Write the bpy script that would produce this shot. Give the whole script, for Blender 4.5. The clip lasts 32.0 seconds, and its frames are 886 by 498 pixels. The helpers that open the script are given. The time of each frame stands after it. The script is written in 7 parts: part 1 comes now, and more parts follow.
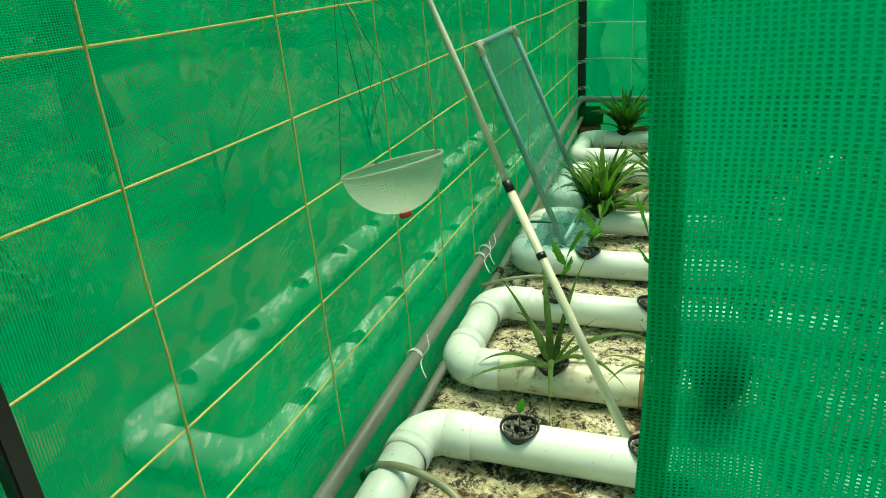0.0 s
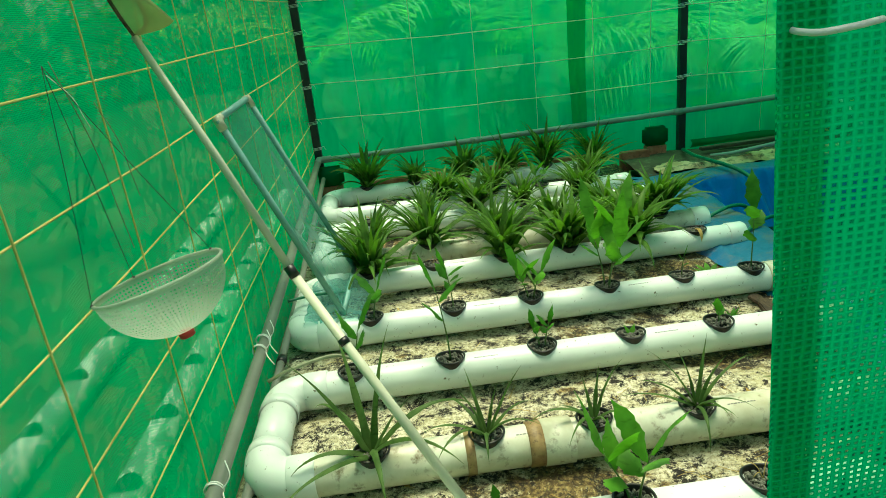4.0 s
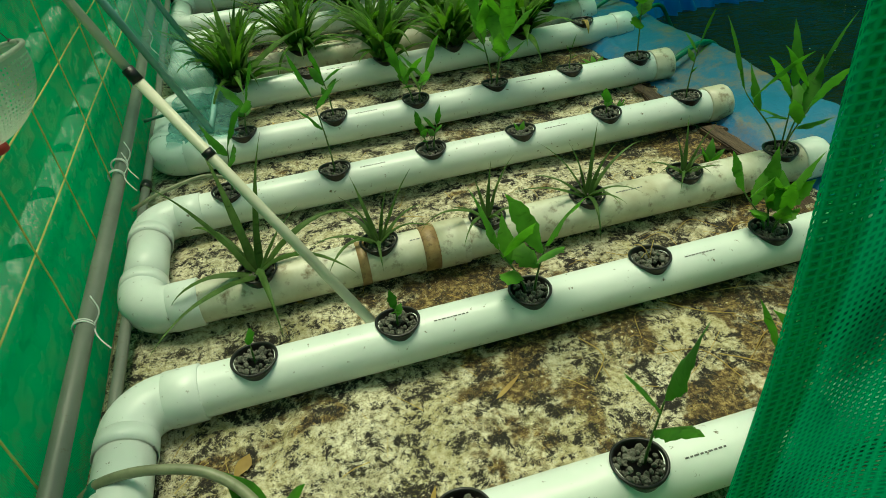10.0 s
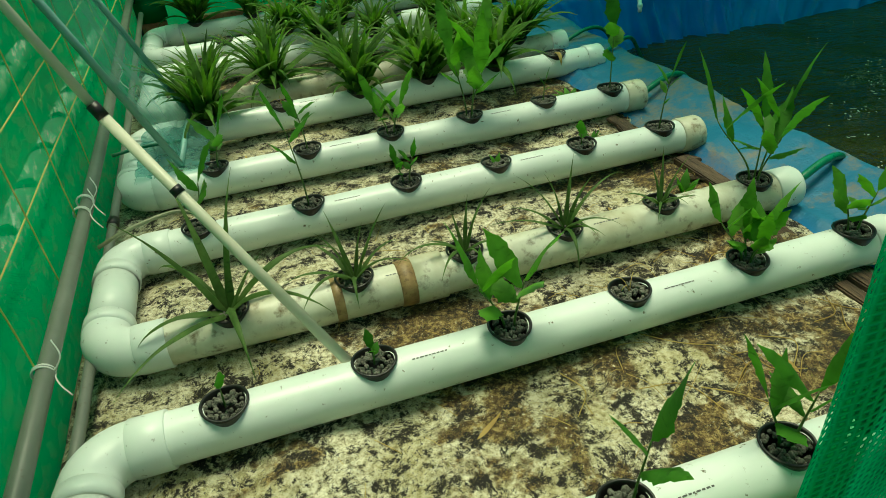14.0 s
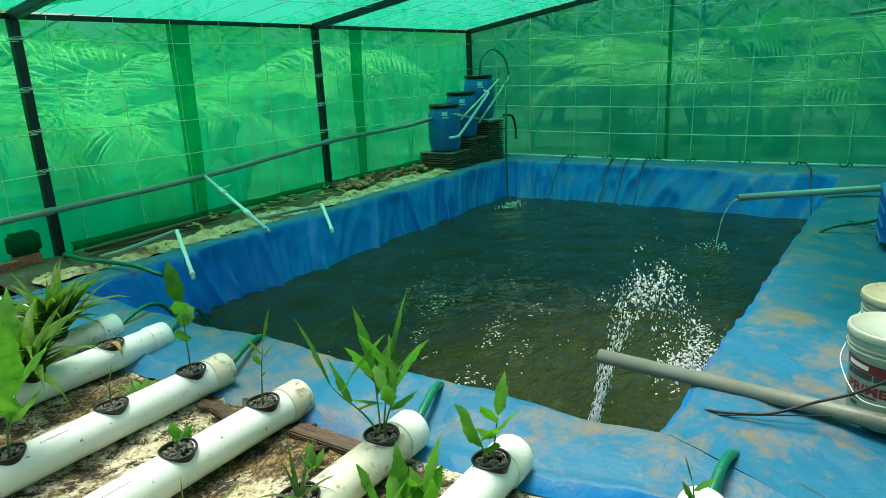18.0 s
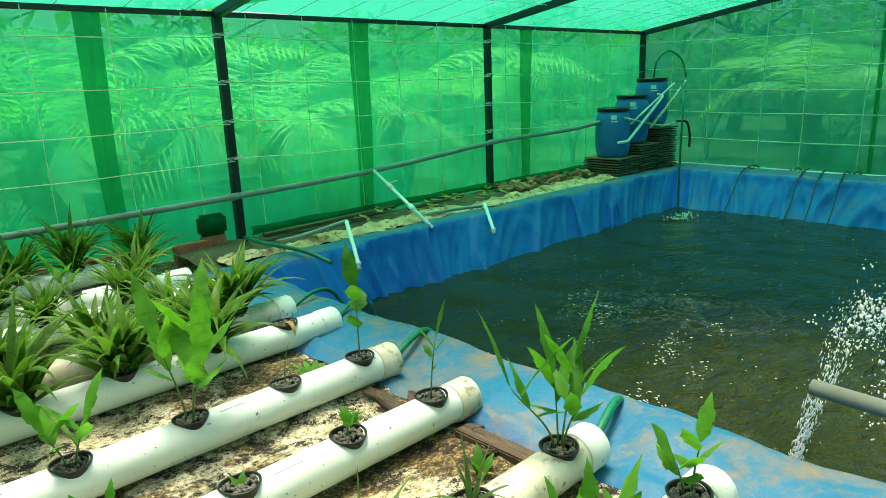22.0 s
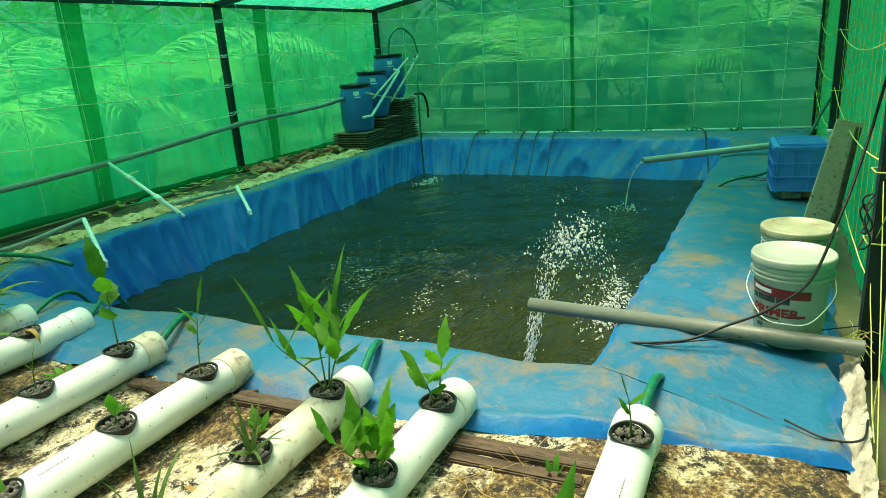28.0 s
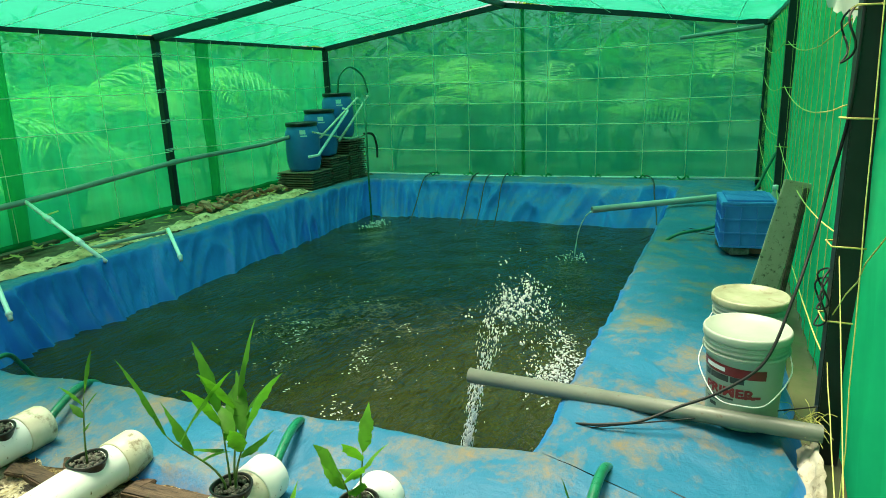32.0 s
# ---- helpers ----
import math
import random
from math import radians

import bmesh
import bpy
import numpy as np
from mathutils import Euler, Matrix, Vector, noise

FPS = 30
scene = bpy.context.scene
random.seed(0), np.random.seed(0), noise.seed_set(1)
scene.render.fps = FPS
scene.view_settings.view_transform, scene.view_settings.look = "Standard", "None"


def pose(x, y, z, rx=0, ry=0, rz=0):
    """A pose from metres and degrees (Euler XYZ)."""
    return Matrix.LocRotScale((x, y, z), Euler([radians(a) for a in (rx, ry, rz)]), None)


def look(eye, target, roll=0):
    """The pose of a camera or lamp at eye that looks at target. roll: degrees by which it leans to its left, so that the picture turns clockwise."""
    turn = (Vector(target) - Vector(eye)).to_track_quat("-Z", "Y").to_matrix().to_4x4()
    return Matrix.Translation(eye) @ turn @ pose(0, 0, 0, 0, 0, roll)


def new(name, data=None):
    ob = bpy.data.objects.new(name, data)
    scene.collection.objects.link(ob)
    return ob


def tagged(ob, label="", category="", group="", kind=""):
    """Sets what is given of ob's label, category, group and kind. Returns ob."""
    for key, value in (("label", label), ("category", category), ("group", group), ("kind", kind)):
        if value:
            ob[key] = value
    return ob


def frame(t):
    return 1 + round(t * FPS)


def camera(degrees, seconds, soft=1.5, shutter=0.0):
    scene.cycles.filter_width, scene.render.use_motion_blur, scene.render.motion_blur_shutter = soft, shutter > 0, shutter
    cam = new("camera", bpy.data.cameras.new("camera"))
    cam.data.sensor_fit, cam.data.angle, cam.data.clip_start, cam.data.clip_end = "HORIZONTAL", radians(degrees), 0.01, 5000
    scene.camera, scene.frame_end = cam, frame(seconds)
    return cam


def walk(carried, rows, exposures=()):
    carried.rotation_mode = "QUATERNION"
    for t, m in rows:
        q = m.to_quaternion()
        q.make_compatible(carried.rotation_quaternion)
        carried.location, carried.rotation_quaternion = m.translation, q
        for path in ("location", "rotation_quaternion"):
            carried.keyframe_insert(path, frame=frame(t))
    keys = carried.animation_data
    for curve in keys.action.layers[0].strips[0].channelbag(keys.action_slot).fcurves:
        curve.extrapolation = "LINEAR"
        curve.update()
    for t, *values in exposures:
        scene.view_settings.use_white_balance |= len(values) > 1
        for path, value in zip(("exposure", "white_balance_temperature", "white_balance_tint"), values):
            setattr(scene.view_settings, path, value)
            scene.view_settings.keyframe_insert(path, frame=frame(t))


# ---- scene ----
cam = camera(67.8, 32.0, 0.9)
PATH = [
    (0, (0.441, -0.054, 1.206), (-0.217, 1.673, 0.441), -4.3),
    (0.5, (0.401, -0.091, 1.214), (-0.302, 1.634, 0.485), -4.5),
    (1, (0.363, -0.092, 1.239), (-0.302, 1.7, 0.651), -5.0),
    (1.5, (0.354, -0.096, 1.253), (-0.22, 1.741, 0.709), -3.3),
    (2, (0.349, -0.083, 1.25), (-0.212, 1.754, 0.693), -3.5),
    (2.5, (0.35, -0.018, 1.248), (-0.256, 1.814, 0.724), -2.9),
    (3, (0.358, 0.035, 1.238), (-0.126, 1.872, 0.614), -3.1),
    (3.5, (0.327, 0.071, 1.244), (0.179, 1.968, 0.629), -4.3),
    (4, (0.297, 0.094, 1.222), (0.402, 1.972, 0.544), -6.3),
    (4.5, (0.276, 0.091, 1.195), (0.336, 1.912, 0.369), -7.0),
    (6.5, (0.279, 0.164, 1.184), (0.43, 1.904, 0.21), -8.9),
    (7, (0.247, 0.234, 1.193), (0.595, 1.966, 0.255), -11.3),
    (7.5, (0.27, 0.255, 1.196), (0.611, 2.016, 0.312), -11.3),
    (8, (0.26, 0.294, 1.197), (0.907, 2.002, 0.381), -11.7),
    (8.5, (0.254, 0.273, 1.187), (0.744, 1.988, 0.282), -11.2),
    (9, (0.287, 0.24, 1.168), (0.667, 1.944, 0.193), -10.0),
    (9.5, (0.305, 0.205, 1.148), (0.651, 1.848, 0.062), -8.8),
    (10, (0.306, 0.188, 1.125), (0.648, 1.763, -0.059), -6.0),
    (10.5, (0.297, 0.182, 1.109), (0.591, 1.72, -0.135), -4.4),
    (11, (0.304, 0.222, 1.12), (0.631, 1.795, -0.071), -4.5),
    (11.5, (0.31, 0.264, 1.147), (0.692, 1.932, 0.111), -4.1),
    (12, (0.32, 0.285, 1.193), (0.729, 2.089, 0.434), -5.5),
    (12.5, (0.309, 0.279, 1.197), (0.751, 2.102, 0.502), -4.2),
    (13, (0.316, 0.26, 1.186), (0.766, 2.048, 0.413), -3.7),
    (13.5, (0.322, 0.227, 1.152), (0.775, 1.937, 0.219), -4.4),
    (14, (0.314, 0.221, 1.119), (0.744, 1.822, 0.0), -5.2),
    (14.5, (0.29, 0.224, 1.101), (0.619, 1.806, -0.077), -8.6),
    (15, (0.301, 0.28, 1.107), (0.889, 1.766, -0.096), -11.4),
    (15.5, (0.301, 0.37, 1.134), (1.403, 1.644, 0.055), -10.2),
    (17.5, (0.399, 0.469, 1.136), (1.759, 1.64, 0.253), -7.8),
    (18, (0.412, 0.523, 1.099), (2.01, 1.603, 0.57), -2.7),
    (18.5, (0.406, 0.616, 1.062), (2.005, 1.717, 0.583), -5.7),
    (19, (0.468, 0.641, 1.066), (2.057, 1.791, 0.673), -3.7),
    (19.5, (0.52, 0.633, 1.059), (2.096, 1.801, 0.669), -4.4),
    (20, (0.536, 0.63, 1.049), (2.123, 1.78, 0.649), -4.0),
    (20.5, (0.527, 0.636, 1.057), (2.116, 1.781, 0.651), -5.3),
    (21, (0.53, 0.643, 1.062), (2.144, 1.761, 0.682), -5.5),
    (21.5, (0.493, 0.662, 1.057), (2.063, 1.84, 0.674), -4.7),
    (22, (0.434, 0.685, 1.03), (1.757, 2.104, 0.544), -2.2),
    (22.5, (0.394, 0.704, 1.021), (1.343, 2.375, 0.466), -1.0),
    (23, (0.374, 0.656, 1.002), (1.19, 2.366, 0.362), -0.4),
    (23.5, (0.324, 0.614, 0.987), (1.381, 2.166, 0.3), -2.6),
    (24, (0.313, 0.573, 0.996), (1.633, 1.882, 0.26), -3.3),
    (24.5, (0.306, 0.56, 1.001), (1.762, 1.726, 0.28), -3.1),
    (25, (0.303, 0.551, 1.005), (1.881, 1.57, 0.32), -2.8),
    (25.5, (0.317, 0.552, 1.005), (1.946, 1.499, 0.334), -3.9),
    (26, (0.317, 0.549, 1.008), (1.983, 1.451, 0.368), -4.6),
    (26.5, (0.323, 0.538, 1.011), (2.012, 1.401, 0.376), -4.4),
    (28.5, (0.33, 0.543, 1.02), (2.045, 1.399, 0.45), -4.1),
    (29, (0.357, 0.543, 1.02), (2.077, 1.395, 0.457), -4.6),
    (29.5, (0.426, 0.547, 1.033), (2.184, 1.364, 0.542), -5.2),
    (30, (0.42, 0.564, 1.052), (2.196, 1.364, 0.597), -5.0),
    (30.5, (0.442, 0.574, 1.056), (2.236, 1.334, 0.604), -4.3),
    (31, (0.495, 0.568, 1.065), (2.273, 1.36, 0.606), -3.6),
    (31.5, (0.514, 0.578, 1.068), (2.295, 1.369, 0.62), -2.0),
    (32, (0.536, 0.565, 1.058), (2.333, 1.297, 0.573), -2.1),
]
EXPOSURES = [(0, 0.42, 7500, -13), (4, 0.39, 7500, -13), (7, -0.06, 7550, -16), (8, -0.01, 7550, -16), (10, -0.28, 7600, -15), (11, -0.25, 7600, -15), (12, 0.04, 7500, -17), (13, 0.15, 7500, -17), (14, -0.19, 7600, -16), (15.5, -0.21, 7550, -15), (17.5, 0.5, 6500, 4), (19, 0.95, 6950, 8), (22, 0.98, 7200, 5), (23, 0.42, 7400, -7), (24, 0.32, 7450, -9), (26, 0.68, 7700, -3), (29, 0.9, 7850, -2), (32, 1.0, 7850, -2)]
walk(cam, [(t, look(eye, target, roll)) for t, eye, target, roll in PATH], EXPOSURES)

# ---- light ----
world = bpy.data.worlds.new("overcast_sky")
scene.world = world
world.use_nodes = True
wn, wl = world.node_tree.nodes, world.node_tree.links
sky = wn.new("ShaderNodeTexSky")
sky.sky_type, sky.sun_disc = "NISHITA", False
SUN_UP, SUN_ROUND = radians(78), radians(15)
sky.sun_elevation, sky.sun_rotation = SUN_UP, SUN_ROUND
sky.air_density, sky.dust_density, sky.ozone_density = 1.0, 4.0, 1.0
wl.new(sky.outputs[0], wn["Background"].inputs[0])
wn["Background"].inputs[1].default_value = 0.13
sun = new("sun", bpy.data.lights.new("sun", "SUN"))
sun.data.energy, sun.data.angle, sun.data.color = 3.6, radians(24), (1.0, 0.97, 0.9)
sun.matrix_basis = look((0, 0, 0), (-math.sin(SUN_ROUND) * math.cos(SUN_UP), -math.cos(SUN_ROUND) * math.cos(SUN_UP), -math.sin(SUN_UP)))


# ---- materials ----
def nodes_of(name):
    m = bpy.data.materials.new(name)
    m.use_nodes = True
    nt = m.node_tree
    return m, nt.nodes, nt.links, nt.nodes["Principled BSDF"]


def ramp(n, l, src, stops):
    r = n.new("ShaderNodeValToRGB")
    e = r.color_ramp.elements
    e[0].position, e[0].color = stops[0][0], (*stops[0][1], 1)
    e[1].position, e[1].color = stops[-1][0], (*stops[-1][1], 1)
    for p, c in stops[1:-1]:
        e.new(p).color = (*c, 1)
    l.new(src, r.inputs[0])
    return r.outputs[0]


def noise_tex(n, l, coord, scale, detail=4, rough=0.55, stretch=None, dist=0.0):
    t = n.new("ShaderNodeTexNoise")
    t.inputs["Scale"].default_value, t.inputs["Detail"].default_value = scale, detail
    t.inputs["Roughness"].default_value, t.inputs["Distortion"].default_value = rough, dist
    if stretch:
        mp = n.new("ShaderNodeMapping")
        mp.inputs["Scale"].default_value = stretch
        l.new(coord, mp.inputs[0])
        coord = mp.outputs[0]
    l.new(coord, t.inputs[0])
    return t.outputs[0]


def mixc(n, l, fac, a, b, mode="MIX"):
    m = n.new("ShaderNodeMix")
    m.data_type, m.blend_type = "RGBA", mode
    for sock, v in ((m.inputs[0], fac), (m.inputs[6], a), (m.inputs[7], b)):
        if isinstance(v, (int, float)):
            sock.default_value = v
        elif isinstance(v, tuple):
            sock.default_value = (*v, 1)
        else:
            l.new(v, sock)
    return m.outputs[2]


def step(n, l, src, lo, hi):
    m = n.new("ShaderNodeMapRange")
    m.inputs[1].default_value, m.inputs[2].default_value = lo, hi
    l.new(src, m.inputs[0])
    return m.outputs[0]


def bump(n, l, b, height, strength, dist=0.01):
    k = n.new("ShaderNodeBump")
    k.inputs["Strength"].default_value, k.inputs["Distance"].default_value = strength, dist
    l.new(height, k.inputs["Height"])
    l.new(k.outputs[0], b.inputs["Normal"])
    return k


def surface(name, a, b, scale=8.0, rough=0.5, metal=0.0, dirt=None, dirt_scale=30.0, dirt_lo=0.58, dirt_hi=0.7, bumps=0.15, stretch=None, spec=0.5, vary=0.0):
    """Two tones at a large scale, dirt specks at a fine one, and relief."""
    m, n, l, p = nodes_of(name)
    co = n.new("ShaderNodeTexCoord").outputs["Object"]
    big = noise_tex(n, l, co, scale, 5, 0.6, stretch)
    fine = noise_tex(n, l, co, dirt_scale, 6, 0.65, stretch)
    col = ramp(n, l, big, [(0.32, a), (0.68, b)])
    if dirt:
        col = mixc(n, l, step(n, l, fine, dirt_lo, dirt_hi), col, dirt)
    if vary:
        info = n.new("ShaderNodeObjectInfo").outputs["Random"]
        hs = n.new("ShaderNodeHueSaturation")
        l.new(col, hs.inputs["Color"])
        l.new(step_out(n, l, info, 1 - vary, 1 + vary), hs.inputs["Value"])
        col = hs.outputs[0]
    l.new(col, p.inputs["Base Color"])
    rr = n.new("ShaderNodeMapRange")
    rr.inputs[3].default_value, rr.inputs[4].default_value = max(0.02, rough - 0.12), min(1, rough + 0.12)
    l.new(fine, rr.inputs[0])
    l.new(rr.outputs[0], p.inputs["Roughness"])
    p.inputs["Metallic"].default_value = metal
    p.inputs["Specular IOR Level"].default_value = spec
    if bumps:
        bump(n, l, p, fine, bumps, 0.004)
    return m


def step_out(n, l, src, lo, hi):
    m = n.new("ShaderNodeMapRange")
    m.inputs[3].default_value, m.inputs[4].default_value = lo, hi
    l.new(src, m.inputs[0])
    return m.outputs[0]


def net_material(name, see=0.5, tint=(0.22, 0.8, 0.5), thread=(0.012, 0.36, 0.17), glow=(0.02, 0.62, 0.32), weave=0.0, patch=0.25, clump=False, fine=0.22, relief=1.5):
    """Knitted shade net: threads that scatter green light, gaps that let the view through."""
    m, n, l, p = nodes_of(name)
    n.remove(p)
    out = n["Material Output"]
    co = n.new("ShaderNodeTexCoord").outputs["Object"]
    tr = n.new("ShaderNodeBsdfTransparent")
    tr.inputs[0].default_value = (*tint, 1)
    di, tl = n.new("ShaderNodeBsdfDiffuse"), n.new("ShaderNodeBsdfTranslucent")
    cloud = noise_tex(n, l, co, 2.2, 4, 0.6)
    streak = noise_tex(n, l, co, 9.0, 4, 0.6, (1, 1, 0.18))
    col = ramp(n, l, cloud, [(0.3, tuple(c * 0.75 for c in thread)), (0.7, tuple(min(1, c * 1.25) for c in thread))])
    l.new(col, di.inputs[0])
    tl.inputs[0].default_value = (*glow, 1)
    cloth = n.new("ShaderNodeMixShader")
    cloth.inputs[0].default_value = 0.5
    l.new(di.outputs[0], cloth.inputs[1])
    l.new(tl.outputs[0], cloth.inputs[2])
    gap = step_out(n, l, streak, see - patch * 0.5, see + patch * 0.5)
    if weave:
        # knit pattern: rows of loops between warp threads
        sep = n.new("ShaderNodeSeparateXYZ")
        l.new(co, sep.inputs[0])
        wob = noise_tex(n, l, co, 70, 3, 0.6)

        def wave(axis, k, amount):
            a = n.new("ShaderNodeMath")
            a.operation = "MULTIPLY_ADD"
            l.new(axis, a.inputs[0])
            a.inputs[1].default_value = k
            b = n.new("ShaderNodeMath")
            b.operation = "MULTIPLY"
            b.inputs[1].default_value = amount
            l.new(wob, b.inputs[0])
            l.new(b.outputs[0], a.inputs[2])
            s = n.new("ShaderNodeMath")
            s.operation = "SINE"
            l.new(a.outputs[0], s.inputs[0])
            return s.outputs[0]

        add = n.new("ShaderNodeMath")
        add.operation = "ADD"
        l.new(sep.outputs[0], add.inputs[0])
        l.new(sep.outputs[1], add.inputs[1])
        u, v = wave(add.outputs[0], 6.283 / (weave * 0.9), 4), wave(sep.outputs[2], 6.283 / (weave * 0.62), 4)
        mul = n.new("ShaderNodeMath")
        mul.operation = "MINIMUM"
        l.new(u, mul.inputs[0])
        l.new(v, mul.inputs[1])
        hole = step(n, l, mul.outputs[0], fine, fine + 0.18)
        gm = n.new("ShaderNodeMath")
        gm.operation = "MULTIPLY"
        l.new(hole, gm.inputs[0])
        lots = step_out(n, l, streak, see * 0.8, min(1.0, see * 1.5))
        if clump:
            lots = step_out(n, l, step(n, l, noise_tex(n, l, co, 22, 5, 0.7, (0.8, 0.8, 1.2)), 0.46, 0.66), see * 0.35, 1.0)
        l.new(lots, gm.inputs[1])
        gap = gm.outputs[0]
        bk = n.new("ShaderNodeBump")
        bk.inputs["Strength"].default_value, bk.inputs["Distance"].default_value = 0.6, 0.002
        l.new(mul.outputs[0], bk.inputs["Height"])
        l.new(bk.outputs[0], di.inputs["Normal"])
        # loops lighter, gaps darker: the knit's shading put into the thread colour
        knit_shading = mixc(n, l, step(n, l, mul.outputs[0], -0.7, 0.5), mixc(n, l, 1.0, col, (relief,) * 3, "MULTIPLY"), mixc(n, l, 1.0, col, (0.7 / relief,) * 3, "MULTIPLY"))
        l.new(knit_shading, di.inputs[0])
    mix = n.new("ShaderNodeMixShader")
    l.new(gap, mix.inputs[0])
    l.new(cloth.outputs[0], mix.inputs[1])
    l.new(tr.outputs[0], mix.inputs[2])
    l.new(mix.outputs[0], out.inputs[0])
    return m


def leaf_material(name, a, b, back=0.35):
    m, n, l, p = nodes_of(name)
    co = n.new("ShaderNodeTexCoord").outputs["Object"]
    big = noise_tex(n, l, co, 14, 3)
    vein = noise_tex(n, l, co, 90, 3, 0.5, (0.25, 0.25, 1.0))
    rnd = n.new("ShaderNodeNewGeometry").outputs["Random Per Island"]
    tone = mixc(n, l, rnd, a, b)
    col = mixc(n, l, step(n, l, big, 0.35, 0.75), tone, tuple(c * 1.35 for c in b))
    col = mixc(n, l, step(n, l, vein, 0.6, 0.8), col, tuple(c * 0.6 for c in a))
    l.new(col, p.inputs["Base Color"])
    p.inputs["Roughness"].default_value = 0.5
    p.inputs["Specular IOR Level"].default_value = 0.16
    bump(n, l, p, vein, 0.2, 0.002)
    tl = n.new("ShaderNodeBsdfTranslucent")
    bright = mixc(n, l, 1.0, col, (1.6, 2.0, 0.8), "MULTIPLY")
    l.new(bright, tl.inputs[0])
    mx = n.new("ShaderNodeMixShader")
    mx.inputs[0].default_value = back
    l.new(p.outputs[0], mx.inputs[1])
    l.new(tl.outputs[0], mx.inputs[2])
    l.new(mx.outputs[0], n["Material Output"].inputs[0])
    return m


NET = net_material("shade_net", 0.33, (0.22, 0.98, 0.6), (0.006, 0.52, 0.24), (0.008, 0.74, 0.34), 0.0, 0.6)
NET_END = net_material("end_net", 0.26, (0.24, 0.98, 0.7), (0.005, 0.36, 0.24), (0.007, 0.42, 0.28), 0.0, 0.34)
NET_ROOF = net_material("roof_net", 0.27, (0.3, 0.94, 0.7), (0.006, 0.44, 0.25), (0.01, 0.52, 0.32), 0.0, 0.12)
NET_LIGHT_BAY = net_material("light_bay_net", 0.86, (0.97, 0.97, 0.93), (0.6, 0.62, 0.56), (0.85, 0.87, 0.8), 0.0, 0.1)
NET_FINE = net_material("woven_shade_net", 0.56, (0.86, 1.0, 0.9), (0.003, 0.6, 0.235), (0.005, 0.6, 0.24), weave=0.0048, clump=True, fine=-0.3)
NET_SOUTH = net_material("plain_shade_net", 0.12, (0.3, 0.9, 0.5), (0.004, 0.62, 0.26), (0.006, 0.66, 0.28), 0.0, 0.1)
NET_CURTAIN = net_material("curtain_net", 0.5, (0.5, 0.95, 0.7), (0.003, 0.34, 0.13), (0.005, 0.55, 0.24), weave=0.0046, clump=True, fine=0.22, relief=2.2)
STRIP = net_material("doubled_net", 0.28, (0.12, 0.72, 0.4), (0.003, 0.32, 0.14), (0.004, 0.46, 0.2))
HEM = net_material("net_hem", 0.1, (0.03, 0.5, 0.2), (0.002, 0.16, 0.07), (0.003, 0.24, 0.1))
BLACK_STEEL = surface("black_painted_steel", (0.008, 0.009, 0.01), (0.02, 0.022, 0.024), 6, 0.45, 0, (0.07, 0.05, 0.035), 60, 0.66, 0.75)
PVC = surface("white_pvc", (0.62, 0.72, 0.66), (0.76, 0.83, 0.79), 3, 0.36, 0, (0.12, 0.11, 0.06), 60, 0.64, 0.7, 0.03)
PVC_DIRTY = surface("stained_white_pvc", (0.42, 0.4, 0.25), (0.74, 0.76, 0.64), 6, 0.42, 0, (0.15, 0.11, 0.05), 26, 0.54, 0.7, 0.05)
PVC_GREY = surface("grey_pvc", (0.19, 0.23, 0.2), (0.28, 0.33, 0.29), 4, 0.42, 0, (0.16, 0.12, 0.07), 40, 0.62, 0.76, 0.05)
PVC_WHITE_THIN = surface("clean_white_pvc", (0.82, 0.83, 0.8), (0.9, 0.9, 0.88), 6, 0.3, 0, (0.3, 0.28, 0.2), 60, 0.72, 0.8, 0.02)
PVC_DARK = surface("dark_grey_pvc", (0.14, 0.16, 0.13), (0.21, 0.235, 0.195), 4, 0.42, 0, (0.13, 0.1, 0.06), 40, 0.62, 0.76, 0.05)
PVC_PALE = surface("pale_grey_pvc", (0.3, 0.34, 0.31), (0.42, 0.46, 0.42), 4, 0.4, 0, (0.16, 0.13, 0.08), 40, 0.64, 0.76, 0.04)
TAPE = surface("brown_tape", (0.2, 0.12, 0.05), (0.4, 0.28, 0.13), 30, 0.5, 0, (0.1, 0.06, 0.03), 80, 0.55, 0.7)
BLACK_PLASTIC = surface("black_plastic", (0.006, 0.006, 0.006), (0.015, 0.015, 0.014), 20, 0.35, 0, (0.06, 0.055, 0.04), 120, 0.66, 0.8)
GRAVEL = surface("grey_gravel", (0.055, 0.06, 0.045), (0.22, 0.225, 0.18), 40, 0.85, 0, (0.06, 0.055, 0.04), 160, 0.5, 0.7, 0.5)
ROPE = surface("yellow_rope", (0.56, 0.53, 0.13), (0.72, 0.7, 0.26), 40, 0.8, 0, (0.28, 0.22, 0.07), 200, 0.6, 0.78, 0.6)
# the yellow rope lightened, to make up for weak light on these nets
ROPE_PALE = surface("lightened_yellow_rope", (0.74, 0.8, 0.52), (0.84, 0.88, 0.62), 40, 0.8, 0, (0.3, 0.3, 0.12), 200, 0.6, 0.8, 0.5)
SACK_WHITE = surface("dirty_white_sack", (0.26, 0.24, 0.17), (0.58, 0.56, 0.46), 12, 0.9, 0, (0.1, 0.08, 0.04), 40, 0.55, 0.7, 0.6)
ROPE_WHITE = surface("pale_cord", (0.8, 0.84, 0.8), (0.88, 0.9, 0.86), 40, 0.7, 0, (0.3, 0.28, 0.2), 200, 0.6, 0.8, 0.4)
YARD = surface("grassy_yard_soil", (0.03, 0.045, 0.014), (0.12, 0.13, 0.055), 1.2, 0.95, 0, (0.05, 0.1, 0.025), 9, 0.5, 0.66, 0.8)
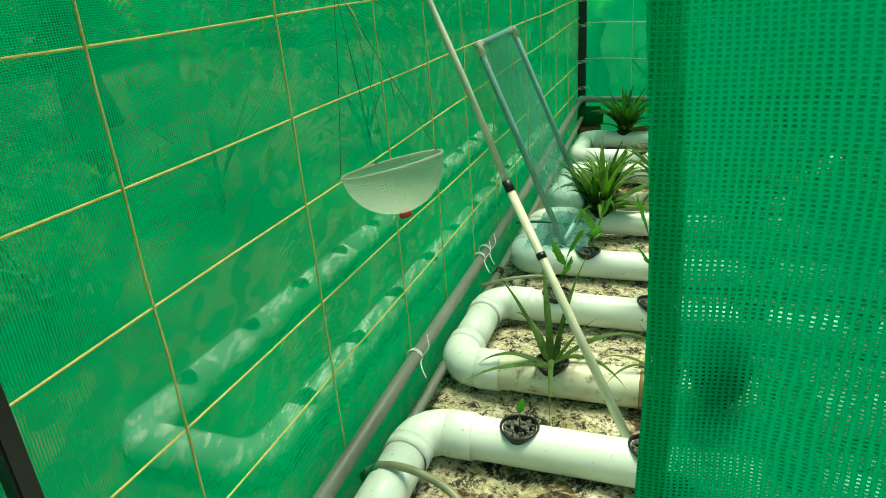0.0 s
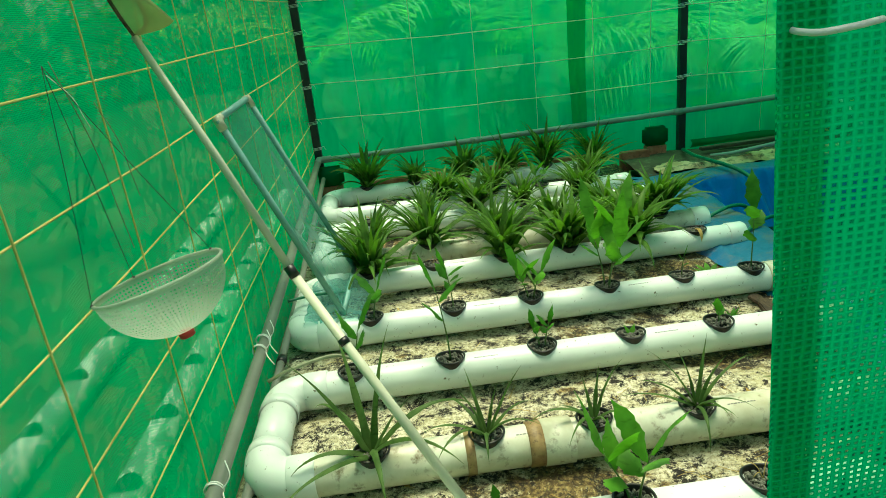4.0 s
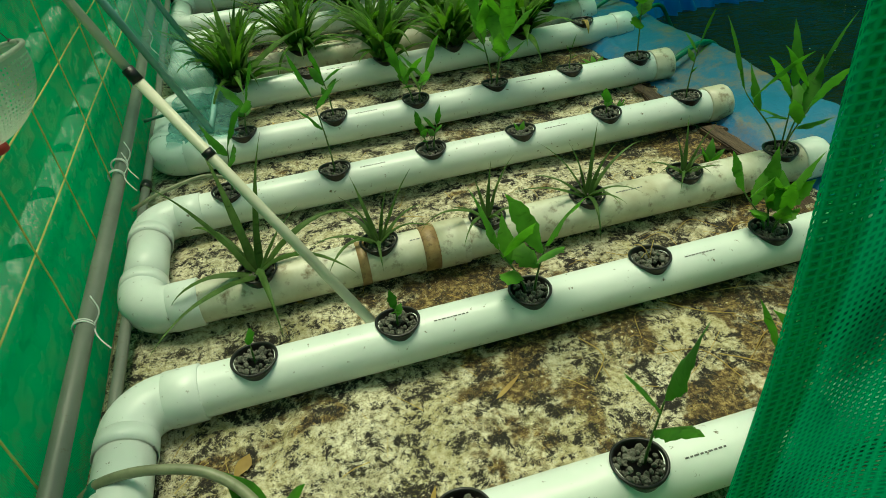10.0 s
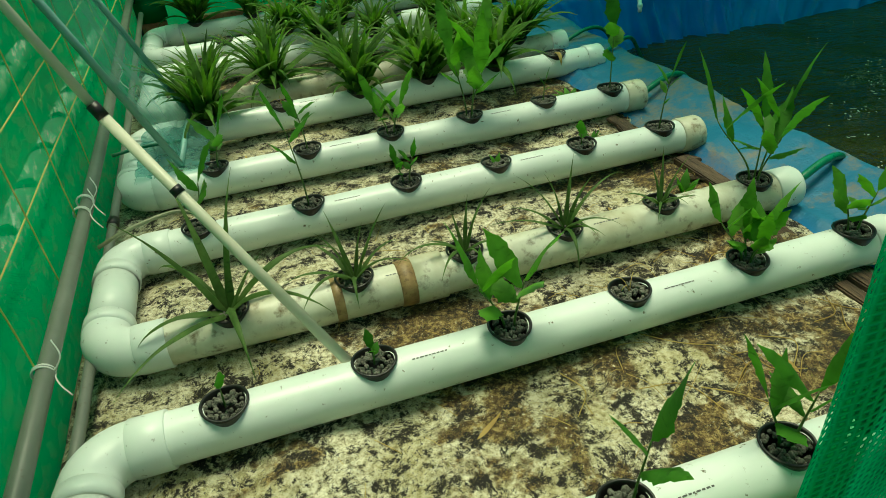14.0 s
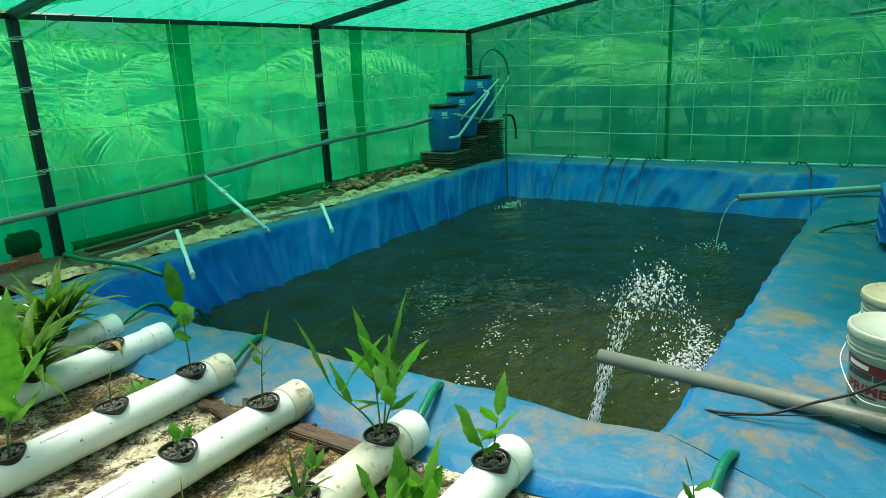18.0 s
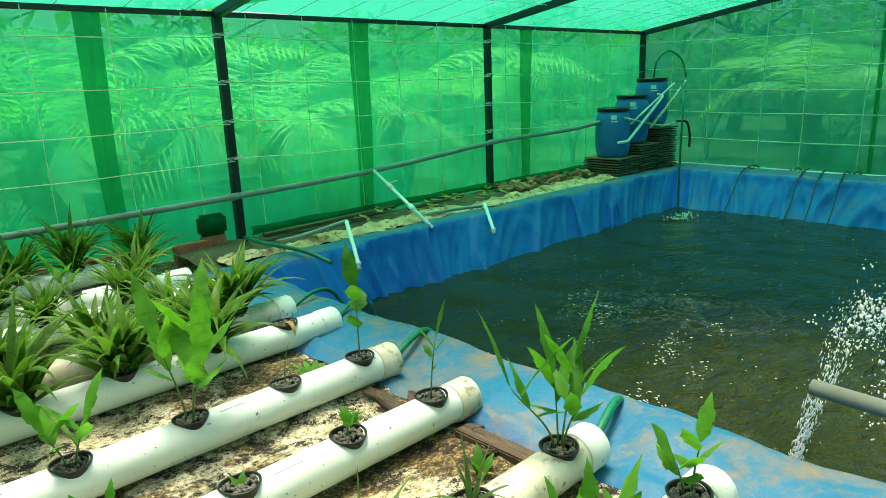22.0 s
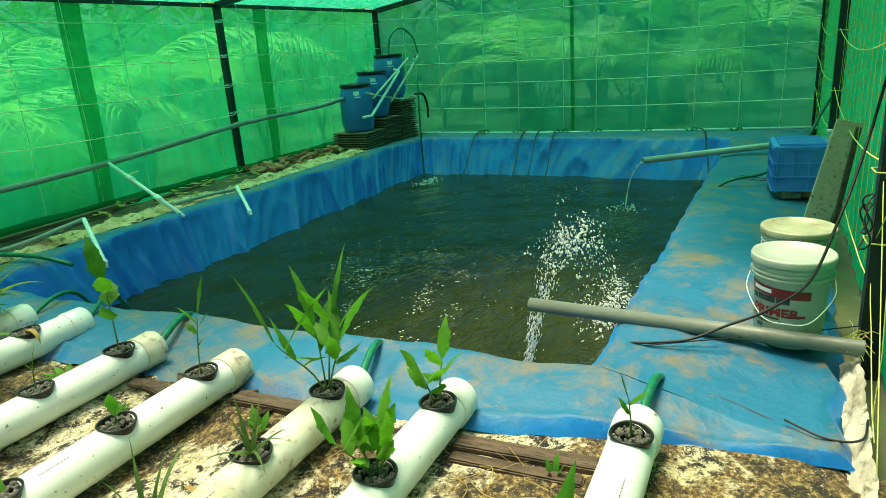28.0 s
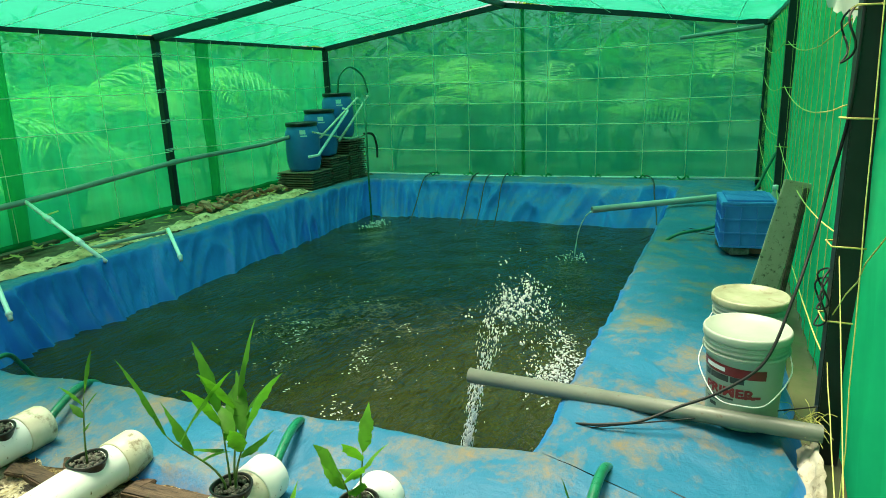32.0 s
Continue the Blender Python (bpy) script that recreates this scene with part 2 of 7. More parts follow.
SOIL = surface("soil", (0.05, 0.032, 0.018), (0.14, 0.09, 0.05), 2.5, 0.95, 0, (0.2, 0.16, 0.09), 24, 0.52, 0.7, 0.8)
WOOD = surface("weathered_wood", (0.045, 0.03, 0.018), (0.13, 0.09, 0.055), 9, 0.8, 0, (0.03, 0.02, 0.014), 50, 0.55, 0.7, 0.6, (0.3, 3, 3))
WOOD_ROUGH = surface("rough_brown_plank", (0.045, 0.03, 0.018), (0.15, 0.1, 0.06), 14, 0.85, 0, (0.02, 0.014, 0.01), 60, 0.5, 0.66, 0.8, (3, 0.35, 3))
BLUE_DRUM = surface("blue_drum_plastic", (0.01, 0.15, 0.45), (0.02, 0.21, 0.57), 5, 0.35, 0, (0.05, 0.12, 0.2), 50, 0.7, 0.8, 0.04)
CRATE_BLUE = surface("blue_crate_plastic", (0.026, 0.21, 0.6), (0.045, 0.28, 0.7), 12, 0.45, 0, (0.12, 0.14, 0.16), 70, 0.66, 0.8, 0.08)
HOSE_GREEN = surface("green_hose", (0.004, 0.12, 0.06), (0.008, 0.2, 0.1), 30, 0.3, 0, (0.1, 0.12, 0.06), 90, 0.68, 0.8, 0.1)
HOSE_GREY = surface("grey_green_hose", (0.16, 0.18, 0.1), (0.26, 0.28, 0.17), 20, 0.45, 0, (0.1, 0.08, 0.05), 90, 0.62, 0.8, 0.1)
CABLE = surface("black_cable", (0.006, 0.006, 0.006), (0.018, 0.018, 0.018), 30, 0.5)
BRICK = surface("red_brown_clay", (0.34, 0.09, 0.05), (0.6, 0.24, 0.15), 9, 0.9, 0, (0.1, 0.06, 0.04), 60, 0.55, 0.7, 0.4, vary=0.3)
TRAY = surface("dark_clay_tile", (0.17, 0.09, 0.06), (0.3, 0.18, 0.12), 12, 0.85, 0, (0.05, 0.035, 0.025), 60, 0.55, 0.7, 0.4, vary=0.25)
LID_OLD = surface("stained_lid_plastic", (0.24, 0.26, 0.15), (0.42, 0.44, 0.3), 9, 0.5, 0, (0.16, 0.1, 0.04), 14, 0.58, 0.72, 0.05)
BUCKET = surface("white_bucket_plastic", (0.36, 0.42, 0.35), (0.46, 0.52, 0.44), 6, 0.42, 0, (0.36, 0.35, 0.25), 50, 0.7, 0.82, 0.03)
LABEL_RED = surface("dark_red_print", (0.2, 0.01, 0.012), (0.27, 0.015, 0.018), 20, 0.4)
LABEL_DARK = surface("dark_print", (0.02, 0.03, 0.025), (0.05, 0.06, 0.05), 20, 0.4)
INK = surface("grey_print", (0.05, 0.06, 0.06), (0.12, 0.13, 0.12), 60, 0.6)
TEAL_NET = net_material("teal_hand_net", 0.6, (0.8, 0.96, 0.95), (0.2, 0.46, 0.44), (0.2, 0.5, 0.46), 0.0, 0.6)
SACK_NET = net_material("olive_hand_net", 0.45, (0.8, 0.85, 0.6), (0.34, 0.36, 0.2), (0.34, 0.38, 0.2))
TEAL_PVC = surface("teal_grey_pvc", (0.13, 0.32, 0.28), (0.22, 0.44, 0.4), 8, 0.45, 0, (0.08, 0.1, 0.08), 60, 0.62, 0.78)
POLE_WHITE = surface("cream_pole", (0.55, 0.56, 0.42), (0.68, 0.68, 0.54), 6, 0.4, 0, (0.3, 0.26, 0.15), 60, 0.66, 0.8)
POLE_GREY = surface("greyish_cream_pole", (0.5, 0.52, 0.4), (0.6, 0.62, 0.5), 6, 0.45, 0, (0.2, 0.18, 0.1), 60, 0.64, 0.8)
STRAINER = net_material("milky_plastic", 0.25, (0.8, 0.95, 0.85), (0.5, 0.56, 0.48), (0.6, 0.68, 0.6), 0.0, 0.1)
RED = surface("red_plastic", (0.4, 0.02, 0.02), (0.5, 0.03, 0.03), 10, 0.4)
LEAF = leaf_material("broad_green_leaf", (0.022, 0.095, 0.012), (0.065, 0.2, 0.026), 0.36)
LEAF_YOUNG = leaf_material("young_green_leaf", (0.035, 0.13, 0.016), (0.1, 0.26, 0.035), 0.38)
ALOE = leaf_material("pale_spiky_leaf", (0.03, 0.07, 0.015), (0.08, 0.14, 0.04), 0.18)
GRASS = leaf_material("dark_strap_leaf", (0.012, 0.05, 0.008), (0.085, 0.18, 0.03), 0.3)
LEAF_STRAP = leaf_material("broad_strap_leaf", (0.018, 0.07, 0.01), (0.09, 0.19, 0.03), 0.3)
DRY = leaf_material("dry_leaf", (0.28, 0.17, 0.05), (0.42, 0.3, 0.12), 0.3)
STEM = surface("green_stem", (0.06, 0.14, 0.025), (0.12, 0.2, 0.05), 20, 0.5)
PALM = leaf_material("palm_leaf", (0.12, 0.2, 0.05), (0.34, 0.44, 0.15), 0.5)
PALM_PALE = leaf_material("pale_palm_leaf", (0.4, 0.37, 0.2), (0.68, 0.64, 0.4), 0.4)
BUSH = leaf_material("bush_leaf", (0.07, 0.13, 0.03), (0.13, 0.2, 0.055), 0.4)
BARK = surface("grey_bark", (0.09, 0.075, 0.055), (0.2, 0.17, 0.13), 6, 0.9, 0, (0.04, 0.035, 0.03), 30, 0.55, 0.7, 0.8, (1, 1, 4))
SAND_SACK = surface("yellow_sacking", (0.5, 0.27, 0.12), (0.92, 0.55, 0.34), 9, 0.9, 0, (0.1, 0.06, 0.03), 22, 0.52, 0.66, 1.0)


def tarp_material():
    m, n, l, p = nodes_of("blue_tarpaulin")
    co = n.new("ShaderNodeTexCoord").outputs["Object"]
    big = noise_tex(n, l, co, 2.4, 6, 0.62)
    mid = noise_tex(n, l, co, 4.5, 9, 0.78, None, 0.15)
    fine = noise_tex(n, l, co, 55, 5, 0.7)
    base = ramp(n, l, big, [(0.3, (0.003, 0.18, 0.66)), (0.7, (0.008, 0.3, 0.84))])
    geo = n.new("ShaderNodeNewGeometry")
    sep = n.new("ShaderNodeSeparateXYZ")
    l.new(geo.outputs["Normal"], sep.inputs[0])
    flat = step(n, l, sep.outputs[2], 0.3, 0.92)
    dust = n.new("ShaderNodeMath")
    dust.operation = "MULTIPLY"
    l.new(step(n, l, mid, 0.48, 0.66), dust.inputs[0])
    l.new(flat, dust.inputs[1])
    # steep sides keep a stronger blue, colour making up for light they lack
    facing_tone = mixc(n, l, step_out(n, l, flat, 0.0, 0.85), base, (0.008, 0.12, 0.165))
    col = mixc(n, l, dust.outputs[0], facing_tone, (0.22, 0.165, 0.085))
    col = mixc(n, l, step(n, l, fine, 0.68, 0.8), col, (0.13, 0.17, 0.15))
    l.new(col, p.inputs["Base Color"])
    gloss = mixc(n, l, flat, step_out(n, l, mid, 0.2, 0.42), (0.55, 0.55, 0.55))
    l.new(gloss, p.inputs["Roughness"])
    p.inputs["Specular IOR Level"].default_value = 0.34
    crease = noise_tex(n, l, co, 7, 6, 0.6, (1.0, 1.0, 0.3), 0.2)
    bump(n, l, p, crease, 0.5, 0.03)
    return m


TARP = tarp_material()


def floor_material():
    m, n, l, p = nodes_of("dirty_white_sacking")
    co = n.new("ShaderNodeTexCoord").outputs["Object"]
    patch = noise_tex(n, l, co, 2.3, 6, 0.65, None, 0.4)
    mid = noise_tex(n, l, co, 9, 8, 0.72, None, 0.5)
    fine = noise_tex(n, l, co, 75, 8, 0.82)
    moss = noise_tex(n, l, co, 5, 6, 0.7)
    sep = n.new("ShaderNodeSeparateXYZ")
    l.new(co, sep.inputs[0])
    cloth = ramp(n, l, fine, [(0.39, (0.05, 0.042, 0.02)), (0.48, (0.5, 0.46, 0.3)), (0.58, (0.8, 0.77, 0.6))])
    mossy = mixc(n, l, step_out(n, l, step(n, l, moss, 0.46, 0.6), 0.0, 0.42), cloth, (0.36, 0.31, 0.11))
    # soil shows more towards the pond side and the door side
    sx = step_out(n, l, step(n, l, sep.outputs[0], 0.4, 1.7), 0.0, 0.12)
    sy = step_out(n, l, step(n, l, sep.outputs[1], 1.9, 0.7), 0.0, 0.06)
    a1 = n.new("ShaderNodeMath")
    l.new(sx, a1.inputs[0])
    l.new(sy, a1.inputs[1])
    a2 = n.new("ShaderNodeMath")
    l.new(a1.outputs[0], a2.inputs[0])
    l.new(patch, a2.inputs[1])
    a3 = n.new("ShaderNodeMath")
    a3.operation = "MULTIPLY_ADD"
    l.new(mid, a3.inputs[0])
    a3.inputs[1].default_value = 0.5
    l.new(a2.outputs[0], a3.inputs[2])
    soil = ramp(n, l, fine, [(0.38, (0.01, 0.007, 0.003)), (0.5, (0.1, 0.06, 0.018)), (0.59, (0.46, 0.35, 0.14))])
    col = mixc(n, l, step(n, l, a3.outputs[0], 0.83, 0.88), mossy, soil)
    black = noise_tex(n, l, co, 17, 10, 0.86, None, 0.25)
    col = mixc(n, l, step(n, l, black, 0.515, 0.53), col, (0.01, 0.008, 0.005))
    where = step(n, l, noise_tex(n, l, co, 4.5, 5, 0.65), 0.42, 0.58)
    for scale, lo, tone in ((150, 0.57, (0.014, 0.012, 0.007)), (210, 0.6, (0.2, 0.19, 0.04)), (120, 0.63, (0.75, 0.7, 0.5))):
        dots = n.new("ShaderNodeMath")
        dots.operation = "MULTIPLY"
        l.new(step(n, l, noise_tex(n, l, co, scale, 4, 0.7), lo, lo + 0.03), dots.inputs[0])
        l.new(where, dots.inputs[1])
        col = mixc(n, l, dots.outputs[0], col, tone)
    l.new(col, p.inputs["Base Color"])
    p.inputs["Roughness"].default_value = 0.85
    bump(n, l, p, mid, 1.0, 0.016)
    return m


FLOOR = floor_material()


def water_material():
    m, n, l, p = nodes_of("dark_pond_water")
    co = n.new("ShaderNodeTexCoord").outputs["Object"]
    murk = noise_tex(n, l, co, 1.1, 4)
    col = ramp(n, l, murk, [(0.3, (0.02, 0.029, 0.005)), (0.7, (0.038, 0.05, 0.011))])
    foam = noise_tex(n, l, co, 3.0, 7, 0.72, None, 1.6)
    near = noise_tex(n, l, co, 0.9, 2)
    # pale lines gather round this point: ripple glints painted in among the foam
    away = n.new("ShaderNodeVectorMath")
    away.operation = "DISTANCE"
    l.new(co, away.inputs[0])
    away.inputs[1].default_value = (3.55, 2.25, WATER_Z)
    glint_area = step(n, l, away.outputs["Value"], 1.25, 0.3)
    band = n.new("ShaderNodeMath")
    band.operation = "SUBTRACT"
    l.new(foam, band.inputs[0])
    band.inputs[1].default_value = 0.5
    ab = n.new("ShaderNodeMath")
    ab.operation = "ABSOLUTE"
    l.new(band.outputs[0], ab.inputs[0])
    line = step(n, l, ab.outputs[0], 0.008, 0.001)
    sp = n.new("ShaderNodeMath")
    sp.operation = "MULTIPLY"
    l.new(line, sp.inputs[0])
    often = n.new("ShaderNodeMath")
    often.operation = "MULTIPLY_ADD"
    l.new(glint_area, often.inputs[0])
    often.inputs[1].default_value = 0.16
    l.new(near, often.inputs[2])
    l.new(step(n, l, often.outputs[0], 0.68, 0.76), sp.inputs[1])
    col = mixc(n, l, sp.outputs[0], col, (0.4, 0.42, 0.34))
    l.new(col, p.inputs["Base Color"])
    p.inputs["Roughness"].default_value = 0.06
    p.inputs["IOR"].default_value = 1.33
    p.inputs["Specular IOR Level"].default_value = 0.2
    r1 = noise_tex(n, l, co, 7, 4, 0.55, (1, 2.0, 1), 0.8)
    r2 = noise_tex(n, l, co, 24, 3, 0.5, (1, 1.9, 1), 0.5)
    s = n.new("ShaderNodeMath")
    s.operation = "MULTIPLY_ADD"
    l.new(r2, s.inputs[0])
    s.inputs[1].default_value = 0.35
    l.new(r1, s.inputs[2])
    chop = n.new("ShaderNodeMath")
    chop.operation = "MULTIPLY"
    l.new(s.outputs[0], chop.inputs[0])
    l.new(step_out(n, l, glint_area, 1.0, 1.9), chop.inputs[1])
    bump(n, l, p, chop.outputs[0], 1.0, 0.085)
    return m


WATER_Z = -0.215
WATER = water_material()


def spray_material():
    m, n, l, p = nodes_of("water_spray")
    p.inputs["Base Color"].default_value = (0.95, 0.97, 0.95, 1)
    p.inputs["Roughness"].default_value = 0.15
    p.inputs["Transmission Weight"].default_value = 0.2
    p.inputs["IOR"].default_value = 1.33
    return m


SPRAY = spray_material()


# ---- building helpers ----
def base(ob):
    return (base(ob.parent) @ ob.matrix_basis) if ob.parent else ob.matrix_basis.copy()


def thing(name, at, label, category, group="", kind=""):
    ob = new(name)
    ob.matrix_basis = Matrix.Translation(at)
    ob.empty_display_size = 0.05
    return tagged(ob, label, category, group, kind)


def part(name, bm, material, parent=None, label="", smooth=True, local=False):
    """Links a bmesh, given in world places, as one mesh object under a thing or a part."""
    if parent is not None and not local:
        bm.transform(base(parent).inverted())
    me = bpy.data.meshes.new(name)
    bm.to_mesh(me)
    bm.free()
    me.materials.append(material)
    me.polygons.foreach_set("use_smooth", [smooth] * len(me.polygons))
    ob = new(name, me)
    ob.parent = parent
    return tagged(ob, label)


def ring(bm, c, u, v, r, seg):
    return [bm.verts.new(c + (u * math.cos(a) + v * math.sin(a)) * r) for a in (math.tau * k / seg for k in range(seg))]


def tube(bm, pts, r, seg=10, cap=True, closed=False):
    """A round tube along a line of points; r is one radius or one for each point."""
    pts = [Vector(p) for p in pts]
    rs = r if isinstance(r, (list, tuple)) else [r] * len(pts)
    t0 = (pts[1] - pts[0]).normalized()
    u = t0.orthogonal().normalized()
    rings = []
    for k, p in enumerate(pts):
        a, b = pts[max(k - 1, 0)], pts[min(k + 1, len(pts) - 1)]
        t = (b - a).normalized()
        u = (u - t * u.dot(t)).normalized()
        rings.append(ring(bm, p, u, t.cross(u), rs[k], seg))
    for a, b in zip(rings, rings[1:]):
        for k in range(seg):
            bm.faces.new((a[k], a[(k + 1) % seg], b[(k + 1) % seg], b[k]))
    if cap:
        bm.faces.new(rings[0][::-1])
        bm.faces.new(rings[-1])
    return bm


def bez(a, b, c, d, n=12):
    a, b, c, d = map(Vector, (a, b, c, d))
    return [a * (1 - t) ** 3 + b * 3 * t * (1 - t) ** 2 + c * 3 * t * t * (1 - t) + d * t**3 for t in (k / n for k in range(n + 1))]


def spline(pts, n=8):
    """A smooth line through points."""
    p = [Vector(q) for q in pts]
    p = [p[0] * 2 - p[1], *p, p[-1] * 2 - p[-2]]
    out = []
    for k in range(1, len(p) - 2):
        for j in range(n):
            t = j / n
            out.append(0.5 * (p[k] * 2 + (p[k + 1] - p[k - 1]) * t + (p[k - 1] * 2 - p[k] * 5 + p[k + 1] * 4 - p[k + 2]) * t * t + (p[k] * 3 - p[k - 1] - p[k + 1] * 3 + p[k + 2]) * t**3))
    out.append(p[-2])
    return out


def box(bm, size, m, bevel=0.0):
    made = bmesh.ops.create_cube(bm, size=1, matrix=m @ Matrix.Diagonal((*size, 1)))
    if bevel:
        edges = {e for v in made["verts"] for e in v.link_edges}
        bmesh.ops.bevel(bm, geom=list(edges), offset=bevel, segments=2, affect="EDGES")
    return bm


def bar(bm, a, b, w, h=None, bevel=0.003):
    """A square tube from a to b."""
    a, b = Vector(a), Vector(b)
    turn = (b - a).to_track_quat("Y", "Z").to_matrix().to_4x4()
    return box(bm, (w, (b - a).length, h or w), Matrix.Translation((a + b) / 2) @ turn, bevel)


def revolve(bm, profile, m=Matrix(), seg=32, cap=True):
    rings = []
    for r, z in profile:
        rings.append([bm.verts.new(m @ Vector((r * math.cos(a), r * math.sin(a), z))) for a in (math.tau * k / seg for k in range(seg))])
    for a, b in zip(rings, rings[1:]):
        for k in range(seg):
            bm.faces.new((a[k], a[(k + 1) % seg], b[(k + 1) % seg], b[k]))
    if cap:
        bm.faces.new(rings[0][::-1])
        bm.faces.new(rings[-1])
    return bm


def sheet(bm, f, nu, nv, keep=None):
    """A grid of points f(u, v), u and v from 0 to 1."""
    vs = [[bm.verts.new(f(i / nu, j / nv)) for j in range(nv + 1)] for i in range(nu + 1)]
    for i in range(nu):
        for j in range(nv):
            if keep is None or keep((i + 0.5) / nu, (j + 0.5) / nv):
                bm.faces.new((vs[i][j], vs[i + 1][j], vs[i + 1][j + 1], vs[i][j + 1]))
    loose = [v for v in bm.verts if not v.link_faces]
    if loose:
        bmesh.ops.delete(bm, geom=loose, context="VERTS")
    return bm


def nz(x, y, z=0.0, k=1.0):
    return noise.noise(Vector((x * k, y * k, z * k)))


def leaf(bm, start, heading, length, width, rise=1.0, droop=0.8, n=8, fold=0.25, blunt=0.35, twist=0.0):
    """A blade that sets out upwards and bends over: heading in radians, rise its first slope, droop how far it bends."""
    p = Vector(start)
    pitch = math.atan(rise)
    rows = []
    for k in range(n + 1):
        t = k / n
        w = width * 0.5 * (math.sin(math.pi * min(1, (t + 0.02)) ** (0.55 + blunt)) ** 0.9 * (1 + 0.12 * math.sin(k * 1.25 + length * 90)) if 0 < t < 1 else 0.03)
        if n >= 12 and blunt > 0 and length < 0.5:
            w *= 1.07 if k % 2 else 0.93
        d = Vector((math.cos(heading) * math.cos(pitch), math.sin(heading) * math.cos(pitch), math.sin(pitch)))
        side = Vector((-math.sin(heading), math.cos(heading), 0))
        up = d.cross(side) * -1
        side = (side * math.cos(twist * t) + up * math.sin(twist * t)).normalized()
        up = side.cross(d)
        rows.append((bm.verts.new(p + side * w + up * w * fold), bm.verts.new(p), bm.verts.new(p - side * w + up * w * fold)))
        p = p + d * (length / n)
        pitch -= droop / n * (0.5 + t)
    for a, b in zip(rows, rows[1:]):
        bm.faces.new((a[0], a[1], b[1], b[0]))
        bm.faces.new((a[1], a[2], b[2], b[1]))
    return p


# ---- setting ----
WX, NY, EX = -0.26, 4.68, 7.28      # net walls: door side, back, far end
EAVE, RIDGE, RIDGE_Y = 1.49, 1.82, 2.55
ZG = 0.0


def south_y(x):
    return 0.30 if x < 0.45 else 0.30 - 0.056 * (x - 0.45) if x < 2.5 else 0.185 - 0.0186 * (x - 2.5)


def roof_z(y):
    return EAVE + (RIDGE - EAVE) * max(0.0, 1 - abs(y - RIDGE_Y) / (NY - RIDGE_Y))


# ground with the pond's hole left open
bm = bmesh.new()
xs, ys = [-70, -8, -0.3, 1.9, 6.75, 9, 14, 70], [-70, -6, 0.8, 3.86, 4.7, 8, 14, 70]
gv = [[bm.verts.new((x, y, ZG)) for y in ys] for x in xs]
for i in range(len(xs) - 1):
    for j in range(len(ys) - 1):
        if not (xs[i] == 1.9 and ys[j] == 0.8):
            bm.faces.new((gv[i][j], gv[i + 1][j], gv[i + 1][j + 1], gv[i][j + 1]))
tagged(part("ground", bm, YARD), "green-brown grassy garden soil around the net house", "ground", kind="structure")

# sacking on the floor under the grow pipes
bm = bmesh.new()


def floor_at(u, v):
    x, y = WX + 0.015 + u * 2.1, 0.22 + v * 4.42
    z = 0.047 + 0.014 * nz(x, y, 0, 2.2) + 0.012 * nz(x, y, 3, 6.5) + 0.006 * abs(nz(x, y, 5, 15)) + 0.003 * nz(x, y, 8, 40)
    return Vector((x, y, z))


sheet(bm, floor_at, 110, 220)
tagged(part("floor", bm, FLOOR), "dirty white sacking on soil with moss and black stains", "floor", kind="structure")


def wavy(a, b, amp=0.012, k=1.7, seed=0.0):
    return amp * nz(a, b, seed, k) + amp * 0.45 * nz(a, b, seed + 7, k * 3.1)


def net_wall(name, f, nu, nv, material, label):
    bm = bmesh.new()
    sheet(bm, f, nu, nv)
    return tagged(part(name, bm, material), label, "net wall", kind="structure")


def west(u, v):
    y = -0.5 + u * (NY + 0.5)
    return Vector((WX + wavy(y, v * 1.6, 0.012, 1.6), y, 0.02 + v * (roof_z(y) - 0.02)))


def north(u, v):
    x = WX + u * (EX - WX)
    return Vector((x, NY + wavy(x, v * 1.6, 0.02, 1.2, 2), 0.03 + v * (EAVE - 0.03)))


def east(u, v):
    y = NY - u * NY
    return Vector((EX + wavy(y, v * 1.6, 0.02, 1.2, 4), y, 0.03 + v * (roof_z(y) - 0.03)))


def south(u, v):
    x = 1.05 + u * (EX - 1.05)
    return Vector((x, south_y(x) + wavy(x, v * 1.6, 0.025, 1.3, 6) + 0.012 * math.sin(x * 26) * (0.4 + nz(x, 0, 0, 2)), 0.03 + v * (roof_z(south_y(x)) - 0.03)))


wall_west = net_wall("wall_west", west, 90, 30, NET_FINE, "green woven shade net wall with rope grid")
wall_north = net_wall("wall_north", north, 120, 24, NET, "green shade net wall, garden showing through")
wall_east = net_wall("wall_east", east, 80, 24, NET_END, "green shade net end wall under the gable")
wall_south = net_wall("wall_south", south, 240, 24, NET_SOUTH, "pleated green shade net wall beside the pond")

# green where it shows; the unseen rest is pale, to let white light in
def green_bay(x, y):
    return x > 3.9 or (y > RIDGE_Y and x > 1.8) or y > 4.5 or (x > 3.05 and y < 1.15)


# roof net: two slopes, sagging a little between the rafters
bm = bmesh.new()


def roof(u, v):
    x, y = WX - 0.05 + u * (EX - WX + 0.1), -0.02 + v * (NY + 0.06)
    sag = 0.025 * abs(math.sin((x - 2.34) / 2.46 * math.pi))
    return Vector((x, y, roof_z(y) + 0.03 - sag + wavy(x, y, 0.012, 1.5, 9)))


sheet(bm, roof, 90, 60, lambda u, v: green_bay(WX - 0.05 + u * (EX - WX + 0.1), -0.02 + v * (NY + 0.06)))
tagged(part("ceiling", bm, NET_ROOF), "bright green shade net roof in two slopes", "roof net", kind="structure")
# unseen bay of thin net, added so neutral light reaches the grow pipes
bm = bmesh.new()
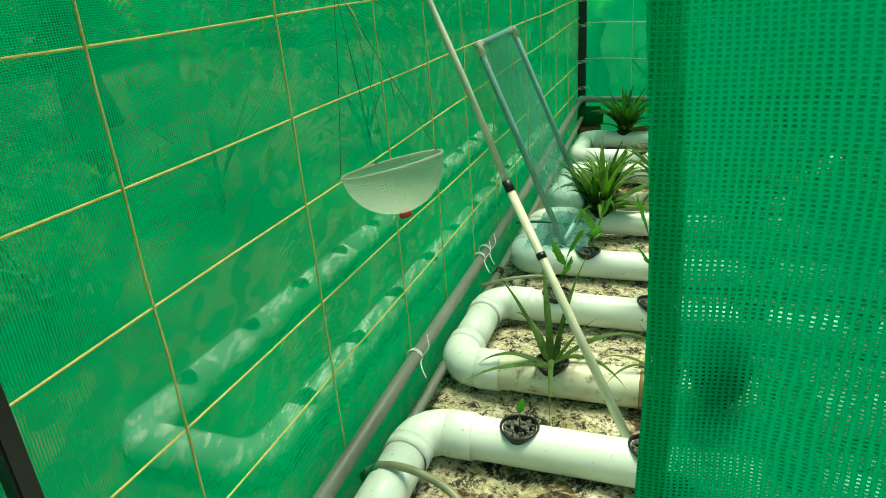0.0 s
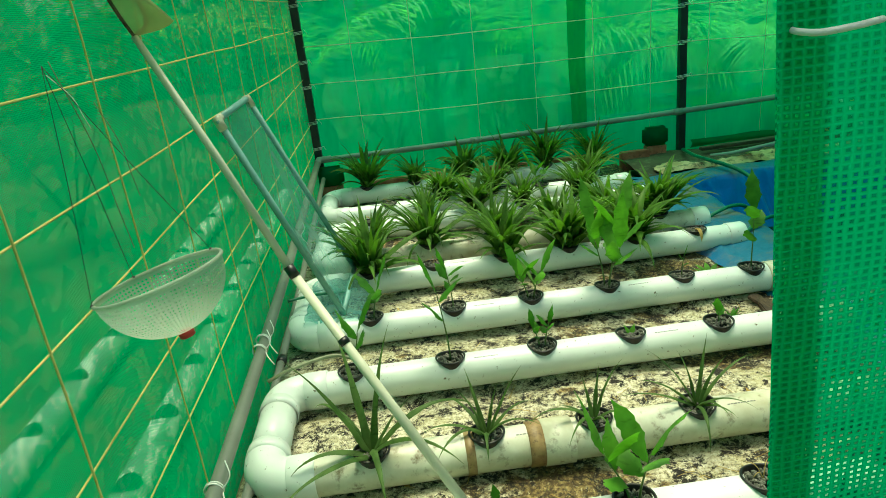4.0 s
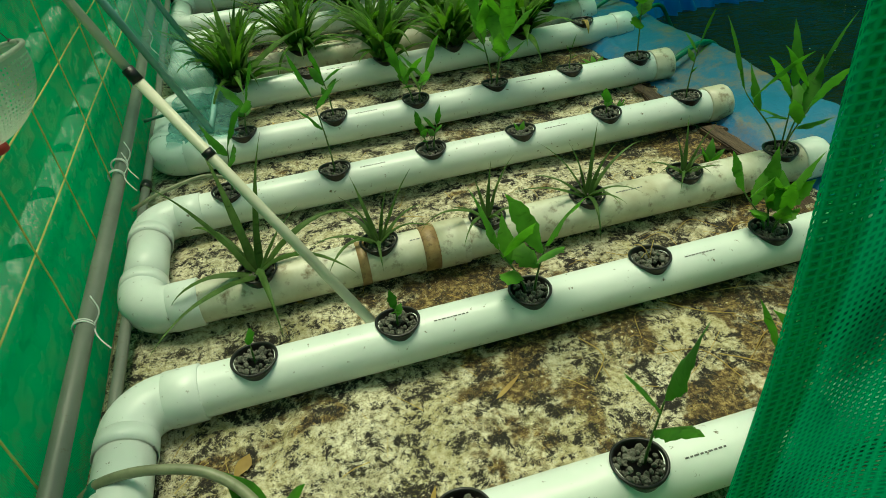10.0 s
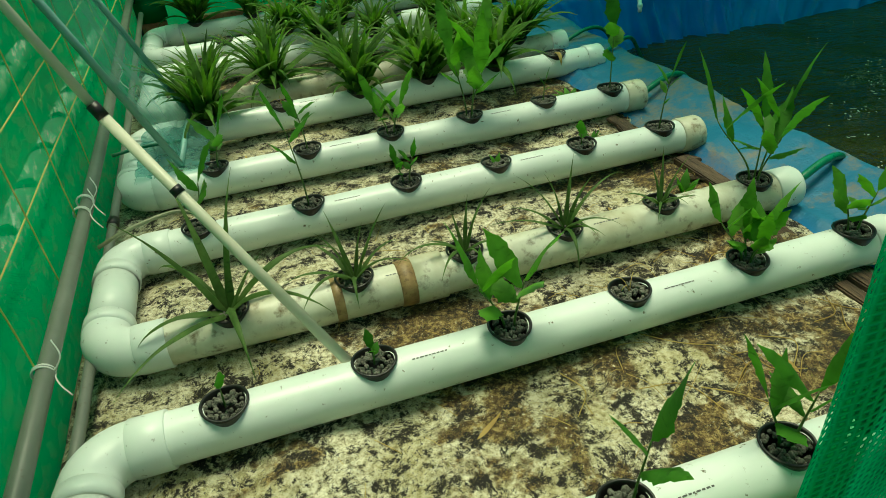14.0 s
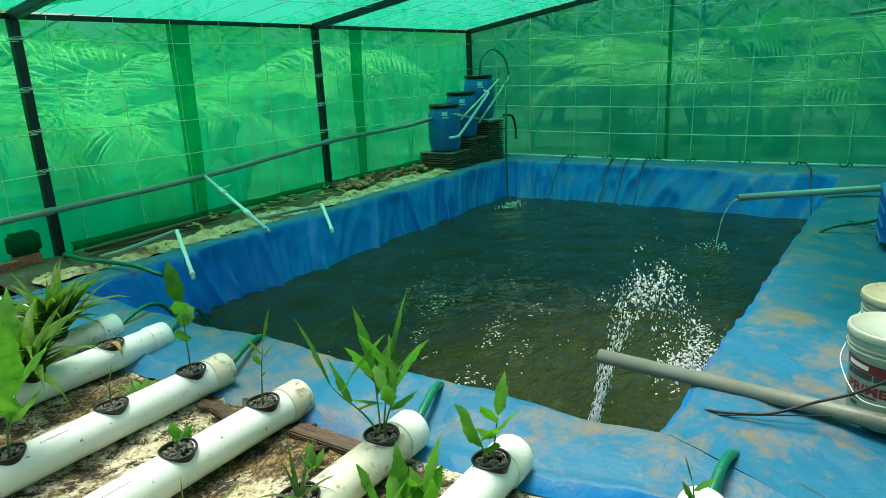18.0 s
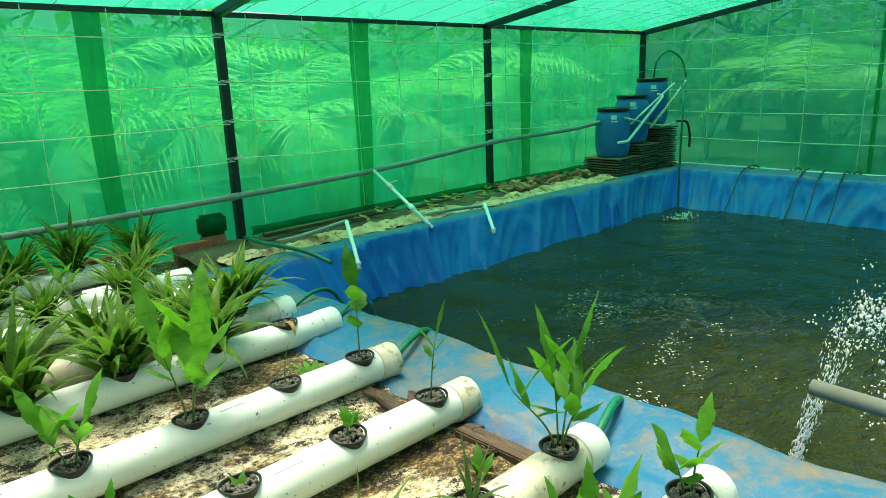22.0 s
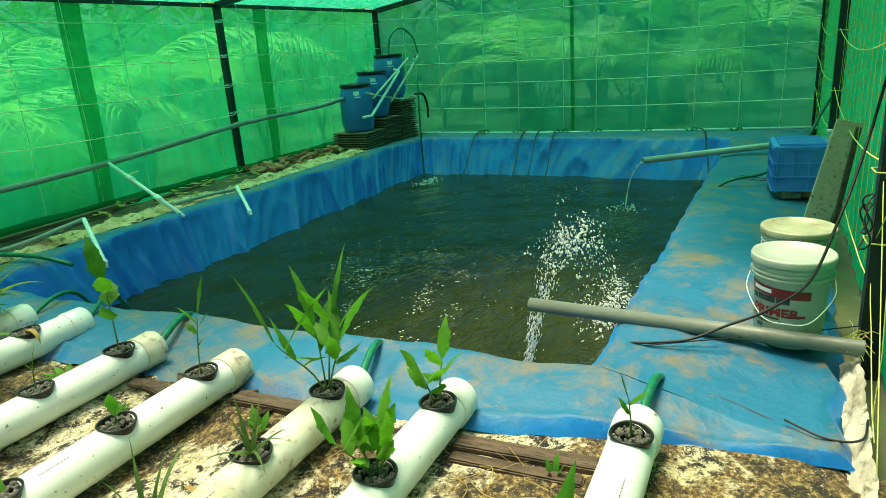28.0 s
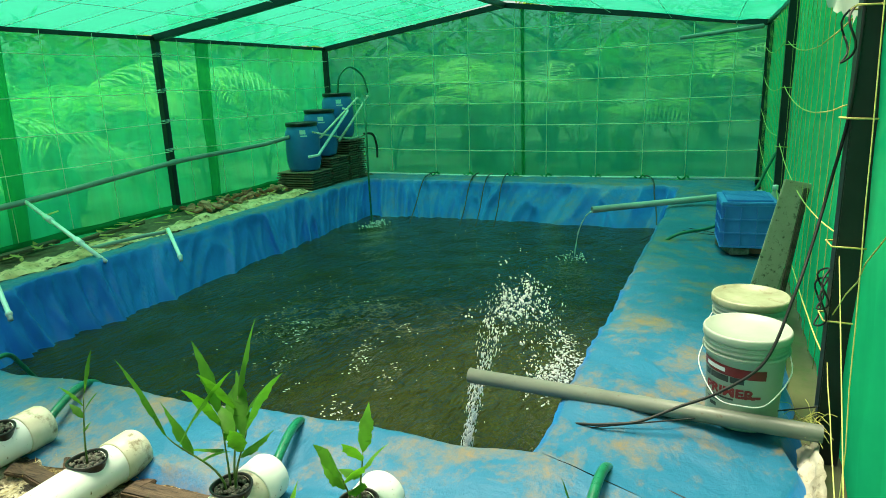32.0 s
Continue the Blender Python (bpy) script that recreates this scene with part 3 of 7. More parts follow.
sheet(bm, roof, 90, 60, lambda u, v: not (green_bay(WX - 0.05 + u * (EX - WX + 0.1), -0.02 + v * (NY + 0.06))))
tagged(part("unseen_roof_bay", bm, NET_LIGHT_BAY), "unseen pale roof net, added to let neutral light onto the grow pipes", "roof net", kind="structure")

bm = bmesh.new()
sheet(bm, lambda u, v: roof((2.3 + 1.5 * u + 0.05 * v - WX + 0.05) / (EX - WX + 0.1), (4.62 - 1.9 * u + 0.02) / (NY + 0.06)) + Vector((0.06 * v, 0, -0.012)), 24, 2)
part("seam_strip", bm, STRIP, bpy.data.objects["ceiling"], "doubled darker strip of net")
fallen = random.Random(8)
for k in range(9):
    x, y = fallen.uniform(2.6, 6.5), fallen.choice((2.9, 3.4, 3.9, 1.6)) + fallen.uniform(-0.2, 0.2)
    bm = bmesh.new()
    leaf(bm, (x, y, roof_z(y) + 0.04), fallen.random() * 6, fallen.uniform(0.05, 0.1), fallen.uniform(0.02, 0.04), 0.05, 0.3, 6, 0.3)
    tagged(part("dead_leaf", bm, BLACK_PLASTIC), "dark dead leaf lying on the roof net", "dead leaf", "dead leaves")

# doubled strips of net at the seams
for x0, x1 in ((1.55, 1.67), (3.31, 3.47), (5.15, 5.33)):
    bm = bmesh.new()
    sheet(bm, lambda u, v: Vector((x0 + (x1 - x0) * u * (0.75 + 0.35 * v) + 0.02 * nz(v * 2, x0), NY - 0.03 + 0.012 * math.sin(u * 9 + x0), 0.06 + v * (EAVE - 0.06))), 8, 20)
    part("seam_strip", bm, STRIP, wall_north, "doubled darker strip of net")
for y0, y1 in ((2.34, 2.38),):
    bm = bmesh.new()
    sheet(bm, lambda u, v: Vector((EX - 0.03 + 0.012 * math.sin(u * 9), y0 + (y1 - y0) * u, 0.06 + v * (roof_z(y0) - 0.08))), 8, 20)
    part("seam_strip", bm, STRIP, wall_east, "doubled darker strip of net")

# steel frame
frame_ob = thing("shed_frame", (WX, NY, 0), "black painted square steel tubes of the net house", "steel frame", kind="structure")
POSTS = [(WX + 0.03, NY - 0.03), (2.34, NY - 0.03), (4.735, NY - 0.03), (EX - 0.03, NY - 0.03), (EX - 0.03, 0.125), (4.80, south_y(4.8) + 0.035), (2.45, south_y(2.45) + 0.03), (WX + 0.022, 0.332), (WX + 0.03, RIDGE_Y)]
for x, y in POSTS[:-1]:
    bm = bmesh.new()
    bar(bm, (x, y, 0.0), (x, y, roof_z(y)), 0.062 if (x, y) == POSTS[6] else 0.026 if (x, y) == POSTS[7] else 0.05)
    part("post", bm, BLACK_STEEL, frame_ob, smooth=False)
for x in (2.34, 4.735, EX - 0.03, WX + 0.03):
    for y in (NY - 0.03, 0.14):
        bm = bmesh.new()
        bar(bm, (x, y, roof_z(y) - 0.01), (x, RIDGE_Y, RIDGE - 0.02), 0.05)
        part("rafter", bm, BLACK_STEEL, frame_ob, smooth=False)
for y, z in ((NY - 0.03, EAVE - 0.005), (0.14, roof_z(0.14) - 0.005), (RIDGE_Y, RIDGE - 0.02)):
    bm = bmesh.new()
    bar(bm, (WX, y, z), (EX, y, z), 0.03 if y != RIDGE_Y else 0.05)
    part("purlin", bm, BLACK_STEEL, frame_ob, smooth=False)


# ropes
def rope(parent, a, b, sag=0.012, r=0.0021, material=ROPE, seed=0.0):
    a, b = Vector(a), Vector(b)
    pts = []
    n = max(6, int((b - a).length / 0.12))
    for k in range(n + 1):
        t = k / n
        p = a.lerp(b, t)
        p.z -= sag * 4 * t * (1 - t) * (1 if abs(a.z - b.z) < 0.3 else 0)
        w = 0.006 * nz(t * 7, seed, 0, 1.0)
        pts.append(p + Vector((w if abs(a.x - b.x) < 0.05 and abs(a.y - b.y) < 0.3 else 0, w if abs(a.y - b.y) < 0.3 else 0, w)))
    bm = bmesh.new()
    tube(bm, pts, r, 6)
    return part("rope", bm, material, parent)


LEVELS = (0.42, 0.595, 0.83, 0.99, 1.175, 1.34)
SLOPES = (0.0, -0.01, 0.1, 0.03, 0.045, 0.055)
grid_w = thing("rope_grid", (WX, 2.4, 0), "yellow ropes tied in a grid across the net wall", "rope grid", "rope grids")
for k, z in enumerate(LEVELS):
    rope(grid_w, (WX + 0.014, -0.4, z - SLOPES[k] * 0.45), (WX + 0.014, NY - 0.05, z + SLOPES[k] * 0.55), 0.008, seed=k)
for k, y in enumerate((0.19, 0.585, 1.015, 1.43, 1.75, 2.07, 2.40, 2.73, 3.0, 3.33, 3.73, 4.15)):
    rope(grid_w, (WX + 0.016, y - 0.03 * min(1, max(0, y - 0.6)), roof_z(y) - 0.02), (WX + 0.016, y, 0.2), seed=20 + k)
grid_n = thing("rope_grid", (3.5, NY, 0), "thin yellow ropes tied in a grid along the back net", "rope grid", "rope grids")
for k, z in enumerate((0.62, 0.85, 1.09, 1.365)):
    for a, b in ((WX + 0.05, 2.34), (2.34, 4.735), (4.735, EX - 0.05)):
        rope(grid_n, (a, NY - 0.062, z), (b, NY - 0.062, z - 0.015), 0.018, 0.003, ROPE_PALE, seed=k)
for k in range(19):
    x = 0.09 + k * 0.405
    rope(grid_n, (x, NY - 0.045, EAVE), (x + 0.02 * nz(k, 1.5), NY - 0.045, 0.12), 0, 0.002, ROPE_PALE, seed=40 + k)
for px, levels in ((WX + 0.03, LEVELS), (2.34, (0.62, 0.85, 1.09, 1.365)), (4.735, (0.62, 0.85, 1.09, 1.365))):
    for z in levels:
        w, y = 0.03, NY - 0.03
        bm = bmesh.new()
        for d in (0.0, 0.008, -0.007):
            tube(bm, [(px - w, y - w, z + d), (px + w, y - w, z + d + 0.004), (px + w, y + w - 0.01, z), (px - w, y + w - 0.01, z), (px - w, y - w, z + d)], 0.0018, 5)
        tube(bm, spline([(px + w, y - w, z), (px + w + 0.015, y - w - 0.01, z + 0.02), (px + w + 0.03, y - w, z - 0.01)], 4), 0.0014, 5)
        part("tie", bm, ROPE_WHITE, grid_n)
grid_e = thing("rope_grid", (EX, 2.4, 0), "thin yellow ropes tied in a grid across the end net", "rope grid", "rope grids")
for k, z in enumerate((0.363, 0.631, 0.853, 1.067, 1.35)):
    rope(grid_e, (EX - 0.05, NY - 0.1, z + 0.03), (EX - 0.05, 0.08, z + 0.01), 0.03, 0.0046, ROPE_PALE, seed=k)
rope(grid_e, (EX - 0.05, 3.6, 1.6), (EX - 0.05, 1.2, 1.58), 0.02, 0.0036, ROPE_PALE)
for k, y in enumerate((4.3, 3.87, 3.34, 2.95, 2.454, 2.115, 1.614, 1.167, 0.768, 0.411)):
    rope(grid_e, (EX - 0.045, y - 0.02, roof_z(y) - 0.02), (EX - 0.045, y, 0.12), 0, 0.0038, ROPE_PALE, seed=60 + k)
grid_s = thing("rope_grid", (4, 0.15, 0), "pale yellow ropes slack on the pleated net", "rope grid", "rope grids")
for k, (a, b, za, zb) in enumerate(((2.55, 4.78, 0.63, 0.66), (2.55, 4.78, 0.97, 0.98), (2.55, 4.78, 1.2, 1.22), (4.86, 7.3, 0.70, 0.75), (4.86, 7.3, 0.98, 1.03), (4.86, 7.3, 1.25, 1.28), (4.86, 7.3, 0.42, 0.48), (2.55, 4.78, 0.28, 0.42))):
    rope(grid_s, (a, south_y(a) + 0.05, za), (b, south_y(b) + 0.05, zb), 0.07, 0.0022, seed=80 + k)
for k, (a, b, za, zb) in enumerate(((1.75, 2.45, 0.05, 0.62), (1.55, 2.45, 0.95, 0.42), (1.9, 2.45, 0.1, 0.32), (1.95, 2.2, 0.02, 1.3))):
    rope(grid_s, (a, south_y(a) + 0.05, za), (b, south_y(b) + 0.05, zb), 0.03, 0.0015, seed=88 + k)
for k in range(30):
    x = 2.62 + k * 0.155
    if abs(x - 4.82) > 0.06:
        rope(grid_s, (x, south_y(x) + 0.032, 1.46), (x + 0.03, south_y(x) + 0.032, 0.12), 0, 0.0012, seed=90 + k)
for x, y, z in ((2.45, 0.218, 0.42), (2.45, 0.218, 0.62), (2.45, 0.218, 0.94), (2.45, 0.218, 1.2), (4.80, 0.177, 0.64), (4.80, 0.177, 0.97), (4.80, 0.177, 1.2)):
    w = 0.044 if x < 3 else 0.03
    bm = bmesh.new()
    tube(bm, [(x - w, y - w, z), (x - w, y + w, z + 0.003), (x + w, y + w, z), (x + w, y - w, z - 0.002), (x - w, y - w, z + 0.002)], 0.0026, 6)
    part("tie", bm, ROPE, grid_s)
# ropes that hold the roof net
grid_r = thing("rope_grid", (3.5, 2.4, EAVE), "pale ropes stretched under the roof net", "rope grid", "rope grids")
for k in range(22):
    x = 0.1 + k * 0.34
    for a, b in ((NY - 0.05, RIDGE_Y), (RIDGE_Y, 0.05)):
        rope(grid_r, (x, a, roof_z(a) + 0.0), (x + 0.05, b, roof_z(b) - 0.0), 0.0, 0.0022, ROPE_WHITE, seed=k)
for y in (0.4, 0.95, 1.5, 2.05, 3.0, 3.5, 4.0):
    rope(grid_r, (WX, y, roof_z(y)), (EX, y, roof_z(y)), 0.01, 0.0022, ROPE_WHITE, seed=y)

# ---- pond ----
# corners in order: door side near, door side back, far back, far near; inner crest, outer edge and water edge
IN = [Vector((2.05, 0.95, 0)), Vector((1.97, 3.80, 0)), Vector((6.58, 3.82, 0)), Vector((6.52, 0.79, 0))]
OUT = [Vector((1.86, 0.35, 0)), Vector((1.74, 4.12, 0)), Vector((7.18, 4.12, 0)), Vector((7.18, 0.17, 0))]
DEEP = [Vector((2.2, 1.03, 0)), Vector((2.15, 3.66, 0)), Vector((6.28, 3.66, 0)), Vector((6.22, 0.92, 0))]
CREST = (0.118, 0.135, 0.135, 0.13)
liner = thing("pond_liner", (4.3, 2.3, 0), "creased blue tarpaulin lining the pond, dusty on the banks", "pond liner", kind="structure")
N_ALONG, N_CROSS = 150, 34
for s in range(4):
    a, b = s, (s + 1) % 4

    def bank(u, v, a=a, b=b, s=s):
        inn, out, deep = IN[a].lerp(IN[b], u), OUT[a].lerp(OUT[b], u), DEEP[a].lerp(DEEP[b], u)
        h = CREST[s]
        h = CREST[(s - 1) % 4] * 0.5 + h * 0.5 if u < 0.001 else h
        e0, e1 = min(1, u / 0.06), min(1, (1 - u) / 0.06)
        h = CREST[s] * min(e0, e1) + (1 - min(e0, e1)) * (CREST[s] + CREST[(s - 1) % 4 if u < 0.5 else (s + 1) % 4]) / 2
        if v < 0.12:
            t = v / 0.12
            p = out + (out - inn).normalized() * 0.05 * (1 - t)
            p = p + (out - inn).normalized() * 0.03 * nz(u * 40, s, 2)
            z = (0.05 if s == 0 else 0.012) + (h - (0.088 if s == 0 else 0.05)) * t**0.7
        elif v < 0.55:
            t = (v - 0.12) / 0.43
            p = out.lerp(inn, t)
            z = h - 0.05 + 0.05 * math.sin(t * math.pi * 0.5) + (0.014 if s != 0 else 0.0) * math.sin(t * math.pi) * min(e0, e1)
        else:
            t = (v - 0.55) / 0.45
            p = inn.lerp(deep, t**1.25)
            z = h - (h + 0.42) * t + 0.0
        if s == 0 and v < 0.55:
            p = p - Vector((0.1 * min(1, max(0, (p.y - 0.65) / 0.55)) * (1 - v / 0.55), 0, 0))
        run = (IN[b] - IN[a]).length * u
        w = max(0.0, min(1.0, (v - 0.5) * 8)) if v > 0.5 else 0.0
        # folds hang at a slant that changes along the bank, sharp at the ridge
        slant = run + v * (0.22 + 0.75 * nz(run, s, 2, 0.7))
        fold = max(0.0, 1 - 2.6 * abs(nz(slant, v * 0.3 + s * 5, 4, 4.2))) ** 2
        pleat = max(0.0, 1 - 2.4 * abs(nz(slant + 0.1 * v, v * 0.3 + s, 8, 10))) ** 2
        crease = w * (0.05 * nz(slant, v * 0.5 + s * 9, 0, 2.6) + 0.042 * fold + 0.02 * pleat - 0.034)
        lift = (0.03 if s in (0, 3) else 0.018) * nz(p.x, p.y, 0, 2.6) + 0.009 * nz(p.x, p.y, 3, 8) + 0.004 * nz(p.x, p.y, 6, 22)
        n = (inn - out).normalized()
        crease *= min(1, u / 0.04, (1 - u) / 0.04) * (1.0 if s in (1, 2) else 0.35)
        edge = min(1, v / 0.1)
        return Vector((p.x + n.x * crease * 1.4, p.y + n.y * crease * 1.4, z + lift * edge * (0.8 if v < 0.6 else 0.2)))

    bm = bmesh.new()
    sheet(bm, bank, 300 if s % 2 else 200, N_CROSS)
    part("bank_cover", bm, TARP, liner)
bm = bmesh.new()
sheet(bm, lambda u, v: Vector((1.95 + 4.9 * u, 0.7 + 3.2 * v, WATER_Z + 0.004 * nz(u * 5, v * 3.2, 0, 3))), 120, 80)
tagged(part("water", bm, WATER), "dark greenish-brown rippled pond water with foam streaks and painted glints", "water", kind="structure")
bm = bmesh.new()
sheet(bm, lambda u, v: Vector((1.95 + 4.9 * u, 0.7 + 3.2 * v, -0.6)), 2, 2)
tagged(part("pond_bed", bm, SOIL), "muddy bed of the pond under the water", "pond bed", kind="structure")

# ---- grow pipes ----
R = 0.055
ZC = 0.112
ROWS_Y = [0.770, 1.245, 1.555, 1.985, 2.375, 2.85, 3.13, 3.63, 3.95, 4.43]
X_END = [1.79, 1.775, 1.75, 1.735, 1.755, 1.84, 1.80, 1.70, 1.70, 1.66]
X_ELBOW = [-0.15, -0.15, -0.16, -0.16, -0.15, -0.15, -0.13, -0.13, -0.17, -0.17]
POT_X = [
    [0.42, 0.725, 1.04, 1.34, 1.655],
    [0.113, 0.42, 0.722, 1.022, 1.335, 1.645],
    [0.135, 0.44, 0.73, 1.01, 1.303, 1.605],
    [0.071, 0.388, 0.691, 0.987, 1.285, 1.577],
    [0.125, 0.44, 0.739, 1.04, 1.335, 1.61],
    [0.117, 0.402, 0.722, 1.015, 1.322, 1.61],
    [0.12, 0.40, 0.72, 1.02, 1.30, 1.55],
    [0.12, 0.42, 0.70, 0.97, 1.30],
    [0.22, 0.55, 0.85, 1.15, 1.45],
    [0.08, 0.40, 0.74, 1.04, 1.30, 1.63],
]
POT_R = 0.040


def pipe_mesh(x0, x1, y, holes, r=R):
    """A straight pipe with round holes in its top."""
    xs, x = [], x0
    while x < x1 - 1e-6:
        xs.append(x)
        x += 0.006 if any(abs(x - h) < 0.085 for h in holes) else 0.035
    xs.append(x1)
    seg = 48
    bm = bmesh.new()
    rings = [[bm.verts.new((x, y + r * math.sin(a), ZC + r * math.cos(a))) for a in (math.tau * k / seg for k in range(seg))] for x in xs]
    for i in range(len(xs) - 1):
        xm = (xs[i] + xs[i + 1]) / 2
        for k in range(seg):
            am = math.tau * (k + 0.5) / seg
            if math.cos(am) > 0 and any((xm - h) ** 2 + (r * math.sin(am)) ** 2 < (POT_R + 0.0025) ** 2 for h in holes):
                continue
            bm.faces.new((rings[i][k], rings[i + 1][k], rings[i + 1][(k + 1) % seg], rings[i][(k + 1) % seg]))
    # draw the stepped rim of each hole onto a true circle
    rim = POT_R + 0.0015
    for v in {v for e in bm.edges if len(e.link_faces) == 1 for v in e.verts}:
        if v.co.z < ZC or v.co.x < x0 + 0.001 or v.co.x > x1 - 0.001:
            continue
        h = min(holes, key=lambda q: abs(q - v.co.x))
        d = Vector((v.co.x - h, v.co.y - y))
        d = d.normalized() * rim
        v.co = (h + d.x, y + d.y, ZC + math.sqrt(r * r - d.y * d.y))
    bmesh.ops.delete(bm, geom=[v for v in bm.verts if not v.link_faces], context="VERTS")
    return bm


def collar(x0, x1, y, r):
    bm = bmesh.new()
    tube(bm, [(x0 - 0.0015, y, ZC), (x0, y, ZC), (x1, y, ZC), (x1 + 0.0015, y, ZC)], [r - 0.002, r, r, r - 0.002], 40)
    return bm


def arc_elbow(corner, y_dir, r):
    """A quarter bend from the pipe's line into the cross piece."""
    cx, cy = corner
    rad = 0.075
    pts = [(cx + rad - rad * math.sin(a) , cy + y_dir * (rad - rad * math.cos(a)), ZC) for a in (math.pi / 2 * k / 10 for k in range(11))]
    bm = bmesh.new()
    tube(bm, [(pts[0][0] + 0.05, pts[0][1], ZC), *pts, (pts[-1][0], pts[-1][1] + y_dir * 0.05, ZC)], r, 40)
    return bm


for k in range(0, 10, 2):
    ya, yb = ROWS_Y[k], ROWS_Y[k + 1]
    run = thing("grow_pipe", (X_ELBOW[k], (ya + yb) / 2, 0.03), "white plastic drain pipe loop with planting holes, lying on sacking", "grow pipe", "grow pipes")
    for j, y in ((k, ya), (k + 1, yb)):
        cx = X_ELBOW[j]
        stained = j in (2,)
        part("pipe", pipe_mesh(cx + 0.10, X_END[j] - 0.07, y, POT_X[j]), PVC_DIRTY if stained or j == 6 else PVC, run)
        part("elbow", arc_elbow((cx, y), 1 if j == k else -1, R + 0.0035), PVC, run)
        part("elbow_socket", collar(cx + 0.075, cx + 0.145, y, R + 0.0055), PVC, run)
        bm = bmesh.new()
        xe = X_END[j]
        tube(bm, [(xe - 0.085, y, ZC), (xe - 0.083, y, ZC), (xe - 0.012, y, ZC), (xe - 0.004, y, ZC), (xe, y, ZC)], [R + 0.003, R + 0.005, R + 0.005, R + 0.001, R - 0.012], 40)
        part("end_cap", bm, PVC_DIRTY if j in (3, 4) else PVC, run, "greyish push-on end cap" if j in (3, 4) else "")
        # printed marks along the pipe as plain bars
        for h in POT_X[j][1:-1:2] if j < 6 else ():
            a0 = radians(-24)
            bm = bmesh.new()
            x = h + 0.075
            for w in (0.007, 0.005, 0.009, 0.006, 0.004, 0.008, 0.006, 0.007, 0.005):
                vs = []
                for xx, aa in ((x, a0), (x + w, a0), (x + w, a0 + 0.055), (x, a0 + 0.055)):
                    vs.append(bm.verts.new((xx, y + (R + 0.0007) * math.sin(aa), ZC + (R + 0.0007) * math.cos(aa))))
                bm.faces.new(vs[::-1])
                x += w + 0.0025
            part("printed_mark", bm, INK, run, "small grey print on the pipe")
    bm = bmesh.new()
    tube(bm, [(X_ELBOW[k], ya + 0.11, ZC), (X_ELBOW[k], yb - 0.11, ZC)], R, 40)
    part("cross_pipe", bm, PVC, run)
    for y in (ya + 0.085, yb - 0.125):
        bm = bmesh.new()
        tube(bm, [(X_ELBOW[k], y, ZC), (X_ELBOW[k], y + 0.04, ZC)], R + 0.0055, 40)
        part("elbow_socket", bm, PVC, run)


# ---- potted plants ----
def rim_z(y):
    """Height of the pot's rim over the pipe's axis: nearly level, dipping a little at the sides."""
    return R + 0.002 - 0.18 * (R - math.sqrt(max(0.0, R * R - y * y)))


def pot_mesh():
    bm = bmesh.new()
    seg = 32
    rows = []
    for rho, lift, how in ((0.0425, -0.005, 1), (0.0488, -0.001, 0), (0.0495, 0.0015, 0), (0.0485, 0.0035, 0), (0.045, 0.0035, 0), (0.0432, 0.0, 0), (0.0395, -0.02, 0), (0.029, -0.06, 0)):
        row = []
        for k in range(seg):
            a = math.tau * k / seg
            x, y = rho * math.cos(a), rho * math.sin(a)
            row.append(bm.verts.new((x, y, lift + (rim_z(y) if how == 0 else math.sqrt(max(0.0, R * R - y * y))))))
        rows.append(row)
    for a, b in zip(rows, rows[1:]):
        for k in range(seg):
            bm.faces.new((a[k], a[(k + 1) % seg], b[(k + 1) % seg], b[k]))
    bm.faces.new(rows[-1])
    return bm


def gravel_mesh(seed):
    rnd = random.Random(seed)
    bm = bmesh.new()
    for k in range(80):
        rr, a = 0.0395 * math.sqrt(rnd.random()), rnd.random() * math.tau
        s = rnd.uniform(0.0045, 0.009)
        y = rr * math.sin(a)
        z = rim_z(y) - 0.009 + rnd.uniform(-0.003, 0.004)
        m = Matrix.Translation((rr * math.cos(a), y, z)) @ Euler((rnd.random() * 6, rnd.random() * 6, rnd.random() * 6)).to_matrix().to_4x4() @ Matrix.Diagonal((s, s * rnd.uniform(0.6, 0.95), s * rnd.uniform(0.5, 0.8), 1))
        bmesh.ops.create_icosphere(bm, subdivisions=1, radius=1, matrix=m)
    return bm


def shared(name, bm, material, smooth=True):
    me = bpy.data.meshes.new(name)
    bm.to_mesh(me)
    bm.free()
    me.materials.append(material)
    me.polygons.foreach_set("use_smooth", [smooth] * len(me.polygons))
    return me


POT = shared("pot", pot_mesh(), BLACK_PLASTIC)
GRAVELS = [shared("gravel", gravel_mesh(k), GRAVEL, False) for k in range(4)]


def child(name, me, parent, label=""):
    ob = new(name, me)
    ob.parent = parent
    return tagged(ob, label)


def potted(j, i, label, rnd):
    at = (POT_X[j][i], ROWS_Y[j] + rnd.uniform(-0.004, 0.004), ZC)
    ob = thing("potted_plant", at, label, "potted plant", "plants in the grow pipes")
    ob.matrix_basis = Matrix.Translation(at) @ Matrix.Rotation(rnd.uniform(-0.06, 0.06), 4, "X")
    child("pot", POT, ob, "black net pot")
    child("gravel", GRAVELS[rnd.randrange(4)], ob, "grey gravel")
    return ob


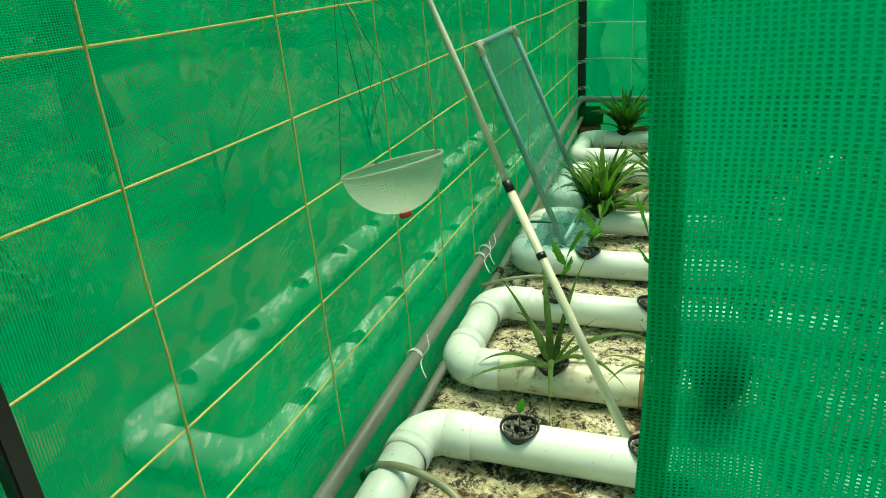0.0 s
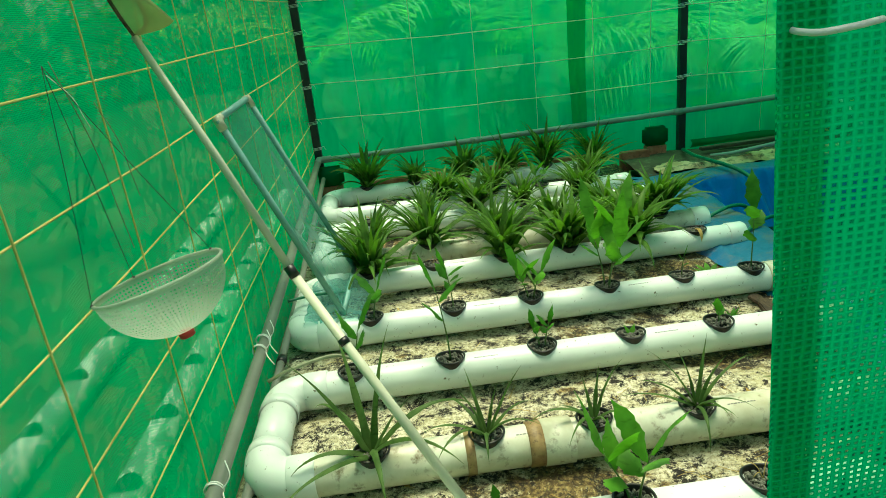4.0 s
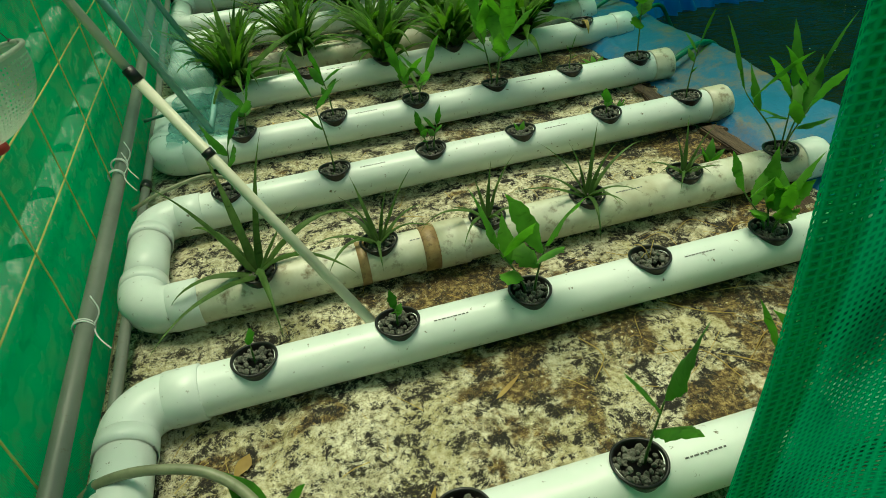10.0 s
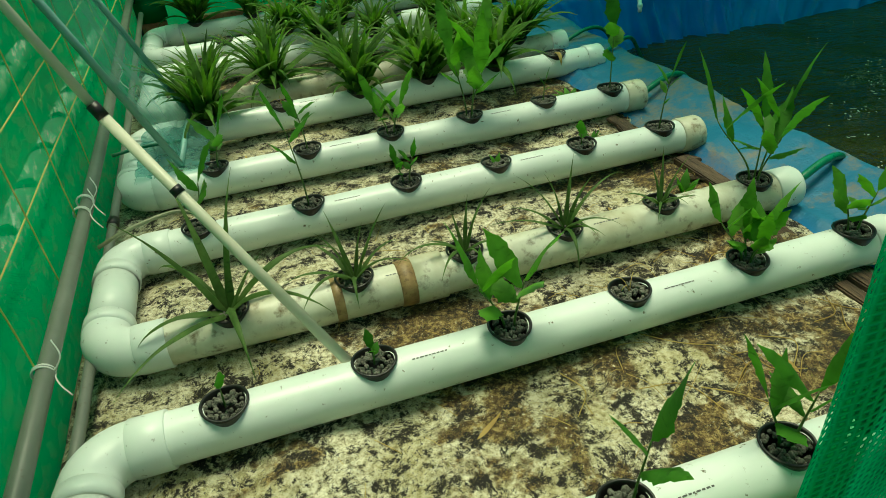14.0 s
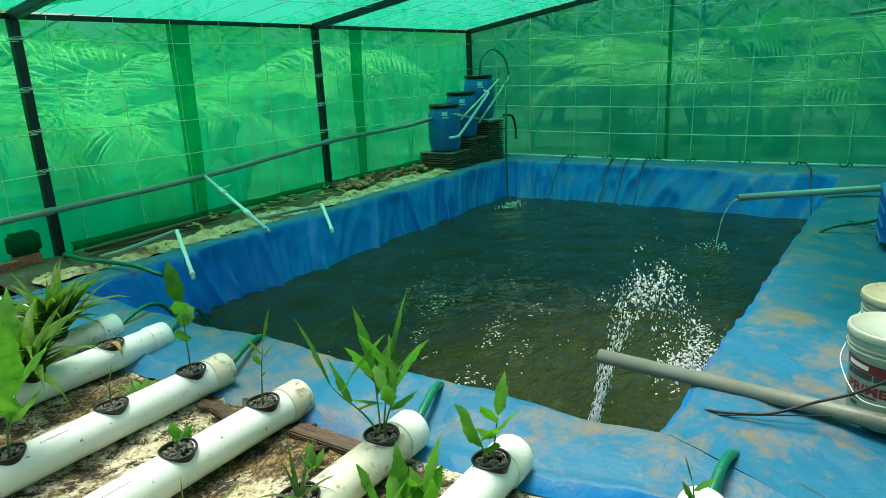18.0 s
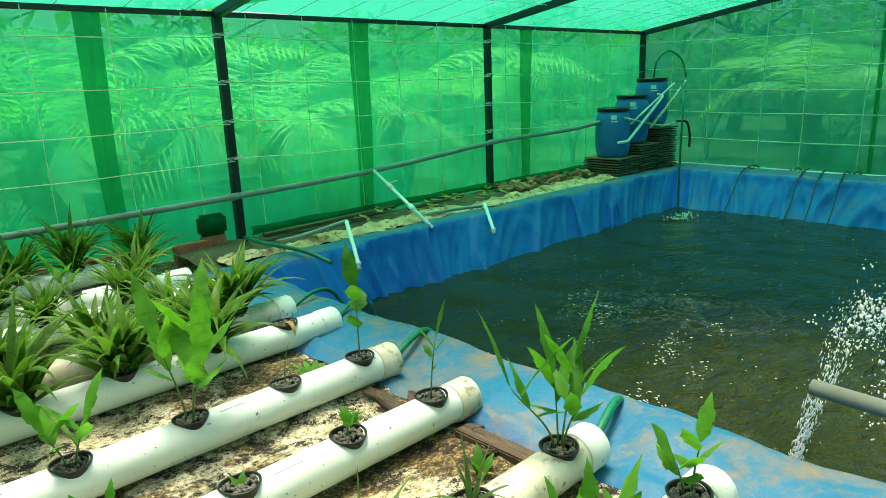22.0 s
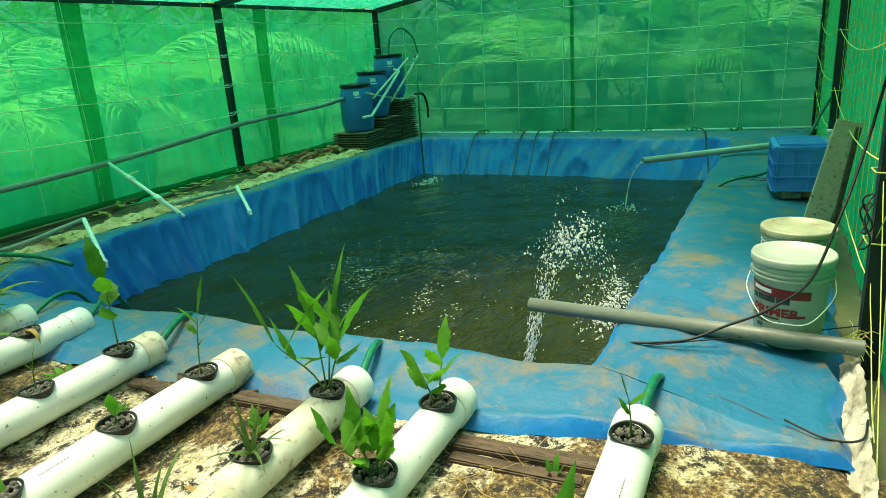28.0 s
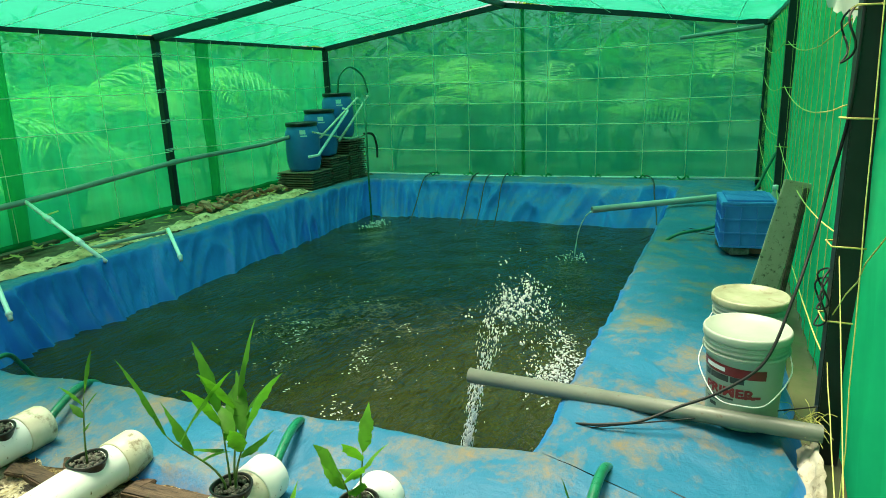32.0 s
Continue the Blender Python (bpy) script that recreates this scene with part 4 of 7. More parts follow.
def blade_plant(ob, rnd, n, height, length, width, young=False):
    """Shoots from the gravel, each a thin stem with broad pointed leaves set alternately along it."""
    mat = LEAF_YOUNG if young else LEAF
    shoots = max(1, round(n / 3))
    for k in range(shoots):
        h = k * 2.4 + rnd.uniform(-0.4, 0.4)
        tall = height * (1.0 - 0.4 * k / shoots) * rnd.uniform(0.9, 1.05)
        lean = rnd.uniform(0.12, 0.42) * (0.4 if k == 0 else 1.0)
        foot = Vector((0.012 * math.cos(h), 0.012 * math.sin(h), R - 0.012))
        top = foot + Vector((math.cos(h) * lean * tall, math.sin(h) * lean * tall, tall * 0.62))
        line = bez(foot, foot + Vector((0, 0, tall * 0.25)), top - Vector((math.cos(h) * lean, math.sin(h) * lean, 0.8)) * tall * 0.2, top, 10)
        bm = bmesh.new()
        tube(bm, line, [0.0032 - 0.0018 * q / 10 for q in range(11)], 6)
        part("stem", bm, STEM, ob, local=True)
        m = 3 if n <= 3 else 4
        for q in range(m):
            t = 1 - 0.7 * q / m
            p = line[int(round(t * 10))]
            head = h + q * math.pi * 0.85 + rnd.uniform(-0.6, 0.6)
            ln = length * (1.15, 1.05, 0.85, 0.6)[q] * rnd.uniform(0.88, 1.1)
            rise = rnd.uniform(2.6, 6) if q == 0 else rnd.uniform(1.1, 2.4) if q < 3 else rnd.uniform(0.4, 1.0)
            bm = bmesh.new()
            leaf(bm, p, head, ln, width * rnd.uniform(0.85, 1.15), rise, rnd.uniform(0.2, 0.75), 14, 0.3, 0.36, rnd.uniform(-0.9, 0.9))
            part("leaf", bm, mat, ob, local=True)


def stem_plant(ob, rnd, height, leaves, length, width, lean=0.1, young=False, heading=0.0):
    """One thin stem with leaves set along it."""
    top = Vector((lean * height * math.cos(heading), lean * height * math.sin(heading), R + height))
    line = bez((0, 0, R - 0.012), (0, 0, R + height * 0.4), top * 0.8 + Vector((0, 0, height * 0.05)), top, 10)
    bm = bmesh.new()
    tube(bm, line, [0.003 - 0.0018 * q / 10 for q in range(11)], 6)
    part("stem", bm, STEM, ob, local=True)
    for k in range(leaves):
        t = 1 - 0.75 * k / max(1, leaves) if leaves > 1 else 1
        p = line[min(10, int(round(t * 10)))]
        ln = length * (1.15 if k == 0 else 0.95 - 0.12 * k) * rnd.uniform(0.9, 1.1)
        bm = bmesh.new()
        leaf(bm, p, heading + k * math.pi * 0.9 + rnd.uniform(-0.4, 0.4), ln, width * rnd.uniform(0.85, 1.1) * (1 if k == 0 else 0.85), rnd.uniform(4.5, 7.0) if k == 0 else rnd.uniform(0.9, 2.4), rnd.uniform(0.15, 0.4) if k == 0 else rnd.uniform(0.4, 1.0), 14, 0.25, 0.36, rnd.uniform(-0.7, 0.7))
        part("leaf", bm, LEAF_YOUNG if young else LEAF, ob, local=True)


def aloe_plant(ob, rnd, n, length, width):
    for k in range(n):
        bm = bmesh.new()
        leaf(bm, (0, 0, R - 0.01), k * 2.4 + rnd.uniform(-0.3, 0.3), length * rnd.uniform(0.75, 1.35), width * 0.8, rnd.uniform(0.4, 1.6) if k % 3 else rnd.uniform(2, 5), rnd.uniform(0.9, 2.6) if k % 3 else rnd.uniform(0.3, 0.9), 12, 0.7, -0.15, rnd.uniform(-0.5, 0.5))
        part("leaf", bm, ALOE, ob, local=True)


def grass_mesh(rnd, n, length, width):
    bm = bmesh.new()
    for k in range(n):
        rr, a = 0.02 * math.sqrt(rnd.random()), rnd.random() * math.tau
        leaf(bm, (rr * math.cos(a), rr * math.sin(a), R - 0.012), rnd.random() * math.tau, length * rnd.uniform(0.55, 1.15), width * rnd.uniform(0.7, 1.2), rnd.uniform(0.5, 5.0), rnd.uniform(0.5, 2.4), 8, 0.5, -0.1, rnd.uniform(-0.8, 0.8))
    for k in range(n // 8):
        a = rnd.random() * math.tau
        leaf(bm, (0, 0, R - 0.012), a, length * rnd.uniform(0.3, 0.55), width * 1.3, rnd.uniform(2, 6), rnd.uniform(0, 0.6), 5, 0.4, -0.2)
    return bm


GRASSES = [shared("foliage", grass_mesh(random.Random(50 + k), n, ln, w), GRASS) for k, (n, ln, w) in enumerate(((64, 0.3, 0.034), (56, 0.33, 0.036), (52, 0.29, 0.042), (68, 0.31, 0.032), (44, 0.25, 0.03)))]
GRASSES.append(shared("foliage", grass_mesh(random.Random(58), 74, 0.29, 0.042), LEAF_STRAP))

TURMERIC = "broad-leaved green seedling in a black net pot of gravel"
ALOES = "spiky pale green rosette drooping over its net pot"
TUFT = "dense dark green strap-leaved tuft in a net pot"
SPROUT = "tiny green sprout in a net pot of gravel"
BARE = "net pot of grey gravel with a dry twig"
rnd = random.Random(11)
PLAN = [
    (0, 0, "sprout"), (0, 1, "blade", 3, 0.25, 0.16, 0.055), (0, 2, "blade", 5, 0.2, 0.14, 0.03), (0, 3, "bare"), (0, 4, "stem", 0.09, 3, 0.07, 0.024),
    (1, 0, "stem", 0.045, 1, 0.055, 0.028), (1, 1, "stem", 0.03, 3, 0.045, 0.024), (1, 2, "blade", 6, 0.2, 0.145, 0.048), (1, 3, "bare"), (1, 4, "blade", 12, 0.16, 0.105, 0.036), (1, 5, "blade", 7, 0.17, 0.095, 0.036),
    (2, 0, "aloe", 10, 0.28, 0.03), (2, 1, "aloe", 10, 0.19, 0.02), (2, 2, "aloe", 8, 0.16, 0.017), (2, 3, "aloe", 11, 0.21, 0.017), (2, 4, "aloe", 9, 0.14, 0.015), (2, 5, "blade", 11, 0.35, 0.18, 0.038),
    (3, 0, "blade", 3, 0.22, 0.13, 0.05), (3, 1, "stem", 0.23, 3, 0.14, 0.062), (3, 2, "blade", 7, 0.13, 0.06, 0.024), (3, 3, "sprout"), (3, 4, "stem", 0.035, 2, 0.06, 0.032), (3, 5, "stem", 0.17, 5, 0.1, 0.022),
    (4, 0, "blade", 4, 0.18, 0.12, 0.05), (4, 1, "stem", 0.15, 5, 0.11, 0.045), (4, 2, "blade", 7, 0.19, 0.12, 0.04), (4, 3, "blade", 9, 0.41, 0.19, 0.052), (4, 4, "stem", 0.07, 3, 0.05, 0.02), (4, 5, "stem", 0.22, 4, 0.13, 0.072),
    (5, 0, "tuft", 1), (5, 1, "bare"), (5, 2, "tuft", 0), (5, 3, "tuft", 5), (5, 4, "tuft", 5), (5, 5, "dry"),
    (6, 0, "tuft", 3), (6, 1, "tuft", 1), (6, 2, "tuft", 0), (6, 3, "tuft", 2), (6, 4, "tuft", 5), (6, 5, "tuft", 5),
    (7, 0, "bare"), (7, 1, "tuft", 4), (7, 2, "tuft", 2), (7, 3, "tuft", 4), (7, 4, "tuft", 4),
    (8, 0, "bare"), (8, 1, "tuft", 5), (8, 2, "tuft", 3), (8, 3, "blade", 6, 0.2, 0.13, 0.035), (8, 4, "tuft", 4),
    (9, 0, "tuft", 0), (9, 1, "tuft", 4), (9, 2, "tuft", 2), (9, 3, "tuft", 3), (9, 4, "tuft", 0), (9, 5, "tuft", 1),
]
for j, i, kind, *q in PLAN:
    label = {"blade": TURMERIC, "stem": TURMERIC, "aloe": ALOES, "tuft": TUFT, "sprout": SPROUT, "bare": BARE, "dry": "net pot with one dry yellow leaf hanging out"}[kind]
    ob = potted(j, i, label, rnd)
    if kind == "blade":
        blade_plant(ob, rnd, *q, young=(j in (1, 4) and q[0] > 5))
    elif kind == "stem":
        stem_plant(ob, rnd, *q, heading=rnd.random() * 6)
    elif kind == "aloe":
        aloe_plant(ob, rnd, *q)
    elif kind == "tuft":
        f = child("foliage", GRASSES[q[0]], ob, "strap leaves")
        f.matrix_basis = Matrix.Rotation(rnd.random() * 6, 4, "Z") @ Matrix.Scale(rnd.uniform(0.85, 1.12), 4)
    elif kind == "sprout":
        for k in range(2):
            bm = bmesh.new()
            leaf(bm, (0, 0, R - 0.01), rnd.random() * 6, 0.04, 0.018, 2.0, 0.6)
            part("leaf", bm, LEAF_YOUNG, ob, local=True)
    elif kind == "dry":
        bm = bmesh.new()
        leaf(bm, (0, 0, R - 0.005), -1.7, 0.13, 0.02, 0.8, 3.0)
        part("leaf", bm, DRY, ob, "dry yellow leaf", local=True)
    else:
        bm = bmesh.new()
        for k in range(3):
            a = rnd.random() * 6
            tube(bm, bez((0, 0, R - 0.01), (0.01 * math.cos(a), 0.01 * math.sin(a), R + 0.02), (0.02 * math.cos(a), 0.02 * math.sin(a), R + 0.03), (0.04 * math.cos(a), 0.04 * math.sin(a), R + 0.02), 5), 0.001, 5)
        part("twig", bm, DRY, ob, local=True)

# plants that grow beside the pipes
for k, (x, y, n, h) in enumerate(((0.11, 0.93, 3, 0.17), (1.56, 2.60, 9, 0.09), (1.45, 2.2, 6, 0.06), (1.52, 1.74, 5, 0.09), (1.6, 0.93, 4, 0.06))):
    ob = thing("weed", (x, y, 0.035), "small green weed growing through the sacking", "weed", "weeds on the floor")
    for q in range(n):
        bm = bmesh.new()
        if k == 1:
            leaf(bm, (0, 0, 0), q * 0.7, 0.09, 0.022, 1.2, 1.3)
        else:
            leaf(bm, (0, 0, 0), q * 2.4, h * rnd.uniform(0.7, 1.2), h * 0.3, rnd.uniform(1.5, 5), 0.7)
        part("leaf", bm, LEAF_YOUNG if k == 1 else LEAF, ob, local=True)

# ---- supply pipes along the nets ----
MAIN = [(-0.228, 0.45, 0.185), (-0.228, 1.4, 0.212), (-0.228, 2.1, 0.225), (-0.228, 2.7, 0.245), (-0.226, 4.45, 0.35), (-0.215, 4.56, 0.355)]
supply = thing("supply_pipe", (-0.23, 2.5, 0.2), "grey plastic water pipe tied along the net walls", "water pipe")
bm = bmesh.new()
tube(bm, MAIN[:-1], 0.0195, 16)
part("pipe", bm, PVC_DARK, supply)
bm = bmesh.new()
tube(bm, [(-0.226, 4.48, 0.352), (-0.226, 4.57, 0.355), (-0.14, 4.575, 0.355)], 0.023, 16)
part("elbow", bm, PVC_GREY, supply)
bm = bmesh.new()
tube(bm, spline([(-0.2, 4.575, 0.352), (0.85, 4.575, 0.362), (2.28, 4.575, 0.391), (3.4, 4.57, 0.43), (4.68, 4.56, 0.525), (5.4, 4.52, 0.55), (5.7, 4.42, 0.575), (5.9, 4.29, 0.62)], 8), 0.0195, 14)
part("pipe", bm, PVC_GREY, supply)
for x in (0.85, 2.28, 4.68):
    bm = bmesh.new()
    tube(bm, [(x - 0.03, 4.57, {0.85: 0.362, 2.28: 0.39, 4.68: 0.523}[x]), (x + 0.03, 4.57, {0.85: 0.363, 2.28: 0.392, 4.68: 0.527}[x])], 0.023, 14)
    part("coupling", bm, PVC_GREY, supply)
thin = thing("return_pipe", (-0.19, 2.5, 0.1), "thin grey plastic pipe beside the sacking", "water pipe")
bm = bmesh.new()
tube(bm, [(-0.195, 0.45, 0.085), (-0.195, 1.4, 0.1), (-0.195, 2.7, 0.14), (-0.195, 4.4, 0.26)], 0.0135, 12)
part("pipe", bm, PVC_DARK, thin)
for y in (0.95, 1.72, 2.2):
    bm = bmesh.new()
    tube(bm, [(-0.195, y - 0.02, 0.09 + (y - 0.95) * 0.026), (-0.195, y + 0.02, 0.091 + (y - 0.95) * 0.026)], 0.018, 12)
    part("coupling", bm, BLACK_PLASTIC, thin)
for y in (1.42, 2.08, 2.15, 3.2):
    z = 0.212 + (y - 1.4) * 0.03
    tie = thing("cord_tie", (-0.23, y, z), "pale cord tied round the grey pipe", "cord", "cord ties")
    bm = bmesh.new()
    for d in (0, 0.007):
        tube(bm, [(-0.232 + 0.022 * math.cos(a), y + d, z + 0.022 * math.sin(a)) for a in (math.tau * k / 14 for k in range(15))], 0.0022, 6)
    tube(bm, spline([(-0.212, y, z), (-0.19, y + 0.01, z + 0.03), (-0.2, y + 0.03, z + 0.06)], 5), 0.0018, 5)
    tube(bm, spline([(-0.212, y, z), (-0.2, y - 0.03, z - 0.01), (-0.18, y - 0.05, z - 0.03)], 5), 0.0018, 5)
    part("cord", bm, ROPE_WHITE, tie)


def hose(name, pts, r, material, label, n=8):
    ob = thing(name, pts[0], label, "hose", "hoses")
    bm = bmesh.new()
    tube(bm, spline(pts, n), r, 12)
    part("hose", bm, material, ob)
    return ob


h = hose("water_hose", [(-0.205, 1.03, 0.14), (-0.16, 1.03, 0.168), (-0.08, 1.02, 0.178), (0.02, 0.99, 0.165), (0.09, 0.93, 0.13), (0.12, 0.84, 0.09), (0.13, 0.7, 0.06), (0.13, 0.5, 0.05)], 0.0095, HOSE_GREY, "grey-green hose from the thin pipe over the bend")
bm = bmesh.new()
tube(bm, [(-0.215, 1.03, 0.12), (-0.17, 1.03, 0.162)], 0.014, 12)
part("connector", bm, HOSE_GREEN, h, "green push-on connector")
h = hose("water_hose", [(-0.205, 2.0, 0.16), (-0.12, 2.02, 0.185), (0.0, 2.06, 0.19), (0.07, 2.06, 0.17)], 0.006, HOSE_GREY, "short brown hose into the grow pipe")
h = hose("water_hose", [(-0.205, 2.55, 0.2), (-0.1, 2.58, 0.2), (0.02, 2.62, 0.18)], 0.006, HOSE_GREEN, "short dark hose by the bend")
for k, (j, dy) in enumerate(((6, 0.1), (5, 0.2), (4, 0.12), (2, 0.1), (0, -0.02))):
    y, xe = ROWS_Y[j], X_END[j]
    hose("drain_hose", [(xe - 0.006, y, ZC - 0.01), (xe + 0.06, y + dy * 0.15, ZC + 0.015), (xe + 0.15, y + dy * 0.4, ZC + 0.03), (xe + 0.24, y + dy * 0.7, ZC + 0.008), (xe + 0.32, y + dy, 0.04), (xe + 0.46, y + dy * 1.1, -0.2)], 0.0125 if j < 5 else 0.009, HOSE_GREEN, "green drain hose from a pipe cap into the pond")
hose("water_hose", [(2.36, 4.6, 0.09), (2.25, 4.4, 0.16), (2.2, 4.1, 0.18), (2.28, 3.8, 0.165), (2.33, 3.6, 0.12)], 0.012, HOSE_GREEN, "green hose over the back bank")

# tape and stains on the mended pipe
coup = thing("pipe_mend", (0.55, ROWS_Y[2], ZC), "brown tape and a broken coupling round the stained pipe", "pipe repair")
for x0, x1, r, m in ((0.378, 0.402, R + 0.002, TAPE), (0.545, 0.585, R + 0.0045, TAPE), (0.585, 0.665, R + 0.0065, PVC_DIRTY)):
    bm = bmesh.new()
    tube(bm, [(x0, ROWS_Y[2], ZC), (x0 + 0.001, ROWS_Y[2], ZC), (x1, ROWS_Y[2], ZC), (x1 + 0.001, ROWS_Y[2], ZC)], [r - 0.003, r, r, r - 0.003], 40)
    part("band", bm, m, coup)

# ---- pole, nets and strainer by the west wall ----
net_pole = thing("hand_net", (0.37, 1.28, 0.15), "long-handled fish net leaning on the net wall", "fishing net")
FOOT, BAND, NECK = Vector((0.368, 1.282, 0.152)), Vector((0.015, 1.593, 0.671)), Vector((-0.228, 1.64, 1.237))
bm = bmesh.new()
tube(bm, [FOOT, BAND], 0.0115, 14)
part("lower_pole", bm, POLE_WHITE, net_pole, "cream plastic pole")
bm = bmesh.new()
tube(bm, [BAND, BAND.lerp(NECK, 0.5) + Vector((0.004, 0, 0)), NECK], [0.0095, 0.009, 0.008], 14)
part("upper_pole", bm, POLE_GREY, net_pole, "greyish upper pole")
for p, q in ((BAND - (BAND - FOOT) * 0.02, BAND + (NECK - BAND) * 0.03), (FOOT.lerp(BAND, 0.69), FOOT.lerp(BAND, 0.715))):
    bm = bmesh.new()
    tube(bm, [p, q], 0.0128, 14)
    part("black_tape", bm, BLACK_PLASTIC, net_pole)
HOOP = [NECK, Vector((-0.23, 1.575, 1.29)), Vector((-0.236, 1.51, 1.375)), Vector((-0.23, 1.58, 1.375)), Vector((-0.22, 1.67, 1.325)), Vector((-0.21, 1.685, 1.265)), NECK]
bm = bmesh.new()
tube(bm, spline(HOOP, 4), 0.004, 8)
hoop = part("hoop", bm, WOOD, net_pole)
bm = bmesh.new()
hp = spline(HOOP, 4)
mid = sum((p for p in hp), Vector()) / len(hp)
sheet(bm, lambda u, v: hp[min(len(hp) - 1, int(round(u * (len(hp) - 1))))].lerp(mid + Vector((0.05, 0.02, -0.03)), v) + Vector((0.04, 0.0, -0.02)) * math.sin(v * 1.57), len(hp) - 1, 6)
part("net_bag", bm, SACK_NET, hoop, "limp olive net bag")

frame_net = thing("frame_net", (0.0, 2.6, 0.2), "rectangular net on a teal pipe frame leaning on the wall", "fishing net")
TL, TR, BL, BR = Vector((-0.232, 2.19, 0.978)), Vector((-0.232, 2.69, 0.987)), Vector((0.022, 2.40, 0.185)), Vector((0.05, 2.86, 0.19))
for a, b in ((TL, BL), (TR, BR), (TL, TR), (BL, BR)):
    bm = bmesh.new()
    tube(bm, [a, b], 0.0115, 14)
    part("frame_bar", bm, TEAL_PVC, frame_net)
for c, d1, d2 in ((TL, TR, BL), (TR, TL, BR)):
    bm = bmesh.new()
    tube(bm, [c + (d1 - c).normalized() * 0.035, c, c + (d2 - c).normalized() * 0.035], 0.0145, 14)
    part("corner_joint", bm, PVC_DIRTY, frame_net)
bm = bmesh.new()
sheet(bm, lambda u, v: TL.lerp(TR, u).lerp(BL.lerp(BR, u), v) + Vector((-0.012, 0, -0.02)) * math.sin(v * 3.1) * math.sin(u * 3.1) + Vector((0.012 * nz(u * 4, v * 8), 0, 0)), 16, 30)
part("net", bm, TEAL_NET, frame_net, "loose teal net")
bm = bmesh.new()
sheet(bm, lambda u, v: Vector((-0.13 + 0.24 * u, 2.36 + 0.42 * v, 0.178 + 0.02 * nz(u * 3, v * 4, 0, 2) + 0.012 * abs(nz(u * 9, v * 12)) - 0.13 * max(0, abs(u - 0.45) - 0.35))), 16, 24)
part("net_tail", bm, TEAL_NET, frame_net, "net heaped over the pipe bend")

strainer = thing("strainer", (-0.133, 1.186, 0.80), "milky white plastic strainer bowl hung on the ropes", "strainer")
ex = Vector((0.176, 0.122, 0.032)).normalized()
ez = Vector((-0.1, 0.16, 1.0))
ez = (ez - ex * ez.dot(ex)).normalized()
sm = Matrix.Translation((-0.133, 1.186, 0.843)) @ Matrix((ex, ez.cross(ex), ez)).transposed().to_4x4()
bm = bmesh.new()
SEG, ROW = 180, 46
vs = [[bm.verts.new(sm @ Vector((0.11 * math.cos(t * 1.45) * math.cos(a), 0.11 * math.cos(t * 1.45) * math.sin(a), -0.104 * math.sin(t * 1.45)))) for a in (math.tau * k / SEG for k in range(SEG))] for t in (q / ROW for q in range(ROW + 1))]
for q in range(ROW):
    for k in range(SEG):
        if 2 < q < ROW - 4 and q % 2 and k % 2:
            continue
        bm.faces.new((vs[q][k], vs[q + 1][k], vs[q + 1][(k + 1) % SEG], vs[q][(k + 1) % SEG]))
bowl = part("bowl", bm, STRAINER, strainer)
bm = bmesh.new()
tube(bm, [sm @ Vector((0.111 * math.cos(a), 0.111 * math.sin(a), 0.0)) for a in (math.tau * k / 40 for k in range(41))], 0.0035, 8)
part("rim", bm, STRAINER, bowl)
bm = bmesh.new()
revolve(bm, [(0.014, -0.104), (0.014, -0.115), (0.011, -0.117)], sm, 16)
part("knob", bm, RED, bowl, "red foot knob")
hook = Vector((WX + 0.022, 1.222, 1.205))
for a in (0.25, 1.75, 3.1):
    bm = bmesh.new()
    p = sm @ Vector((0.111 * math.cos(a), 0.111 * math.sin(a), 0.002))
    tube(bm, spline([p, p.lerp(hook, 0.5) + Vector((0, 0.004, -0.006)), hook], 6), 0.0006, 5)
    part("hanging_string", bm, CABLE, strainer)
    bm = bmesh.new()
    bmesh.ops.create_icosphere(bm, subdivisions=1, radius=0.004, matrix=Matrix.Translation(p))
    part("knot", bm, CABLE, strainer)

for k, (a, b) in enumerate((((-0.232, 1.217, 1.19), (-0.232, 1.32, 1.09)), ((-0.234, 1.24, 1.21), (-0.232, 1.36, 0.85)), ((-0.236, 1.37, 1.13), (-0.234, 1.46, 0.93)))):
    bm = bmesh.new()
    a, b = Vector(a), Vector(b)
    tube(bm, spline([a, a.lerp(b, 0.4) + Vector((0.008, 0.006, 0)), a.lerp(b, 0.75) + Vector((0.006, -0.004, 0)), b], 5), 0.0008, 5)
    tagged(part("loose_string", bm, HOSE_GREY if k else ROPE_WHITE), "thin loose string hanging on the net wall", "string", "loose strings")

# ---- curtain at the door ----
bm = bmesh.new()


def curtain(u, v):
    z = 0.04 + 1.46 * v
    x = 0.417 + 0.6 * u + 0.028 * (1 - v) + 0.003 * math.sin(v * 21)
    y = 0.30 - 0.01 * u + 0.008 * math.sin(u * 16 + 0.6 * nz(u * 3, v * 2)) * min(1, u * 8) + 0.006 * nz(u * 6, v * 5, 2, 1.5)
    return Vector((x, y, z))


